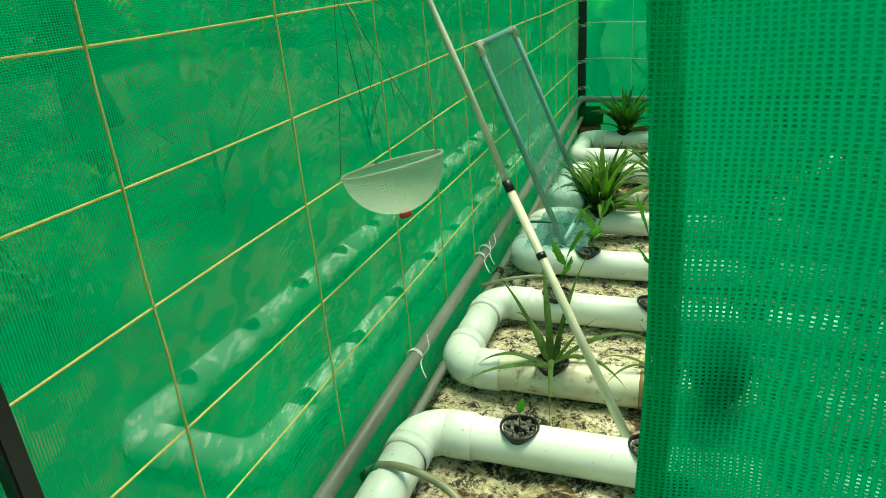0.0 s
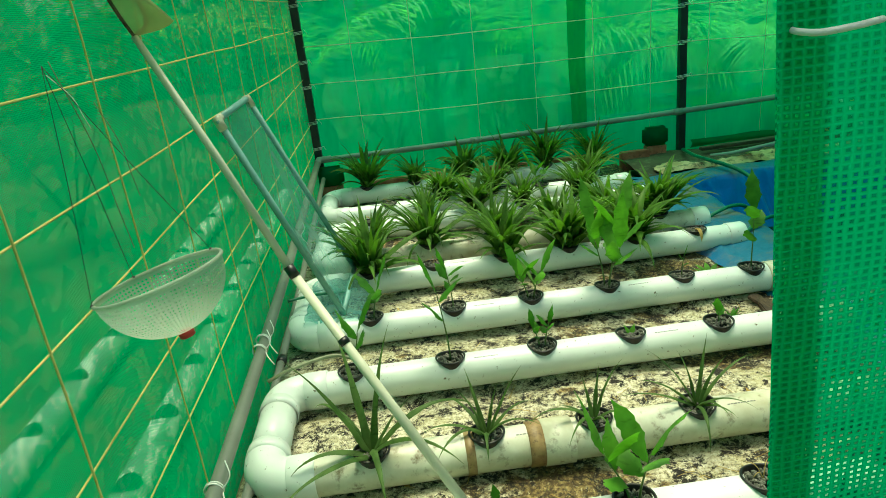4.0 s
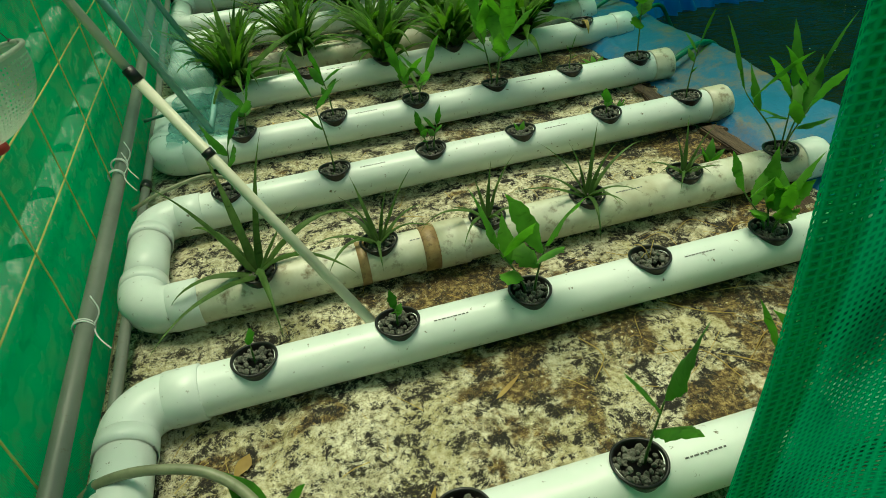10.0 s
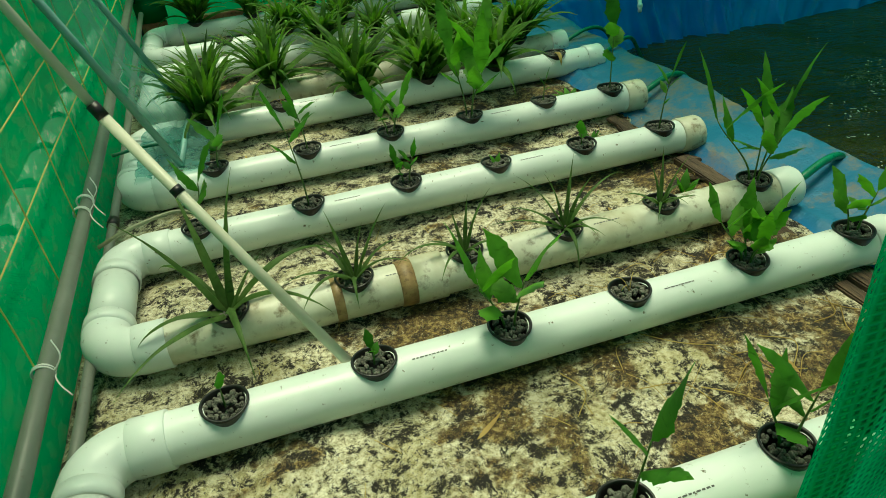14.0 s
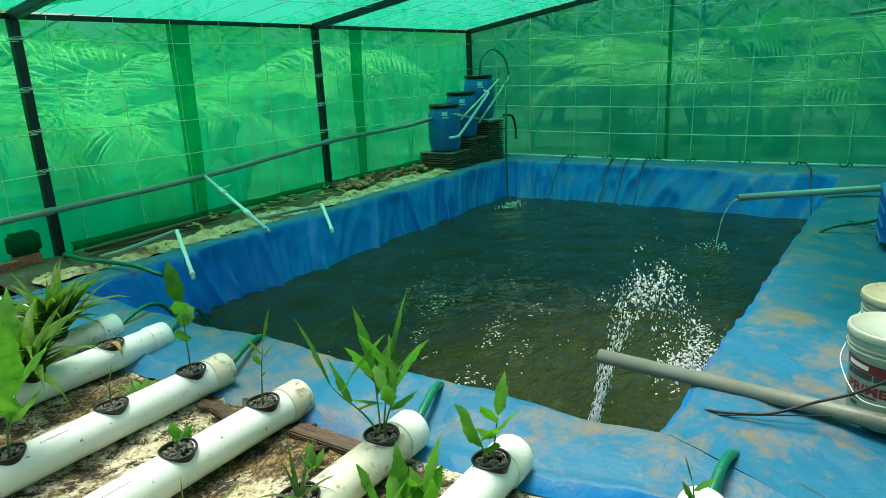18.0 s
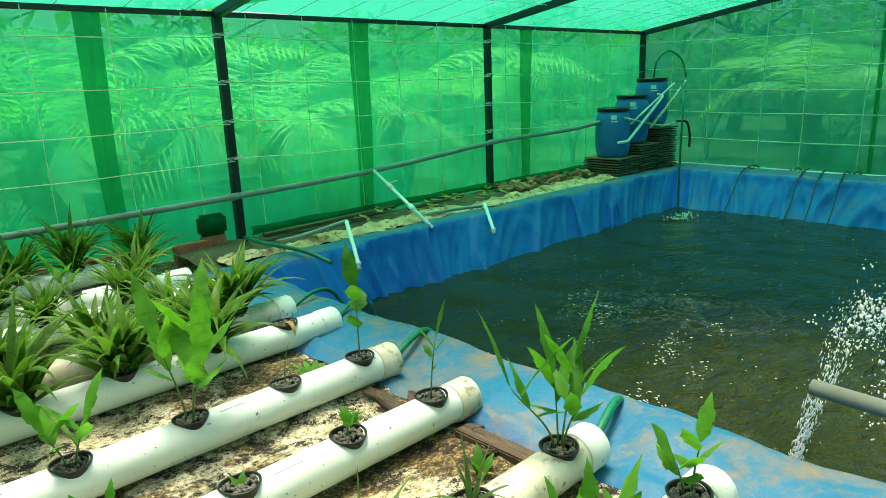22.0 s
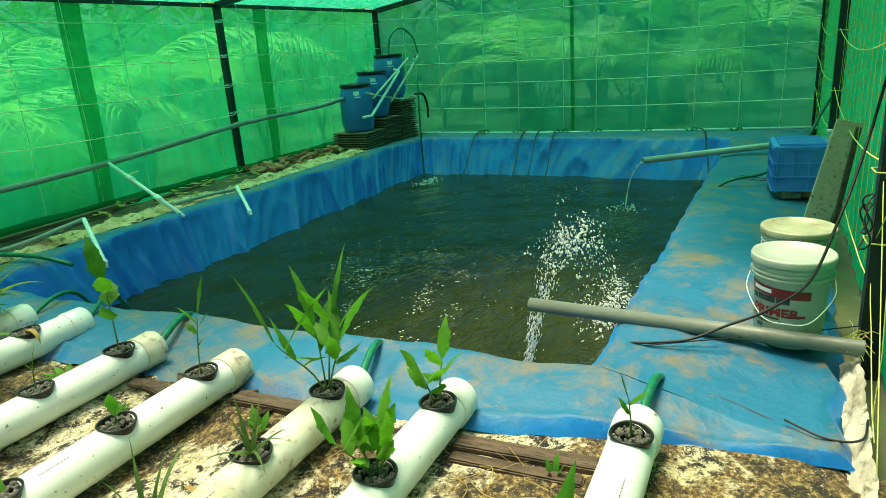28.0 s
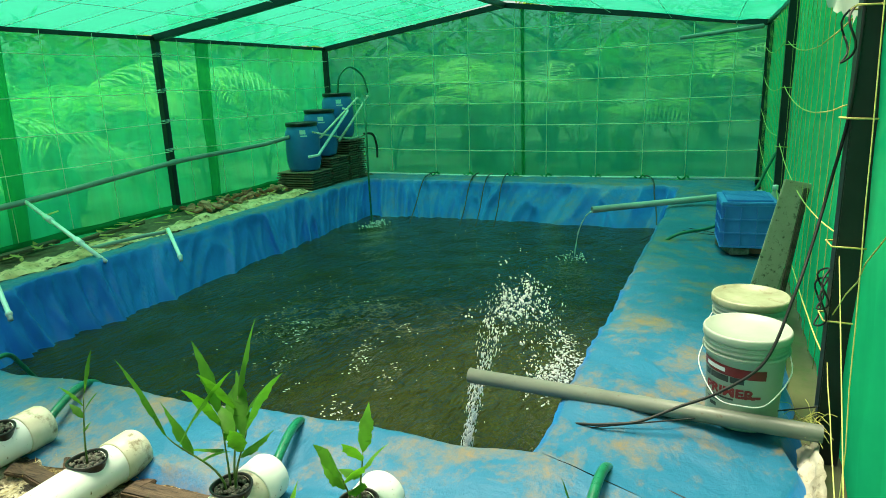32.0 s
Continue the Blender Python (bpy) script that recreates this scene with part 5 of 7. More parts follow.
sheet(bm, curtain, 90, 110)
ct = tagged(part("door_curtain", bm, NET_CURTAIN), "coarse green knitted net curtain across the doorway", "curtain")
bm = bmesh.new()
sheet(bm, lambda u, v: curtain(0.03 * u, v) + Vector((0.0005, 0.004 * math.sin(u * 3.1) + 0.002, 0)), 10, 110)
part("doubled_hem", bm, NET_CURTAIN, ct, "doubled hem along the edge")
for z in (1.206, 0.838):
    tie = thing("cord_tie", (0.42, 0.3, z), "white cord tied round the curtain hem", "cord", "cord ties")
    v = (z - 0.04) / 1.46
    e = curtain(0, v)
    bm = bmesh.new()
    tube(bm, spline([e + Vector((0.003, 0, 0)) + Vector(q) for q in ((0.023, -0.011, 0.0), (0.014, -0.012, -0.001), (0.005, -0.009, -0.002), (0.0015, -0.003, -0.0015), (0.003, 0.004, -0.001))], 5), 0.0011, 8)
    part("cord", bm, ROPE_WHITE, tie)
# dead leaves caught behind the curtain
for x, z, s in ((0.472, 1.035, 1.0), (0.452, 0.92, 0.8)):
    bm = bmesh.new()
    sheet(bm, lambda u, v: Vector((x + (u - 0.5) * 0.036 * s * math.sin(0.15 + v * 2.75) ** 0.7, curtain((x - 0.425) / 0.6, (z - 0.09) / 1.46).y + 0.008, z - 0.028 * s + 0.058 * s * v - 0.058 * s)), 6, 10)
    tube(bm, [(x, 0.315, z - 0.03 * s), (x + 0.003, 0.315, z - 0.008 * s)], 0.0008, 5)
    tagged(part("dead_leaf", bm, BLACK_PLASTIC), "dark dead leaf caught behind the curtain", "dead leaf", "dead leaves")


# ---- back bank ----
# earth shelf between the pond and the back net
bm = bmesh.new()
sheet(bm, lambda u, v: Vector((1.85 + 5.45 * u, 4.05 + 0.6 * v, 0.085 + 0.035 * math.sin(v * 2.6) + 0.02 * nz(u * 9, v * 2, 1, 1.5) + 0.008 * nz(u * 40, v * 6))), 120, 16)
tagged(part("earth_shelf", bm, SOIL), "brown earth shelf behind the pond liner", "earth bank", kind="structure")
for k, (x0, x1) in enumerate(((1.95, 2.75), (2.65, 3.3), (3.2, 3.95), (3.85, 4.45), (4.4, 5.0), (4.95, 5.55), (5.45, 5.85))):
    bm = bmesh.new()
    wd = 0.17 + 0.07 * (k % 3)

    def sack(u, v, k=k, x0=x0, x1=x1, wd=wd):
        x, y = x0 + (x1 - x0) * u, 4.02 + 0.03 * nz(u * 3, k) + (wd + 0.14 * nz(u * 4, k * 3)) * v
        rim = min(1, 6 * u, 6 * (1 - u)) * math.sin(math.pi * min(1, v + 0.08))
        return Vector((x, y, 0.112 + rim * (0.035 + 0.03 * nz(x * 6, y * 9, k)) + 0.012 * nz(x * 22, y * 30, k)))

    sheet(bm, sack, 40, 14)
    tagged(part("sack", bm, SAND_SACK), "flattened yellowish woven sack on the bank", "sack", "sacks on the bank")
for a, b, w in (((2.35, 4.36, 0.16), (3.25, 4.40, 0.165), 0.05), ((2.5, 4.45, 0.14), (3.5, 4.5, 0.15), 0.06), ((3.5, 4.33, 0.15), (4.1, 4.36, 0.16), 0.025)):
    bm = bmesh.new()
    bar(bm, a, b, w, 0.022, 0.004)
    tagged(part("plank", bm, WOOD, smooth=False), "weathered dark plank lying on the bank", "plank", "planks")
# net bottom folded over a rope along the back
bm = bmesh.new()
sheet(bm, lambda u, v: Vector((2.4 + 4.0 * u, 4.63 - 0.03 * math.sin(v * 3.1) - 0.012 * nz(u * 20, v * 2), 0.11 + 0.06 * v + 0.012 * nz(u * 14, 2) + 0.02 * math.sin(u * 40) * (1 - v) * 0.4)), 120, 8)
part("folded_hem", bm, HEM, wall_north, "net folded up at the foot of the wall")
# red clay rubble
rubble = random.Random(5)
for k in range(90):
    t = rubble.random()
    x, y = 4.55 + 1.25 * t, 4.33 + rubble.uniform(-0.09, 0.14)
    s = rubble.uniform(0.025, 0.055)
    bm = bmesh.new()
    box(bm, (s * 1.5, s, s * 0.35), Matrix.Translation((x, y, 0.145 + rubble.uniform(0, 0.035))) @ Euler((rubble.uniform(-0.6, 0.6), rubble.uniform(-0.6, 0.6), rubble.random() * 3)).to_matrix().to_4x4(), 0.004)
    tagged(part("tile_shard", bm, BRICK, smooth=False), "broken red clay tile on the back bank", "tile shard", "broken tiles")
# fallen leaves among the sacks
for k in range(70):
    x, y = rubble.uniform(2.5, 5.7), 4.2 + rubble.uniform(-0.08, 0.3)
    bm = bmesh.new()
    leaf(bm, (x, y, 0.165), rubble.random() * 6, rubble.uniform(0.06, 0.13), rubble.uniform(0.02, 0.045), 0.15, rubble.uniform(-0.2, 0.5), 6, 0.3)
    tagged(part("dry_leaf", bm, DRY), "curled dry brown leaf on the earth bank", "dry leaf", "dry leaves on the bank")
for x, y, sx in ((0.35, 4.60, 0.5), (1.05, 4.585, 0.3), (1.5, 4.57, 0.3), (1.95, 4.52, 0.2)):
    bm = bmesh.new()
    box(bm, (sx, 0.06, 0.13), Matrix.Translation((x, y, 0.10)), 0.005)
    tagged(part("brick", bm, BRICK, smooth=False), "red clay brick standing behind the grow pipes", "brick", "bricks")
for x, y in ((2.13, 4.60), (-0.16, 4.58)):
    blk = thing("corner_bag", (x, y, 0.05), "dark green net bundle on a brick by the post", "net bundle", "net bundles")
    bm = bmesh.new()
    box(bm, (0.17, 0.09, 0.13), Matrix.Translation((x, y, 0.235)), 0.02)
    part("wrapping", bm, HEM, blk)
    bm = bmesh.new()
    box(bm, (0.14, 0.08, 0.12), Matrix.Translation((x, y, 0.11)), 0.006)
    part("block", bm, BRICK, blk, "brick under the bundle", smooth=False)


# white outlet pipes over the back bank
def outlet(pts, valve=False, tail=None, label="white plastic outlet pipe bent over the pond bank"):
    ob = thing("outlet_pipe", pts[0], label, "water pipe", "outlet pipes")
    bm = bmesh.new()
    tube(bm, pts, 0.0125, 12)
    part("pipe", bm, PVC_WHITE_THIN, ob)
    for p in pts[1:-1]:
        bm = bmesh.new()
        bmesh.ops.create_uvsphere(bm, u_segments=14, v_segments=10, radius=0.0175, matrix=Matrix.Translation(p))
        part("elbow", bm, PVC_WHITE_THIN, ob)
    if tail:
        bm = bmesh.new()
        tube(bm, spline(tail, 4), 0.0125, 12)
        part("tail_pipe", bm, PVC_GREY, ob, "dirty grey pipe along the bank")
    if valve:
        a, b = Vector(pts[0]), Vector(pts[-1])
        for t, ln in ((0.3, 0.035), (0.68, 0.03)):
            p = a.lerp(b, t)
            d = (b - a).normalized()
            bm = bmesh.new()
            tube(bm, [p - d * ln, p + d * ln], 0.019, 12)
            made = part("valve_body" if t < 0.5 else "coupling", bm, PVC_WHITE_THIN, ob)
            valve_body = made if t < 0.5 else valve_body
        p = a.lerp(b, 0.3)
        bm = bmesh.new()
        bar(bm, p + Vector((0, 0, 0.025)), p + Vector((0.075, 0.0, 0.035)), 0.014, 0.008, 0.002)
        part("valve_handle", bm, ROPE, valve_body, "yellow lever handle")
    return ob


outlet([(3.38, 4.56, 0.43), (3.262, 3.81, 0.12)], valve=True, label="white outlet pipe with a yellow valve from the grey main")
outlet([(2.70, 3.97, 0.24), (2.575, 3.70, 0.045), (2.565, 3.68, 0.015)], tail=[(2.70, 3.97, 0.24), (2.58, 4.04, 0.205), (2.45, 4.11, 0.17), (2.33, 4.18, 0.15)])
outlet([(3.845, 3.89, 0.185), (3.695, 3.67, 0.05), (3.68, 3.65, 0.025)], tail=[(3.845, 3.91, 0.165), (3.72, 4.0, 0.158), (3.58, 4.06, 0.15), (3.42, 4.1, 0.145)])

# ---- filter drums ----
drum_profile = [(0.128, 0.0), (0.142, 0.008), (0.150, 0.03), (0.158, 0.06), (0.163, 0.10), (0.165, 0.105), (0.165, 0.30), (0.162, 0.36), (0.150, 0.405), (0.140, 0.42), (0.140, 0.428)]
DRUMS = [(6.06, 4.25, 0.287), (6.41, 4.26, 0.392), (6.80, 4.27, 0.545)]
for k, (x, y, z) in enumerate(DRUMS):
    d = thing("filter_drum", (x, y, z), "blue plastic drum with a black lid on stacked tiles", "drum", "filter drums")
    bm = bmesh.new()
    revolve(bm, drum_profile, seg=40)
    drum_body = part("body", bm, BLUE_DRUM, d, local=True)
    bm = bmesh.new()
    revolve(bm, [(0.142, 0.425), (0.152, 0.427), (0.154, 0.455), (0.150, 0.462), (0.13, 0.458), (0.12, 0.45)], seg=40)
    part("lid", bm, BLACK_PLASTIC, d, "black screw lid", local=True)
    bm = bmesh.new()
    revolve(bm, [(0.166, 0.098), (0.168, 0.102), (0.166, 0.106)], seg=40, cap=False)
    part("rib", bm, BLUE_DRUM, drum_body, local=True)
    a0 = radians(215)
    for n, (da, dz, w, hh) in enumerate(((0, 0.375, 0.17, 0.04), (0.05, 0.352, 0.2, 0.012))):
        bm = bmesh.new()
        sheet(bm, lambda u, v: Vector((0.1635 * math.cos(a0 + da + w * (u - 0.5) * 2), 0.1635 * math.sin(a0 + da + w * (u - 0.5) * 2), dz - 0.02 + hh * v)) * 1.0, 6, 1)
        part("mark", bm, PVC_WHITE_THIN, drum_body, "white mark on the drum", local=True)


def tile_stack(x0, x1, y0, y1, z1):
    ob = thing("tile_stack", ((x0 + x1) / 2, (y0 + y1) / 2, 0.1), "stack of dark clay tiles under a drum", "tile stack", "tile stacks")
    z, k = 0.105, 0
    r2 = random.Random(int(x0 * 100))
    me = None
    while z + 0.02 < z1:
        for i in range(2):
            if me is None:
                bm = bmesh.new()
                box(bm, ((x1 - x0) / 2 - 0.006, y1 - y0, 0.0125), Matrix(), 0.002)
                me = shared("tile", bm, TRAY, False)
            t = new("tile", me)
            t.parent = ob
            t.matrix_basis = Matrix.Translation(((i - 0.5) * (x1 - x0) / 2 + r2.uniform(-0.006, 0.006), r2.uniform(-0.012, 0.012), z - 0.1 + 0.0085)) @ Matrix.Rotation(r2.uniform(-0.03, 0.03), 4, "Z")
        z += 0.0235
        k += 1
    return ob


tile_stack(5.86, 6.23, 4.05, 4.45, 0.292)
tile_stack(6.26, 6.59, 4.06, 4.46, 0.397)
tile_stack(6.63, 6.97, 4.06, 4.46, 0.545)
plumb = thing("drum_piping", (6.470, 4.05, 0.5), "grey and white pipes linking the three drums", "water pipe")
for pts, r, m in (
    ([(6.060, 4.05, 0.60), (6.320, 4.05, 0.715), (6.590, 4.05, 0.835), (6.850, 4.05, 0.95)], 0.011, PVC_DIRTY),
    ([(5.870, 4.07, 0.435), (5.990, 4.04, 0.44), (6.610, 4.04, 0.83), (6.610, 4.1, 0.85)], 0.014, PVC_WHITE_THIN),
    ([(6.370, 4.03, 0.54), (6.620, 4.02, 0.7), (6.870, 4.02, 0.86), (7.040, 4.03, 0.965)], 0.013, PVC_DIRTY),
    ([(5.940, 4.05, 0.66), (6.270, 4.05, 0.6), (6.620, 4.04, 0.54), (6.920, 4.04, 0.55)], 0.009, PVC_DIRTY),
):
    bm = bmesh.new()
    tube(bm, pts, r, 12)
    part("pipe", bm, m, plumb)
hose("water_hose", [(6.820, 4.27, 1.0), (6.850, 4.25, 1.18), (6.990, 4.2, 1.27), (7.110, 4.12, 1.18), (7.110, 4.06, 1.0)], 0.010, HOSE_GREEN, "dark green hose arching over the top drum")
hose("water_hose", [(6.920, 4.04, 0.57), (7.050, 4.0, 0.55), (7.090, 3.98, 0.42), (7.050, 3.96, 0.3)], 0.012, CABLE, "black hose bent down from the drum")
hose("water_hose", [(7.020, 4.05, 0.97), (6.720, 3.92, 0.97), (6.270, 3.66, 0.88), (6.090, 3.56, 0.7), (6.060, 3.55, 0.3), (6.060, 3.545, -0.22)], 0.009, HOSE_GREEN, "pale green hose down into the pond corner")

# pipe along the foot of the end net
bm = bmesh.new()
tube(bm, [(EX - 0.07, 4.4, 0.105), (EX - 0.07, 2.5, 0.09), (EX - 0.07, 0.1, 0.115)], 0.012, 10)
tagged(part("foot_pipe", bm, PVC_WHITE_THIN), "pale pipe weighing down the foot of the end net", "water pipe")
for k, y in enumerate((3.34, 2.95, 2.45, 2.1, 1.6, 1.17, 0.77)):
    bm = bmesh.new()
    tube(bm, spline([(EX - 0.07, y - 0.05, 0.1), (EX - 0.09, y - 0.02, 0.13), (EX - 0.09, y + 0.02, 0.09), (EX - 0.08, y + 0.06, 0.12)], 4), 0.008, 7)
    tagged(part("net_knot", bm, STRIP), "green net knotted round the foot pipe", "net knot", "net knots")

for y in (3.2, 2.7, 2.55, 2.38, 1.0):
    bm = bmesh.new()
    tube(bm, spline([(7.15, y + 0.12, 0.13), (6.9, y + 0.06, 0.155), (6.59, y, 0.155), (6.42, y - 0.02, 0.07), (6.2, y - 0.06, -0.06), (6.0, y - 0.08, -0.19)], 6), 0.006, 6)
    tagged(part("cable", bm, CABLE), "black cable hanging over the far bank", "cable", "cables")

# ---- south bank ----
def grey_inlet(name, a, b, r, label, material):
    a, b = Vector(a), Vector(b)
    ob = thing(name, b, label, "water pipe", "inlet pipes")
    d = (b - a).normalized()
    bm = bmesh.new()
    n = 28
    u = d.orthogonal().normalized()
    v = d.cross(u)
    rows = [ring(bm, a + d * s, u, v, q, n) for s, q in (((b - a).length, r), (0.0, r), (0.0, r - 0.004), (0.12, r - 0.004))]
    for p, q in zip(rows, rows[1:]):
        for k in range(n):
            bm.faces.new((p[k], p[(k + 1) % n], q[(k + 1) % n], q[k]))
    part("pipe", bm, material, ob)
    return ob


grey_inlet("inlet_pipe", (2.37, 1.237, 0.15), (2.312, 0.25, 0.147), 0.0235, "thick grey pipe lying across the bank to the pond", PVC_DARK)
grey_inlet("inlet_pipe", (5.19, 1.31, 0.157), (5.86, 0.19, 0.2), 0.023, "pale grey pipe dripping into the far end of the pond", PVC_PALE)


def paint_bucket(x, y, z, turn, marked):
    ob = thing("paint_bucket", (x, y, z), "white plastic paint bucket with lid and wire handle" if not marked else "white paint bucket with a dark red printed band", "bucket", "paint buckets")
    ob.matrix_basis = Matrix.Translation((x, y, z)) @ Matrix.Rotation(turn, 4, "Z") @ Matrix.Diagonal((0.775, 0.775, 0.865, 1))
    bm = bmesh.new()
    prof = [(0.108, 0.0), (0.118, 0.002), (0.121, 0.012), (0.132, 0.235), (0.137, 0.237), (0.137, 0.243), (0.133, 0.245), (0.134, 0.256), (0.139, 0.258), (0.139, 0.264), (0.135, 0.266), (0.136, 0.278), (0.141, 0.28), (0.141, 0.286), (0.137, 0.288)]
    revolve(bm, prof, seg=48)
    body = part("body", bm, BUCKET, ob, local=True)
    bm = bmesh.new()
    revolve(bm, [(0.138, 0.29), (0.146, 0.29), (0.1475, 0.296), (0.1475, 0.312), (0.144, 0.318), (0.138, 0.317), (0.133, 0.309), (0.05, 0.308)], seg=48)
    part("lid", bm, BUCKET if marked else LID_OLD, ob, "" if marked else "stained yellowish lid", local=True)
    for z in (0.243, 0.258, 0.273):
        bm = bmesh.new()
        revolve(bm, [(0.131, z), (0.1405, z + 0.001), (0.1415, z + 0.004), (0.1405, z + 0.007), (0.131, z + 0.008)], seg=48, cap=False)
        part("ring", bm, BUCKET, body, local=True)
    bm = bmesh.new()
    tube(bm, spline([(0.0, 0.141, 0.25), (0.06, 0.148, 0.19), (0.148, 0.08, 0.12), (0.152, 0.0, 0.105), (0.148, -0.08, 0.12), (0.06, -0.148, 0.19), (0.0, -0.141, 0.25)], 6), 0.0022, 6)
    part("handle", bm, ROPE_WHITE, ob, "thin wire handle", local=True)
    for s in (1, -1):
        bm = bmesh.new()
        box(bm, (0.03, 0.012, 0.03), Matrix.Translation((0, s * 0.139, 0.25)), 0.004)
        part("ear", bm, BUCKET, body, local=True)
    if marked:
        def patch(a0, a1, z0, z1, mat, name, slant=0.0, off=0.0012, lab=""):
            bm = bmesh.new()

            def f(u, v):
                zz = 0.028 + z0 + (z1 - z0) * v + slant * u
                rr = 0.121 + (zz - 0.012) / 0.223 * 0.011 + off
                aa = a0 + (a1 - a0) * u
                return Vector((rr * math.cos(aa), rr * math.sin(aa), zz))
            sheet(bm, f, 20, 2)
            part(name, bm, mat, body, lab, local=True)
        patch(-1.3, 0.6, 0.165, 0.197, LABEL_RED, "label_band", -0.012, lab="dark red label band")
        for k, (a0, a1, z) in enumerate(((-1.1, -0.45, 0.173), )):
            patch(a0, a1, z, z + 0.014, PVC_WHITE_THIN, "label_mark", -0.004, 0.0022, "white print on the band")
        for a0, a1 in ((-1.15, -0.95), (-0.91, -0.35), (-0.31, 0.05)):
            patch(a0, a1, 0.138, 0.158, LABEL_DARK, "label_mark", -0.001, 0.0016, "dark print below the band")
        for a0, a1, z, hh in ((-1.15, -0.2, 0.078, 0.006), (0.0, 0.5, 0.09, 0.009), (-1.1, -0.4, 0.062, 0.004), (-0.95, -0.7, 0.04, 0.012)):
            patch(a0, a1, z, z + hh, LABEL_RED if z > 0.08 else LABEL_DARK, "label_mark", 0, 0.0016)
        # the word on the label, bent round the bucket
        cu = bpy.data.curves.new("word", "FONT")
        cu.body, cu.size, cu.extrude = "PRIMER", 0.056, 0.0
        cu.offset = 0.0022
        tmp = bpy.data.objects.new("word", cu)
        scene.collection.objects.link(tmp)
        dg = bpy.context.evaluated_depsgraph_get()
        me = bpy.data.meshes.new_from_object(tmp.evaluated_get(dg))
        bpy.data.objects.remove(tmp)
        for v in me.vertices:
            zz = 0.118 + v.co.y * 0.75
            aa = -1.1 + v.co.x / 0.128
            rr = 0.121 + (zz - 0.012) / 0.223 * 0.011 + 0.0018
            v.co = (rr * math.cos(aa), rr * math.sin(aa), zz)
        me.materials.clear()
        me.materials.append(LABEL_RED)
        w = new("label_word", me)
        w.parent = body
    return ob


paint_bucket(2.43, 0.438, 0.105, radians(175), True)
paint_bucket(2.715, 0.417, 0.11, radians(140), False)


def crate(x, y, z, turn):
    ob = thing("crate", (x, y, z), "blue ribbed plastic crate with a slatted lid on the bank", "crate")
    ob.matrix_basis = Matrix.Translation((x, y, z)) @ Matrix.Rotation(turn, 4, "Z")
    L, W, Hh = 0.32, 0.245, 0.232
    for sx, sy, sz, px, py in ((0.008, W, Hh, -L / 2, 0), (0.008, W, Hh, L / 2, 0), (L, 0.008, Hh, 0, -W / 2), (L, 0.008, Hh, 0, W / 2)):
        bm = bmesh.new()
        box(bm, (sx, sy, sz), Matrix.Translation((px, py, Hh / 2)), 0.002)
        part("side", bm, CRATE_BLUE, ob, smooth=False, local=True)
    for sgn in (-1, 1):
        for k in range(4):
            bm = bmesh.new()
            box(bm, (0.014, 0.007, Hh), Matrix.Translation((sgn * (L / 2 + 0.009), (k - 1.5) / 3 * (W - 0.01), Hh / 2)), 0.0015)
            part("rib", bm, CRATE_BLUE, ob, smooth=False, local=True)
        for z0 in (0.006, 0.08, 0.152, 0.225):
            bm = bmesh.new()
            box(bm, (0.016, W + 0.016, 0.009), Matrix.Translation((sgn * (L / 2 + 0.009), 0, z0)), 0.0015)
            part("rib", bm, CRATE_BLUE, ob, smooth=False, local=True)
            bm = bmesh.new()
            box(bm, (L + 0.03, 0.016, 0.009), Matrix.Translation((0, sgn * (W / 2 + 0.009), z0)), 0.0015)
            part("rib", bm, CRATE_BLUE, ob, smooth=False, local=True)
        for k in range(5):
            bm = bmesh.new()
            box(bm, (0.007, 0.014, Hh), Matrix.Translation(((k - 2) / 4 * (L - 0.01), sgn * (W / 2 + 0.009), Hh / 2)), 0.0015)
            part("rib", bm, CRATE_BLUE, ob, smooth=False, local=True)
    bm = bmesh.new()
    box(bm, (L + 0.035, W + 0.035, 0.016), Matrix.Translation((0, 0, Hh + 0.006)), 0.004)
    part("rim", bm, CRATE_BLUE, ob, smooth=False, local=True)
    for k in range(11):
        bm = bmesh.new()
        box(bm, (0.018, W - 0.02, 0.010), Matrix.Translation(((k - 5) / 10 * (L - 0.04), 0, Hh + 0.020)), 0.002)
        part("lid_slat", bm, CRATE_BLUE, ob, smooth=False, local=True)
    return ob


crate(4.45, 0.358, 0.155, radians(4))
for k, (sx, sy, px, py, rz) in enumerate(((0.26, 0.10, 4.40, 0.42, 0.3), (0.28, 0.09, 4.46, 0.30, -0.1))):
    bm = bmesh.new()
    box(bm, (sx, sy, 0.04), Matrix.Translation((px, py, 0.135)) @ Matrix.Rotation(rz, 4, "Z"), 0.006)
    tagged(part("stone_slab", bm, BRICK if k else GRAVEL, smooth=False), "flat stone under the blue crate", "stone slab", "stone slabs")
bm = bmesh.new()
long, wide = Vector((0.02, -0.10, 0.47)), Vector((-0.25, 1.0, 0.2)).normalized()
wide = (wide - long.normalized() * wide.dot(long.normalized())).normalized()
box(bm, (0.11, long.length, 0.014), Matrix.Translation((3.6, 0.262, 0.378)) @ Matrix((wide, long.normalized(), wide.cross(long.normalized()))).transposed().to_4x4(), 0.003)
tagged(part("board", bm, surface("grey_board", (0.46, 0.42, 0.27), (0.62, 0.57, 0.4), 8, 0.85, 0, (0.08, 0.07, 0.04), 50, 0.55, 0.72, 0.4), smooth=False), "grey-green weathered board leaning on the net", "board")
bm = bmesh.new()
bar(bm, (3.5, 0.25, 0.13), (3.52, 0.19, 0.6), 0.02, 0.02, 0.004)
tagged(part("stick", bm, WOOD, smooth=False), "dark wooden stick leaning beside the board", "stick")
bm = bmesh.new()
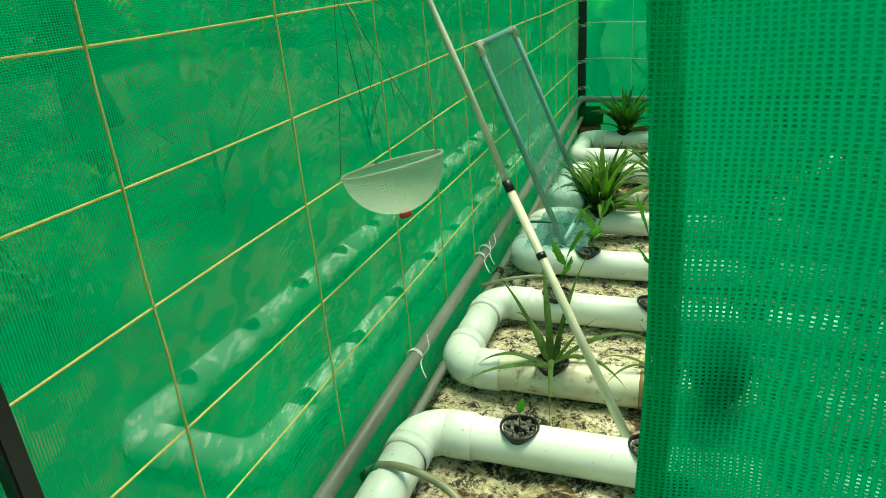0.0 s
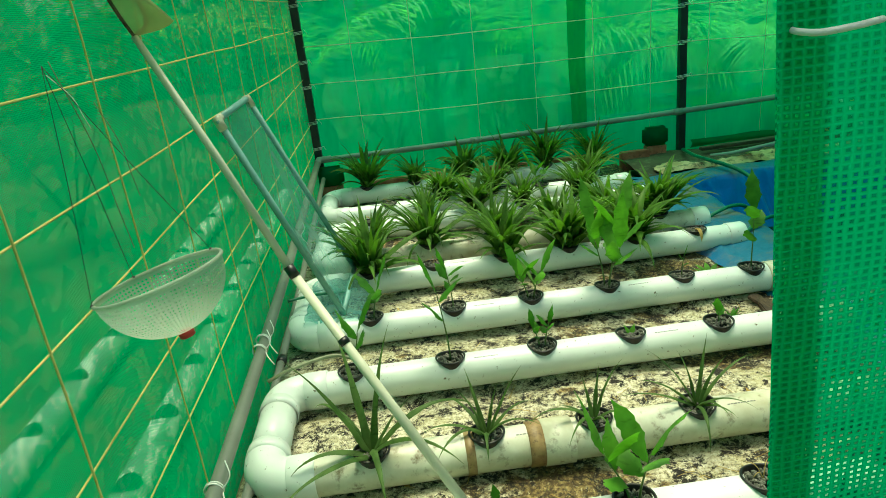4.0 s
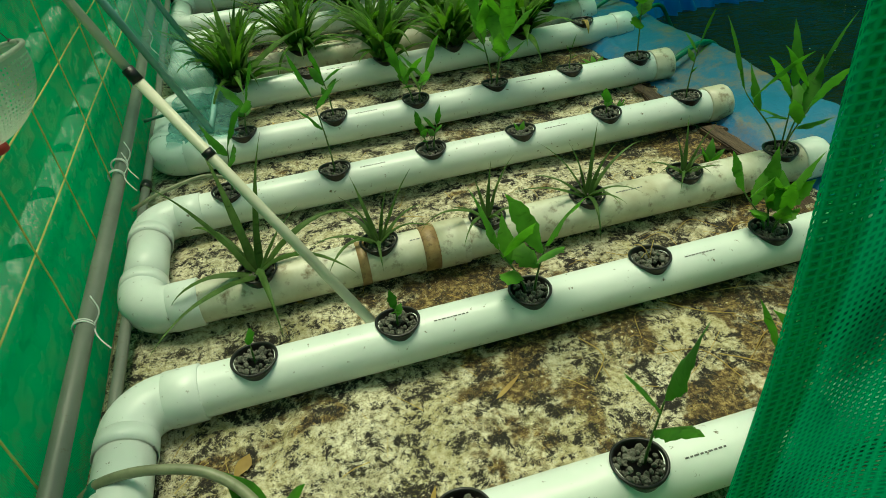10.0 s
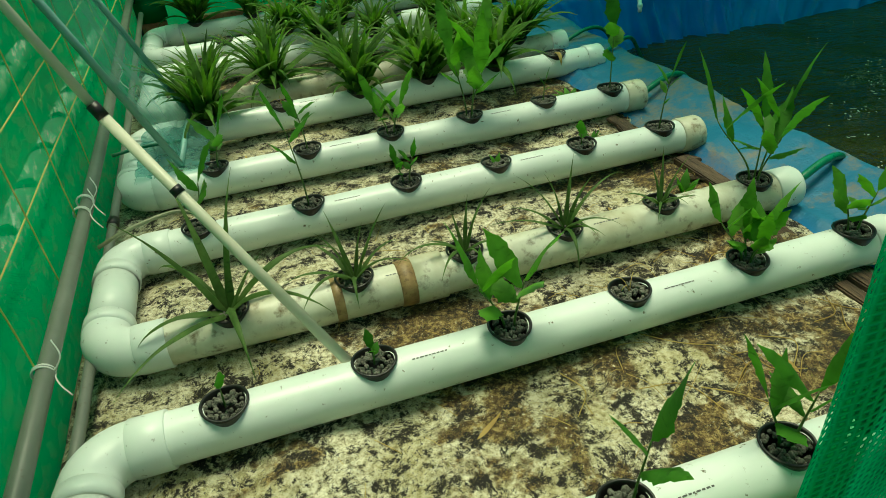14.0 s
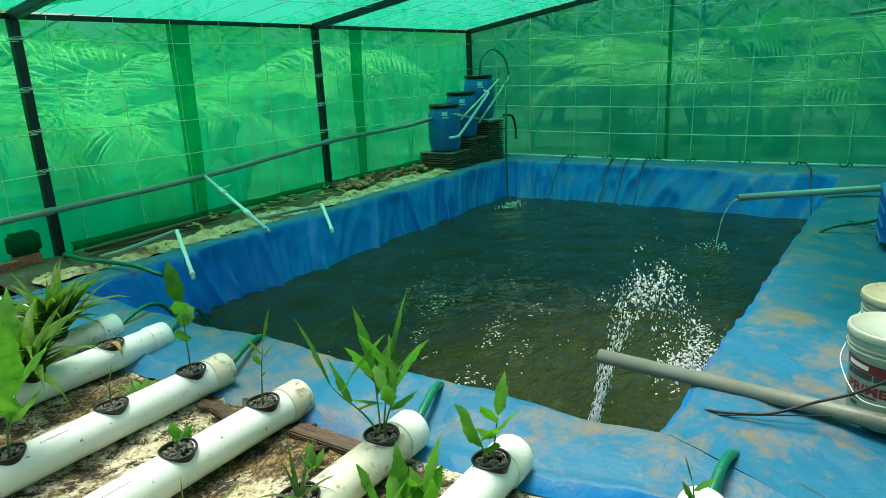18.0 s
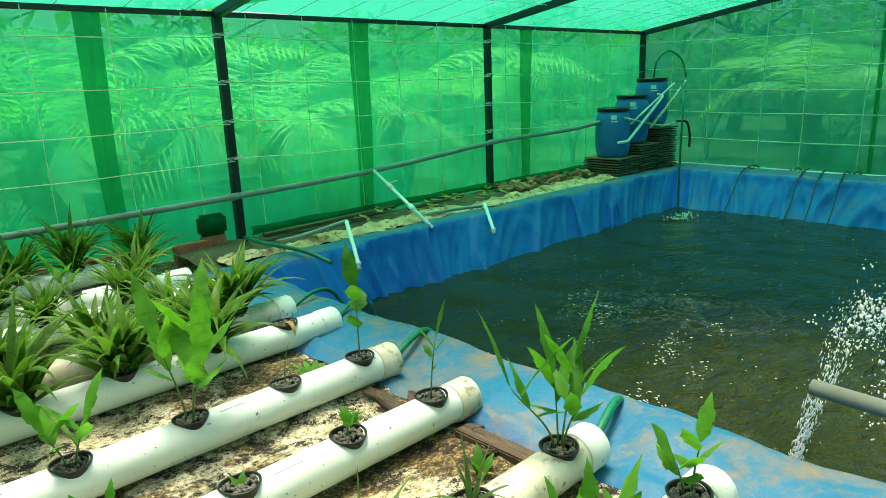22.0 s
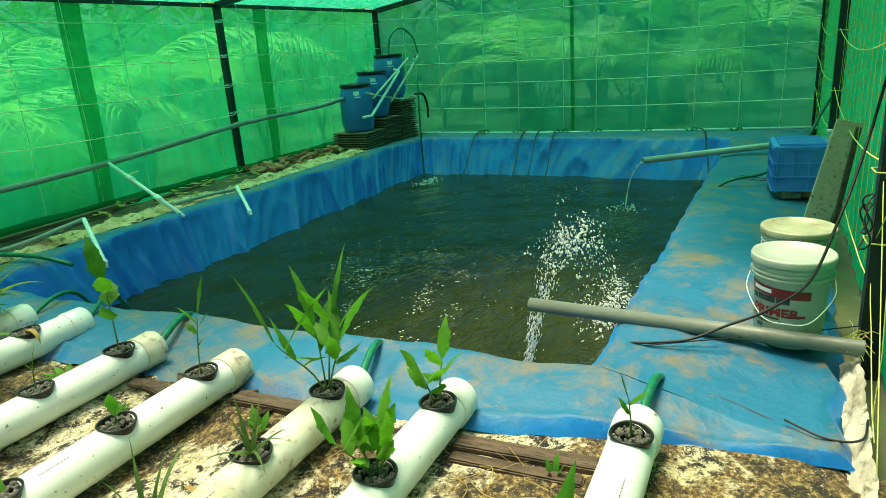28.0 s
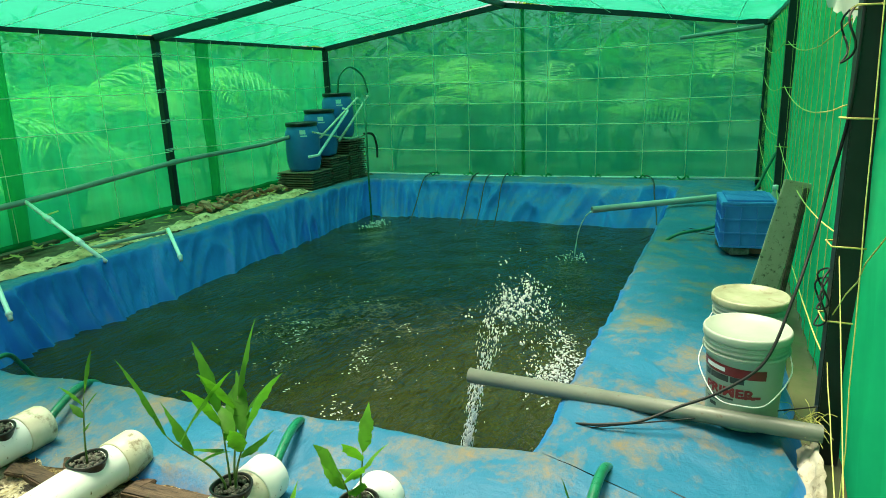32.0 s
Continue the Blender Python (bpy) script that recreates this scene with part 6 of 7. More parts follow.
tube(bm, [(6.4, 0.823, 1.35), (5.9, 0.26, 1.375)], 0.016, 12)
tagged(part("roof_pipe", bm, PVC_GREY), "short grey pipe hung under the eave", "water pipe")


def cable(pts, label="thin black cable lying on the tarpaulin", r=0.0022, material=None, n=8):
    bm = bmesh.new()
    tube(bm, spline(pts, n), r, 6)
    return tagged(part("cable", bm, material or CABLE), label, "cable", "cables")


cable([(2.40, 0.24, 1.5), (2.41, 0.245, 1.25), (2.42, 0.25, 0.98), (2.5, 0.265, 0.77), (2.44, 0.30, 0.62), (2.36, 0.34, 0.50), (2.29, 0.40, 0.34), (2.27, 0.50, 0.25), (2.25, 0.60, 0.20), (2.22, 0.70, 0.155), (2.2, 0.8, 0.14), (2.23, 0.9, 0.1), (2.3, 1.0, -0.05)], "black cable hanging from the eave over the bucket", 0.0045)
cable([(2.44, 0.22, 0.17), (2.36, 0.45, 0.145), (2.24, 0.7, 0.14), (2.2, 0.84, 0.12), (2.24, 0.95, 0.05), (2.28, 1.05, -0.1)])
cable([(2.05, 0.98, 0.09), (2.06, 0.8, 0.1), (2.02, 0.62, 0.095), (1.97, 0.5, 0.085), (1.93, 0.42, 0.075)])
cable([(1.94, 0.45, 0.1), (1.9, 0.36, 0.09), (1.92, 0.29, 0.09), (2.0, 0.27, 0.1)], r=0.003)
cable([(2.22, 1.28, -0.14), (2.3, 1.1, -0.13), (2.4, 0.98, -0.1), (2.46, 0.9, 0.05)], "pale cord slanting into the water", 0.003, ROPE_WHITE)
for k in range(2):
    cable([(5.0 - 0.1 * k, 0.95, 0.0), (4.85 - 0.1 * k, 0.75, 0.13), (4.7 - 0.06 * k, 0.5, 0.14), (4.75, 0.3, 0.15)], "thin black cable over the south bank", 0.0025)
hose("water_hose", [(4.6, 0.95, -0.1), (4.5, 0.74, 0.145), (4.62, 0.5, 0.2), (4.75, 0.32, 0.36), (4.8, 0.25, 0.5), (4.86, 0.2, 0.6)], 0.009, HOSE_GREEN, "pale green hose looped by the crate")
for k, (z, rr) in enumerate(((0.5, 0.05), (0.46, 0.06), (1.14, 0.06))):
    bm = bmesh.new()
    cx = 2.44 + 0.015 * k
    tube(bm, [(cx + rr * math.cos(a), 0.265 + 0.01 * math.sin(3 * a), z + rr * 1.1 * math.sin(a)) for a in (math.tau * q / 24 for q in range(25))], 0.0028, 6)
    tagged(part("cable", bm, CABLE), "loop of black cable tied to the post", "cable", "cables")
bm = bmesh.new()
sheet(bm, lambda u, v: Vector((2.50 + 0.68 * u + 0.02 * nz(v * 3, u), 0.235 - 0.012 * u + 0.015 * nz(u * 5, v * 5), 1.17 + 0.09 * u + 0.03 * nz(u * 12, 1) + (0.33 - 0.09 * u) * v)), 16, 10)
tagged(part("torn_sheet", bm, surface("pale_torn_sheet", (0.5, 0.58, 0.46), (0.66, 0.72, 0.6), 6, 0.6, 0, (0.3, 0.33, 0.25), 30, 0.6, 0.75)), "torn pale plastic sheet stuffed under the eave", "plastic sheet")
straw = random.Random(3)
bm = bmesh.new()
for k in range(40):
    a, p = straw.random() * 6, Vector((2.46 + straw.gauss(0, 0.03) - 0.08, 0.275 + straw.gauss(0, 0.02), 0.12))
    q = p + Vector((0.07 * math.cos(a), 0.05 * math.sin(a), straw.uniform(-0.02, 0.05)))
    tube(bm, spline([p, p.lerp(q, 0.5) + Vector((0, 0, 0.02)), q], 3), 0.0009, 4, False)
tagged(part("frayed_rope", bm, ROPE), "bunch of frayed yellow rope fibres by the post", "rope")
bot = thing("bottle", (4.70, 0.20, 0.15), "pale plastic bottle standing behind the crate", "bottle")
bm = bmesh.new()
revolve(bm, [(0.03, 0.0), (0.034, 0.006), (0.034, 0.19), (0.028, 0.225), (0.013, 0.245), (0.013, 0.262)], seg=20)
part("body", bm, BUCKET, bot, local=True)
bm = bmesh.new()
revolve(bm, [(0.0155, 0.255), (0.0155, 0.28), (0.013, 0.283)], seg=16)
part("cap", bm, PVC_WHITE_THIN, bot, local=True)
# frayed ends of sacking at the foot of the south net
bm = bmesh.new()
sheet(bm, lambda u, v: Vector((1.7 + 0.66 * u, 0.33 - 0.03 * u - 0.05 * v + 0.012 * nz(u * 14, v * 3), 0.03 + 0.05 * v + 0.02 * nz(u * 17, v * 4) + 0.03 * u)), 50, 8)
tagged(part("torn_sacking", bm, SACK_WHITE), "torn white sacking bunched at the foot of the net", "sacking")

# planks at the pipe ends
for a, b, w, hh in (((1.665, 0.84, 0.05), (1.64, 1.20, 0.055), 0.055, 0.03), ((1.60, 0.86, 0.045), (1.585, 1.19, 0.05), 0.04, 0.025), ((1.64, 1.63, 0.06), (1.63, 1.92, 0.06), 0.06, 0.028), ((1.57, 2.05, 0.05), (1.62, 2.30, 0.05), 0.05, 0.025), ((1.62, 1.3, 0.045), (1.62, 1.5, 0.045), 0.06, 0.025)):
    bm = bmesh.new()
    bar(bm, a, b, w, hh, 0.004)
    tagged(part("plank", bm, WOOD_ROUGH, smooth=False), "rough brown plank under the pipe ends", "plank", "planks")
for k in range(5):
    x, y = 1.60 + 0.06 * (k % 2), 1.78 + 0.21 * k * 0.6
    bm = bmesh.new()
    box(bm, (0.07, 0.05, 0.012), Matrix.Translation((x, y, 0.06)) @ Euler((0.4 * (k % 3 - 1), 0.3, k * 1.3)).to_matrix().to_4x4(), 0.003)
    tagged(part("chip", bm, WOOD_ROUGH, smooth=False), "broken wood chip on the sacking", "wood chip", "wood chips")

# litter: dry leaves and straw on the sacking
litter = random.Random(21)
for k in range(16):
    x, y = litter.uniform(-0.05, 1.65), litter.choice((0.98, 1.02, 1.42, 1.75, 2.15, 2.6)) + litter.uniform(-0.1, 0.1)
    bm = bmesh.new()
    leaf(bm, (x, y, 0.05), litter.random() * 6, litter.uniform(0.04, 0.09), litter.uniform(0.012, 0.03), 0.1, litter.uniform(-0.2, 0.4), 6, 0.3)
    tagged(part("dry_leaf", bm, DRY), "curled dry brown leaf on the sacking", "dry leaf", "dry leaves")
bm = bmesh.new()
for k in range(240):
    x, y = litter.uniform(-0.1, 1.7), litter.uniform(0.8, 3.0)
    a = litter.random() * 6
    ln = litter.uniform(0.02, 0.09)
    p = Vector((x, y, 0.05 + litter.uniform(-0.004, 0.012)))
    q = p + Vector((ln * math.cos(a), ln * math.sin(a), litter.uniform(-0.004, 0.008)))
    tube(bm, [p, p.lerp(q, 0.5) + Vector((0.006 * nz(k, 1.3), 0.006 * nz(k, 2.7), 0.004)), q], litter.uniform(0.0004, 0.0009), 4, False)
for k in range(26):
    x, y = litter.choice((1.25, 1.45, 1.1)) + litter.gauss(0, 0.16), litter.choice((1.08, 1.05, 1.42)) + litter.gauss(0, 0.05)
    a, ln = litter.random() * 6, litter.uniform(0.08, 0.2)
    p, mid, q = (Vector((x + ln * f * math.cos(a) + g * math.sin(a), y + ln * f * math.sin(a) - g * math.cos(a), 0.057 + h)) for f, g, h in ((-0.5, 0, 0), (0, litter.uniform(-0.05, 0.05), litter.uniform(0, 0.025)), (0.5, 0, 0.003)))
    tube(bm, spline([p, mid, q], 5), litter.uniform(0.0007, 0.0014), 4, False)
tagged(part("straw", bm, DRY), "dry straw and roots scattered on the sacking", "straw", kind="stuff")

# ---- running water ----
spray = random.Random(33)
ICO = bmesh.new()
bmesh.ops.create_icosphere(ICO, subdivisions=1, radius=1)
ICO_V = [v.co.copy() for v in ICO.verts]
ICO_F = [[v.index for v in f.verts] for f in ICO.faces]
ICO.free()
SRC, PEAK, LAND = Vector((2.52, 1.31, WATER_Z)), Vector((2.64, 1.18, 0.335)), Vector((3.18, 1.095, WATER_Z))
drop_v, drop_f = [], []


def drop(p, s, stretch, direction):
    turn = Vector(direction).to_track_quat("Z", "X").to_matrix()
    n0 = len(drop_v)
    wob = spray.random() * 9
    drop_v.extend([p + turn @ Vector((c.x * s, c.y * s * 0.8, c.z * s * stretch)) * (1 + 0.35 * noise.noise(c * 1.3 + Vector((wob, 0, 0)))) for c in ICO_V])
    drop_f.extend([[n0 + q for q in f] for f in ICO_F])


for k in range(900):        # rising column: a ragged stream that breaks up towards the top
    t = spray.random() ** 1.5
    p = SRC.lerp(PEAK, t)
    p.z = SRC.z + (PEAK.z - SRC.z) * (1 - (1 - t) ** 1.6)
    wob = 0.012 * nz(t * 9, 3.1) + 0.016 * nz(t * 4, 7.7)
    p += Vector((wob + spray.gauss(0, 0.008 + 0.03 * t), wob + spray.gauss(0, 0.007 + 0.032 * t), spray.gauss(0, 0.02)))
    drop(p, spray.uniform(0.0007, 0.0024) * (1.1 - 0.3 * t), spray.uniform(2.0, 6.0) * (1.2 - 0.7 * t), (0.1 + spray.gauss(0, 0.2), -0.2 + spray.gauss(0, 0.2), 1))
for k in range(70):        # clumps of the crest, each a cluster of drops
    c = PEAK + Vector((spray.gauss(0.06, 0.07), spray.gauss(-0.03, 0.06), spray.gauss(-0.05, 0.06)))
    for q in range(spray.randrange(2, 8)):
        drop(c + Vector([spray.gauss(0, 0.011) for _ in range(3)]), spray.choice((0.0012, 0.0018, 0.0026, 0.004, 0.0055)) * spray.uniform(0.7, 1.2), spray.uniform(0.8, 1.9), (spray.gauss(0, 1), spray.gauss(0, 1), 1))
for k in range(430):        # falling veil
    t = spray.random() ** 0.8
    p = PEAK.lerp(LAND, t)
    p.z = PEAK.z + (LAND.z - PEAK.z) * t ** 1.7
    p += Vector((spray.gauss(0, 0.03 + 0.04 * t), spray.gauss(0, 0.03 + 0.03 * t), spray.gauss(0, 0.04)))
    drop(p, spray.uniform(0.0008, 0.003), spray.uniform(1.0, 3.0), (0.25, -0.1, -1))
for k in range(700):        # splash where it lands
    p = LAND + Vector((spray.gauss(-0.04, 0.1), spray.gauss(0, 0.08), abs(spray.gauss(0.0, 0.035))))
    p.z = max(p.z, WATER_Z + 0.001)
    drop(p, spray.uniform(0.001, 0.0045), spray.uniform(0.8, 3.0), (spray.gauss(0, 1), spray.gauss(0, 1), 0.6))
me = bpy.data.meshes.new("fountain_spray")
me.from_pydata(drop_v, [], drop_f)
me.polygons.foreach_set("use_smooth", [True] * len(me.polygons))
me.materials.append(SPRAY)
tagged(new("fountain_spray", me), "white spray of a small fountain in the pond", "water spray", kind="stuff")
bm = bmesh.new()
tube(bm, spline([(5.185, 1.315, 0.145), (5.2, 1.36, 0.1), (5.22, 1.41, -0.02), (5.23, 1.44, WATER_Z)], 6), [0.004 + 0.002 * math.sin(k * 1.7) for k in range(19)], 8)
for k in range(60):
    p = Vector((5.23 + spray.gauss(0, 0.06), 1.45 + spray.gauss(0, 0.07), WATER_Z + abs(spray.gauss(0, 0.012))))
    bmesh.ops.create_icosphere(bm, subdivisions=1, radius=spray.uniform(0.0025, 0.007), matrix=Matrix.Translation(p))
for k in range(60):
    p = Vector((6.0 + spray.gauss(0, 0.1), 3.48 + spray.gauss(0, 0.06), WATER_Z + 0.004))
    bmesh.ops.create_icosphere(bm, subdivisions=1, radius=spray.uniform(0.004, 0.01), matrix=Matrix.Translation(p))
tagged(part("trickle", bm, SPRAY), "thin stream of water falling from the far pipe", "water spray", kind="stuff")
bm = bmesh.new()
for k in range(170):
    x, y = spray.uniform(2.4, 6.0), spray.uniform(1.0, 3.5)
    if nz(x, y, 0, 1.4) < 0.0 and spray.random() < 0.75:
        continue
    bmesh.ops.create_icosphere(bm, subdivisions=1, radius=1, matrix=Matrix.Translation((x, y, WATER_Z + 0.002)) @ Matrix.Diagonal((spray.uniform(0.002, 0.005),) * 2 + (0.0015, 1)))
for pts, wide in ((((2.45, 1.75), (2.75, 1.98), (3.1, 2.05), (3.5, 2.25)), 0.05), (((2.6, 1.62), (2.9, 1.85), (3.3, 1.92), (3.75, 2.15), (4.0, 2.5)), 0.06),
                  (((3.35, 1.1), (3.55, 1.16), (3.75, 1.25)), 0.06), (((2.7, 2.2), (3.0, 2.45), (3.4, 2.6), (3.6, 2.9)), 0.07)):
    run_of = spline([p + (0,) for p in pts], 12)
    for k in range(170):
        t = spray.random() * (len(run_of) - 1.001)
        p = Vector(run_of[int(t)]).lerp(Vector(run_of[int(t) + 1]), t % 1)
        if nz(p.x * 2, p.y * 2, 4, 2.0) < -0.05 + 0.2 * spray.random():
            continue
        x, y = p.x + spray.gauss(0, wide), p.y + spray.gauss(0, wide * 0.6)
        bmesh.ops.create_icosphere(bm, subdivisions=1, radius=1, matrix=Matrix.Translation((x, y, WATER_Z + 0.0015)) @ Matrix.Rotation(spray.random() * 3, 4, "Z") @ Matrix.Diagonal((spray.uniform(0.003, 0.011), spray.uniform(0.002, 0.005), 0.0015, 1)))
tagged(part("bubbles", bm, SPRAY), "scattered bubbles floating on the pond", "bubbles", kind="stuff")

# ---- outside the nets ----
def outside_pipe():
    ob = thing("outdoor_grow_pipe", (-0.75, 2.5, 0.02), "white grow pipe loop lying outside behind the net", "grow pipe", "grow pipes outside")
    for x in (-0.97, -0.545):
        bm = pipe_mesh(1.14, 4.9, 0.0, [1.30 + 0.345 * k for k in range(10)])
        bm.transform(Matrix.Translation((x, 0, -0.055)) @ Matrix.Rotation(radians(90), 4, "Z") @ Matrix.Translation((0, 0, 0)))
        part("pipe", bm, PVC, ob)
    bm = bmesh.new()
    line = [(-0.97, 1.16, ZC - 0.055)] + [(-0.89 - 0.08 * math.cos(a), 1.14 - 0.08 * math.sin(a), ZC - 0.055) for a in (math.pi / 2 * k / 8 for k in range(9))] + [(-0.625 + 0.08 * math.sin(a), 1.06 + 0.08 - 0.08 * math.cos(a), ZC - 0.055) for a in (math.pi / 2 * k / 8 for k in range(9))] + [(-0.545, 1.16, ZC - 0.055)]
    tube(bm, line, R + 0.004, 32)
    part("elbow", bm, PVC, ob)


outside_pipe()


def frond(bm, start, heading, length, rise, droop, width, rnd, n=26):
    """A feathered palm leaf: a bent midrib with narrow leaflets on both sides."""
    p, pitch = Vector(start), math.atan(rise)
    side = Vector((-math.sin(heading), math.cos(heading), 0))
    line = []
    for k in range(n + 1):
        line.append(p.copy())
        d = Vector((math.cos(heading) * math.cos(pitch), math.sin(heading) * math.cos(pitch), math.sin(pitch)))
        p = p + d * length / n
        pitch -= droop / n
        if k > 2:
            t = k / n
            ln = width * math.sin(math.pi * (0.12 + 0.85 * t)) ** 0.7
            for s in (1, -1):
                tip = line[-1] + (side * s * 0.8 + d * 0.6 - Vector((0, 0, 0.25 + 0.3 * rnd.random()))).normalized() * ln
                mid = line[-1].lerp(tip, 0.5) + Vector((0, 0, 0.08 * ln))
                w = d * 0.016 * (1 + length * 0.1)
                a, b, c, e = (bm.verts.new(q) for q in (line[-1] - w * 0.5, line[-1] + w * 0.5, mid + w * 0.7, mid - w * 0.7))
                f = bm.verts.new(tip)
                bm.faces.new((a, b, c, e))
                bm.faces.new((e, c, f))
    tube(bm, line[::2], [0.014 * (1 - 0.8 * k / (n // 2)) for k in range(len(line[::2]))], 5, False)


def palm(x, y, trunk, n, length, seed, leaf_mat=PALM):
    rr = random.Random(seed)
    ob = thing("palm_tree", (x, y, 0), "coconut palm with arching feathered fronds in the garden", "palm tree", "palms in the garden")
    bm = bmesh.new()
    tube(bm, [(x + 0.05 * math.sin(k), y + 0.04 * math.cos(k * 1.3), trunk * k / 8) for k in range(9)], [0.13 - 0.05 * k / 8 for k in range(9)], 12)
    part("trunk", bm, BARK, ob)
    for k in range(n):
        bm = bmesh.new()
        frond(bm, (x, y, trunk - 0.02), k * 2.4 + rr.uniform(-0.2, 0.2), length * rr.uniform(0.8, 1.1), rr.uniform(0.5, 2.2), rr.uniform(1.2, 2.1), length * 0.27, rr)
        # fronds that reach the house press against its nets from outside
        for i, v in enumerate(bm.verts):
            if y > NY and v.co.y < NY + 0.09 and -0.4 < v.co.x < EX + 0.1:
                v.co.y = NY + 0.085 + 0.003 * (i % 4)
            elif x > EX and v.co.x < EX + 0.09 and v.co.y < NY + 0.1:
                v.co.x = EX + 0.085 + 0.003 * (i % 4)
        part("frond", bm, leaf_mat if k % 5 else PALM_PALE, ob)


palm(1.6, 6.3, 0.75, 9, 1.9, 1)
palm(3.3, 5.85, 0.7, 9, 1.7, 2, PALM_PALE)
palm(2.3, 5.8, 0.8, 7, 1.6, 12)
palm(8.6, 1.5, 0.6, 8, 1.5, 13)
palm(8.7, 3.3, 0.75, 8, 1.6, 14, PALM_PALE)
palm(4.9, 6.1, 0.8, 9, 1.8, 3)
palm(-0.4, 6.6, 0.8, 9, 1.9, 4)
palm(6.6, 6.6, 0.8, 9, 1.8, 5, PALM_PALE)
palm(9.4, 2.6, 0.9, 12, 1.5, 6)
palm(9.8, 0.6, 1.0, 12, 1.5, 7)
palm(10.6, 4.2, 1.0, 10, 1.6, 8)
palm(-3.2, 3.2, 1.4, 10, 1.6, 9)
palm(-2.9, 0.6, 1.6, 10, 1.6, 10)


def banana(x, y, seed):
    rr = random.Random(seed)
    ob = thing("banana_plant", (x, y, 0), "banana plant with long ragged leaves behind the net", "banana plant", "banana plants")
    bm = bmesh.new()
    tube(bm, [(x, y, 0), (x + 0.03, y, 0.5), (x + 0.02, y, 1.0)], [0.09, 0.075, 0.05], 10)
    part("trunk", bm, STEM, ob)
    for k in range(7):
        bm = bmesh.new()
        leaf(bm, (x + 0.02, y, 0.9), k * 2.4 + rr.uniform(-0.3, 0.3), rr.uniform(0.9, 1.3), 0.3, rr.uniform(0.9, 2.6), rr.uniform(1.0, 1.9), 12, 0.2, 0.1)
        part("leaf", bm, LEAF_YOUNG, ob)


for k, (x, y) in enumerate(((0.7, 6.4), (6.9, 6.9), (9.6, 1.9))):
    banana(x, y, 70 + k)


def bush(x, y, w, h, n, seed):
    rr = random.Random(seed)
    ob = thing("bush", (x, y, 0), "leafy green garden bush beyond the net", "bush", "bushes in the garden")
    bm = bmesh.new()
    for k in range(6):
        a = k * 1.1
        tube(bm, bez((x, y, 0), (x, y, h * 0.3), (x + 0.3 * w * math.cos(a), y + 0.3 * w * math.sin(a), h * 0.5), (x + 0.42 * w * math.cos(a), y + 0.42 * w * math.sin(a), h * rr.uniform(0.6, 0.9)), 5), [0.014, 0.012, 0.01, 0.008, 0.006, 0.004], 5, False)
    part("branches", bm, BARK, ob)
    bm = bmesh.new()
    for k in range(n):
        a, q, z = rr.random() * math.tau, math.sqrt(rr.random()), rr.uniform(0.05, 1) ** 0.8
        if nz(a, z * 3, seed, 1.3) < -0.25:
            continue
        wz = w * 0.5 * (0.5 + math.sin(z * 2.6) * 0.6)
        leaf(bm, (x + wz * q * math.cos(a), y + wz * q * math.sin(a), h * z), rr.random() * 6.3, rr.uniform(0.06, 0.16), rr.uniform(0.025, 0.05), rr.uniform(-0.6, 1.5), rr.uniform(0.2, 1.2), 3, 0.2)
    part("foliage", bm, BUSH, ob)


BUSHES = [(0.3, 5.5, 0.8, 0.9), (1.2, 5.7, 0.7, 0.7), (2.0, 5.5, 0.6, 0.6), (4.0, 5.6, 0.9, 1.0), (5.2, 5.4, 0.7, 0.8), (6.2, 5.6, 0.9, 1.2), (7.3, 5.6, 1.0, 1.4), (8.4, 4.4, 0.9, 1.3), (8.3, 3.0, 0.7, 0.8), (8.5, 2.0, 0.8, 1.0), (8.4, 0.8, 0.9, 0.9), (8.6, -0.3, 1.0, 1.3), (9.5, 3.6, 1.2, 1.5), (10.0, 1.6, 1.3, 1.5), (-1.9, 1.6, 0.8, 0.7), (-2.1, 3.0, 0.9, 1.0), (-1.8, 4.4, 0.9, 1.1), (-2.2, 0.2, 0.9, 1.2), (3.0, 7.8, 1.6, 1.5), (0.8, 7.8, 1.5, 1.4), (5.4, 7.9, 1.6, 1.6)]
for k, (x, y, w, h) in enumerate(BUSHES):
    bush(x, y, w, h, 420, 200 + k)


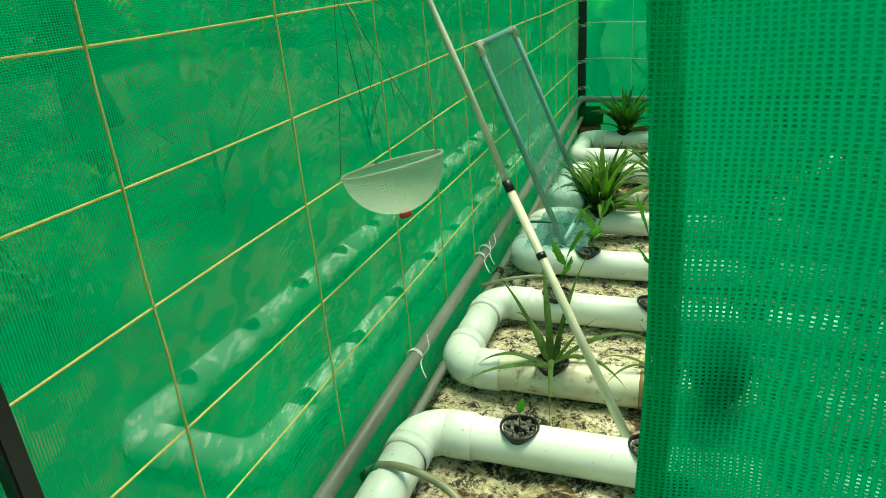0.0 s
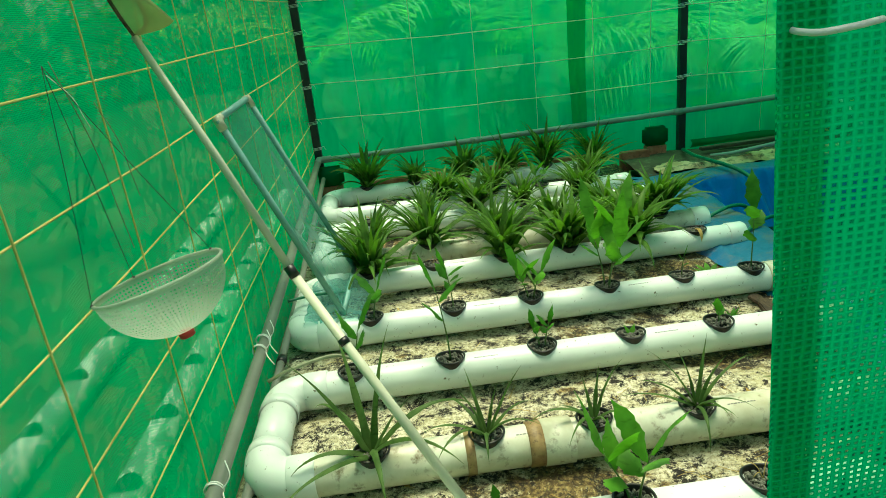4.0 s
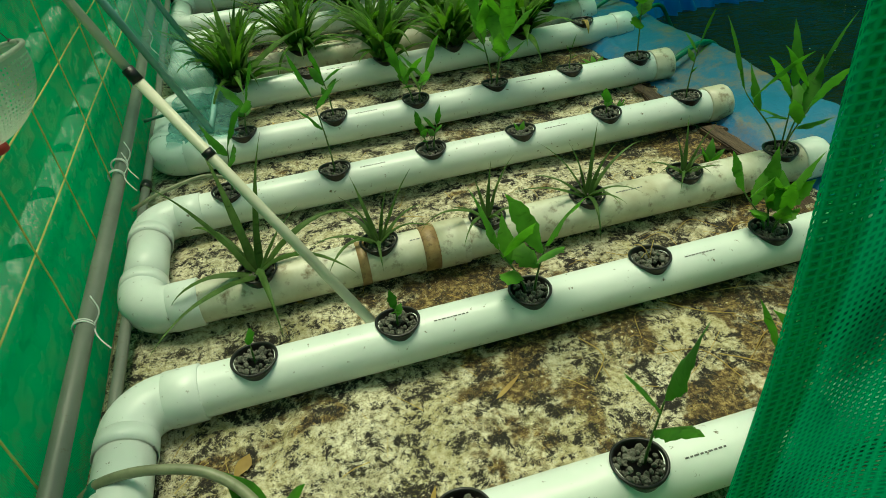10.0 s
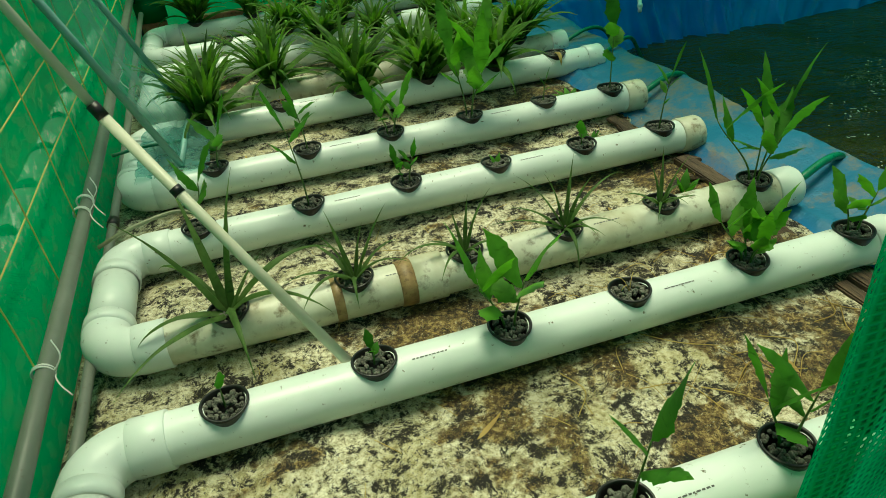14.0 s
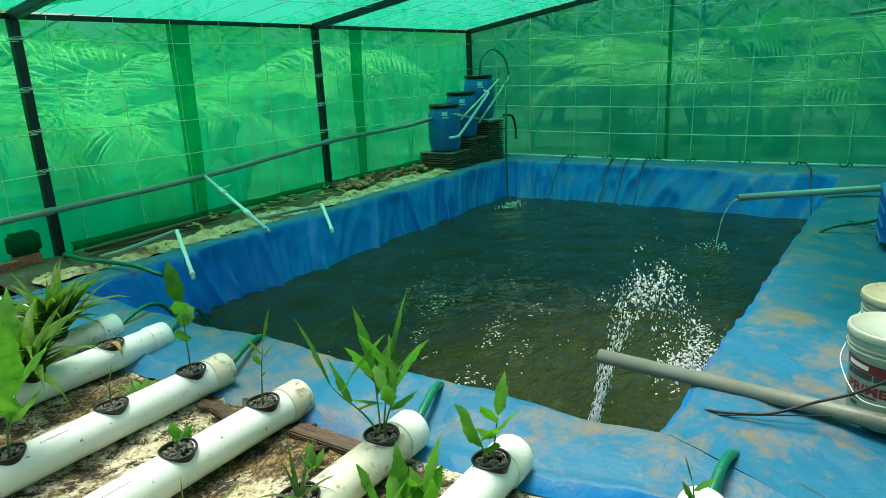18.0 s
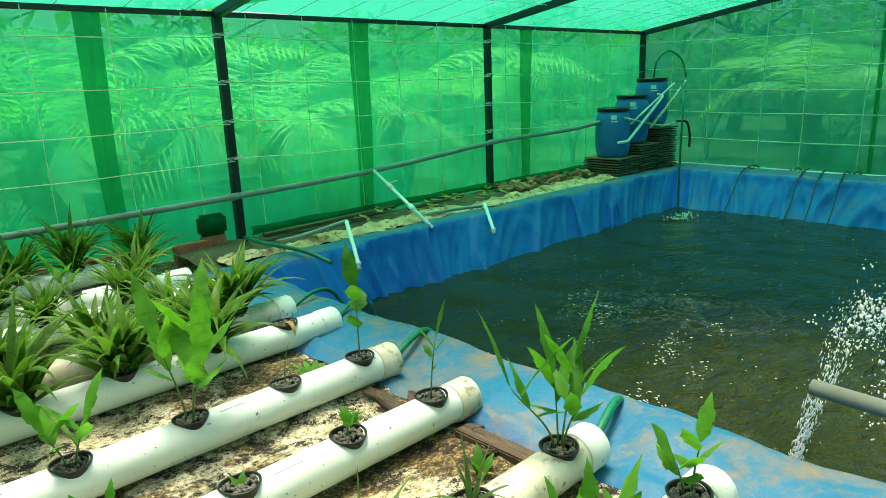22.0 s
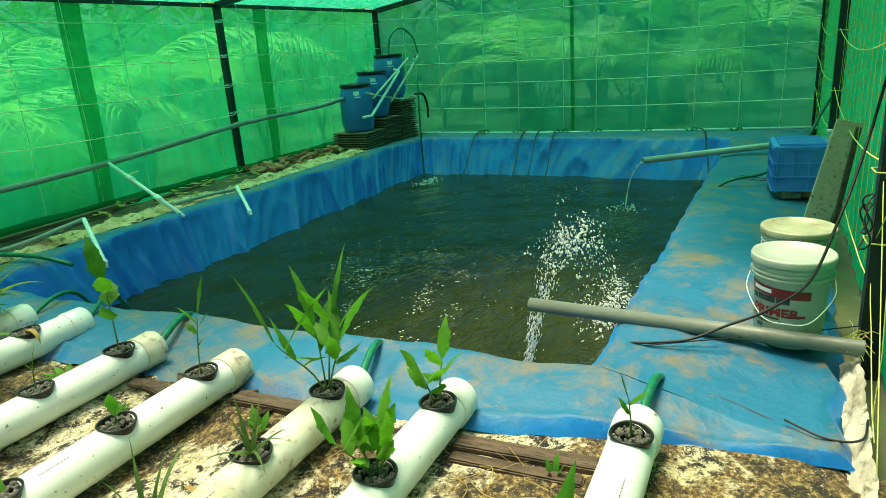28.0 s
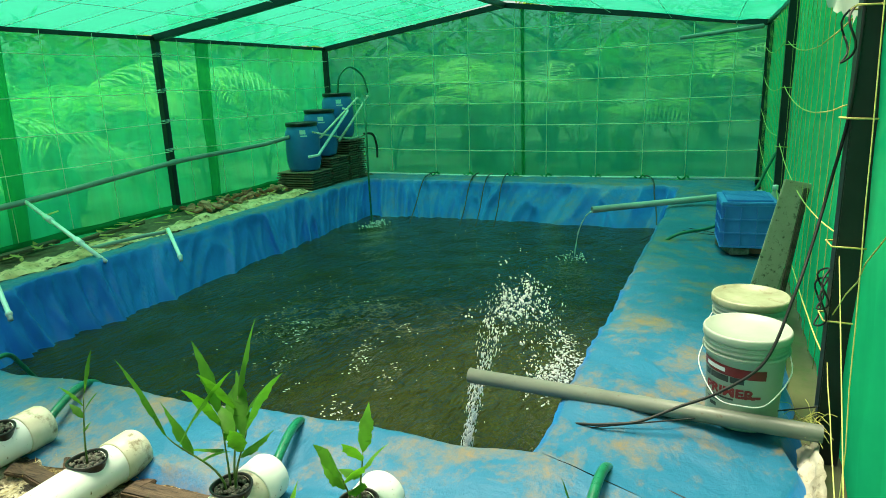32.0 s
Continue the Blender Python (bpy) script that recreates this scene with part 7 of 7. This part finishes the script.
def tree(x, y, h, w, seed):
    rr = random.Random(seed)
    ob = thing("tree", (x, y, 0), "tall leafy tree with a pale trunk beyond the net", "tree", "trees in the garden")
    bm = bmesh.new()
    tube(bm, [(x + 0.06 * math.sin(k + seed), y + 0.06 * math.cos(k * 1.7), h * 0.8 * k / 8) for k in range(9)], [0.12 * (1 - 0.09 * k) for k in range(9)], 10)
    for k in range(7):
        a, z = k * 2.4, h * (0.35 + 0.06 * k)
        tube(bm, bez((x, y, z), (x + 0.2 * w * math.cos(a), y + 0.2 * w * math.sin(a), z + 0.2), (x + 0.35 * w * math.cos(a), y + 0.35 * w * math.sin(a), z + 0.5), (x + 0.5 * w * math.cos(a), y + 0.5 * w * math.sin(a), z + 0.6), 5), [0.05, 0.04, 0.03, 0.022, 0.015, 0.01], 6, False)
    part("trunk", bm, BARK, ob)
    bm = bmesh.new()
    for k in range(900):
        a, q, z = rr.random() * math.tau, rr.random() ** 0.5, rr.random()
        if nz(a * 1.2, z * 4, seed, 1.4) < -0.1:
            continue
        wz = w * 0.6 * math.sin(0.4 + z * 2.5)
        leaf(bm, (x + wz * q * math.cos(a), y + wz * q * math.sin(a), h * (0.3 + 0.75 * z)), rr.random() * 6.3, rr.uniform(0.12, 0.3), rr.uniform(0.06, 0.12), rr.uniform(-0.8, 1.2), rr.uniform(0.2, 1.2), 3, 0.2)
    part("crown", bm, BUSH, ob)


for k, (x, y, h, w) in enumerate(((-1.5, 9.5, 2.0, 2.2), (1.5, 10.5, 2.2, 2.6), (4.2, 9.8, 2.1, 2.4), (6.8, 9.2, 2.0, 2.4), (9.6, 8.0, 2.2, 2.6), (12.0, 5.6, 2.4, 2.6), (11.6, 3.0, 2.3, 2.4), (12.4, 0.6, 2.4, 2.6), (11.4, -1.8, 2.3, 2.4), (-5.6, 2.0, 3, 2.6), (-5.2, 5.2, 3, 2.8), (-4.8, -1.0, 3, 2.5))):
    tree(x, y, h, w, 400 + k)

# far woods closing the view
bm = bmesh.new()
rr = random.Random(77)
for k in range(9000):
    a = rr.random() * math.tau
    d = rr.uniform(15, 22)
    x, y, z = 3 + d * math.cos(a), 2.5 + d * math.sin(a), rr.random() ** 1.2 * (2.6 + 0.8 * nz(math.cos(a) * 4, math.sin(a) * 4))
    leaf(bm, (x, y, z), rr.random() * 6.3, rr.uniform(0.5, 1.1), rr.uniform(0.25, 0.5), rr.uniform(-0.8, 1.2), rr.uniform(0.2, 1.2), 2, 0.2)
tagged(part("far_woods", bm, BUSH), "dense green woods round the garden", "woods", kind="stuff")


# raised beds outside the back net
def bed(x, y, sx, sy, seed):
    ob = thing("raised_bed", (x, y, 0), "low blue-lined bed with small pale plants outside", "raised bed", "raised beds")
    for dx, dy, ax, ay in ((0, sy / 2, sx, 0.04), (0, -sy / 2, sx, 0.04), (sx / 2, 0, 0.04, sy - 0.05), (-sx / 2, 0, 0.04, sy - 0.05)):
        bm = bmesh.new()
        box(bm, (ax, ay, 0.34), Matrix.Translation((x + dx, y + dy, 0.17)), 0.008)
        part("side", bm, TARP, ob, smooth=False)
    bm = bmesh.new()
    box(bm, (sx - 0.05, sy - 0.05, 0.02), Matrix.Translation((x, y, 0.27)), 0)
    part("soil", bm, SOIL, ob, smooth=False)
    rr = random.Random(seed)
    bm = bmesh.new()
    for k in range(260):
        leaf(bm, (x + rr.uniform(-0.45, 0.45) * sx, y + rr.uniform(-0.45, 0.45) * sy, 0.28), rr.random() * 6, rr.uniform(0.05, 0.12), 0.03, rr.uniform(0.4, 2), 0.8, 3)
    part("seedlings", bm, LEAF_YOUNG, ob)


bed(3.3, 5.35, 1.5, 0.8, 1)
bed(2.2, 5.5, 0.8, 0.9, 2)
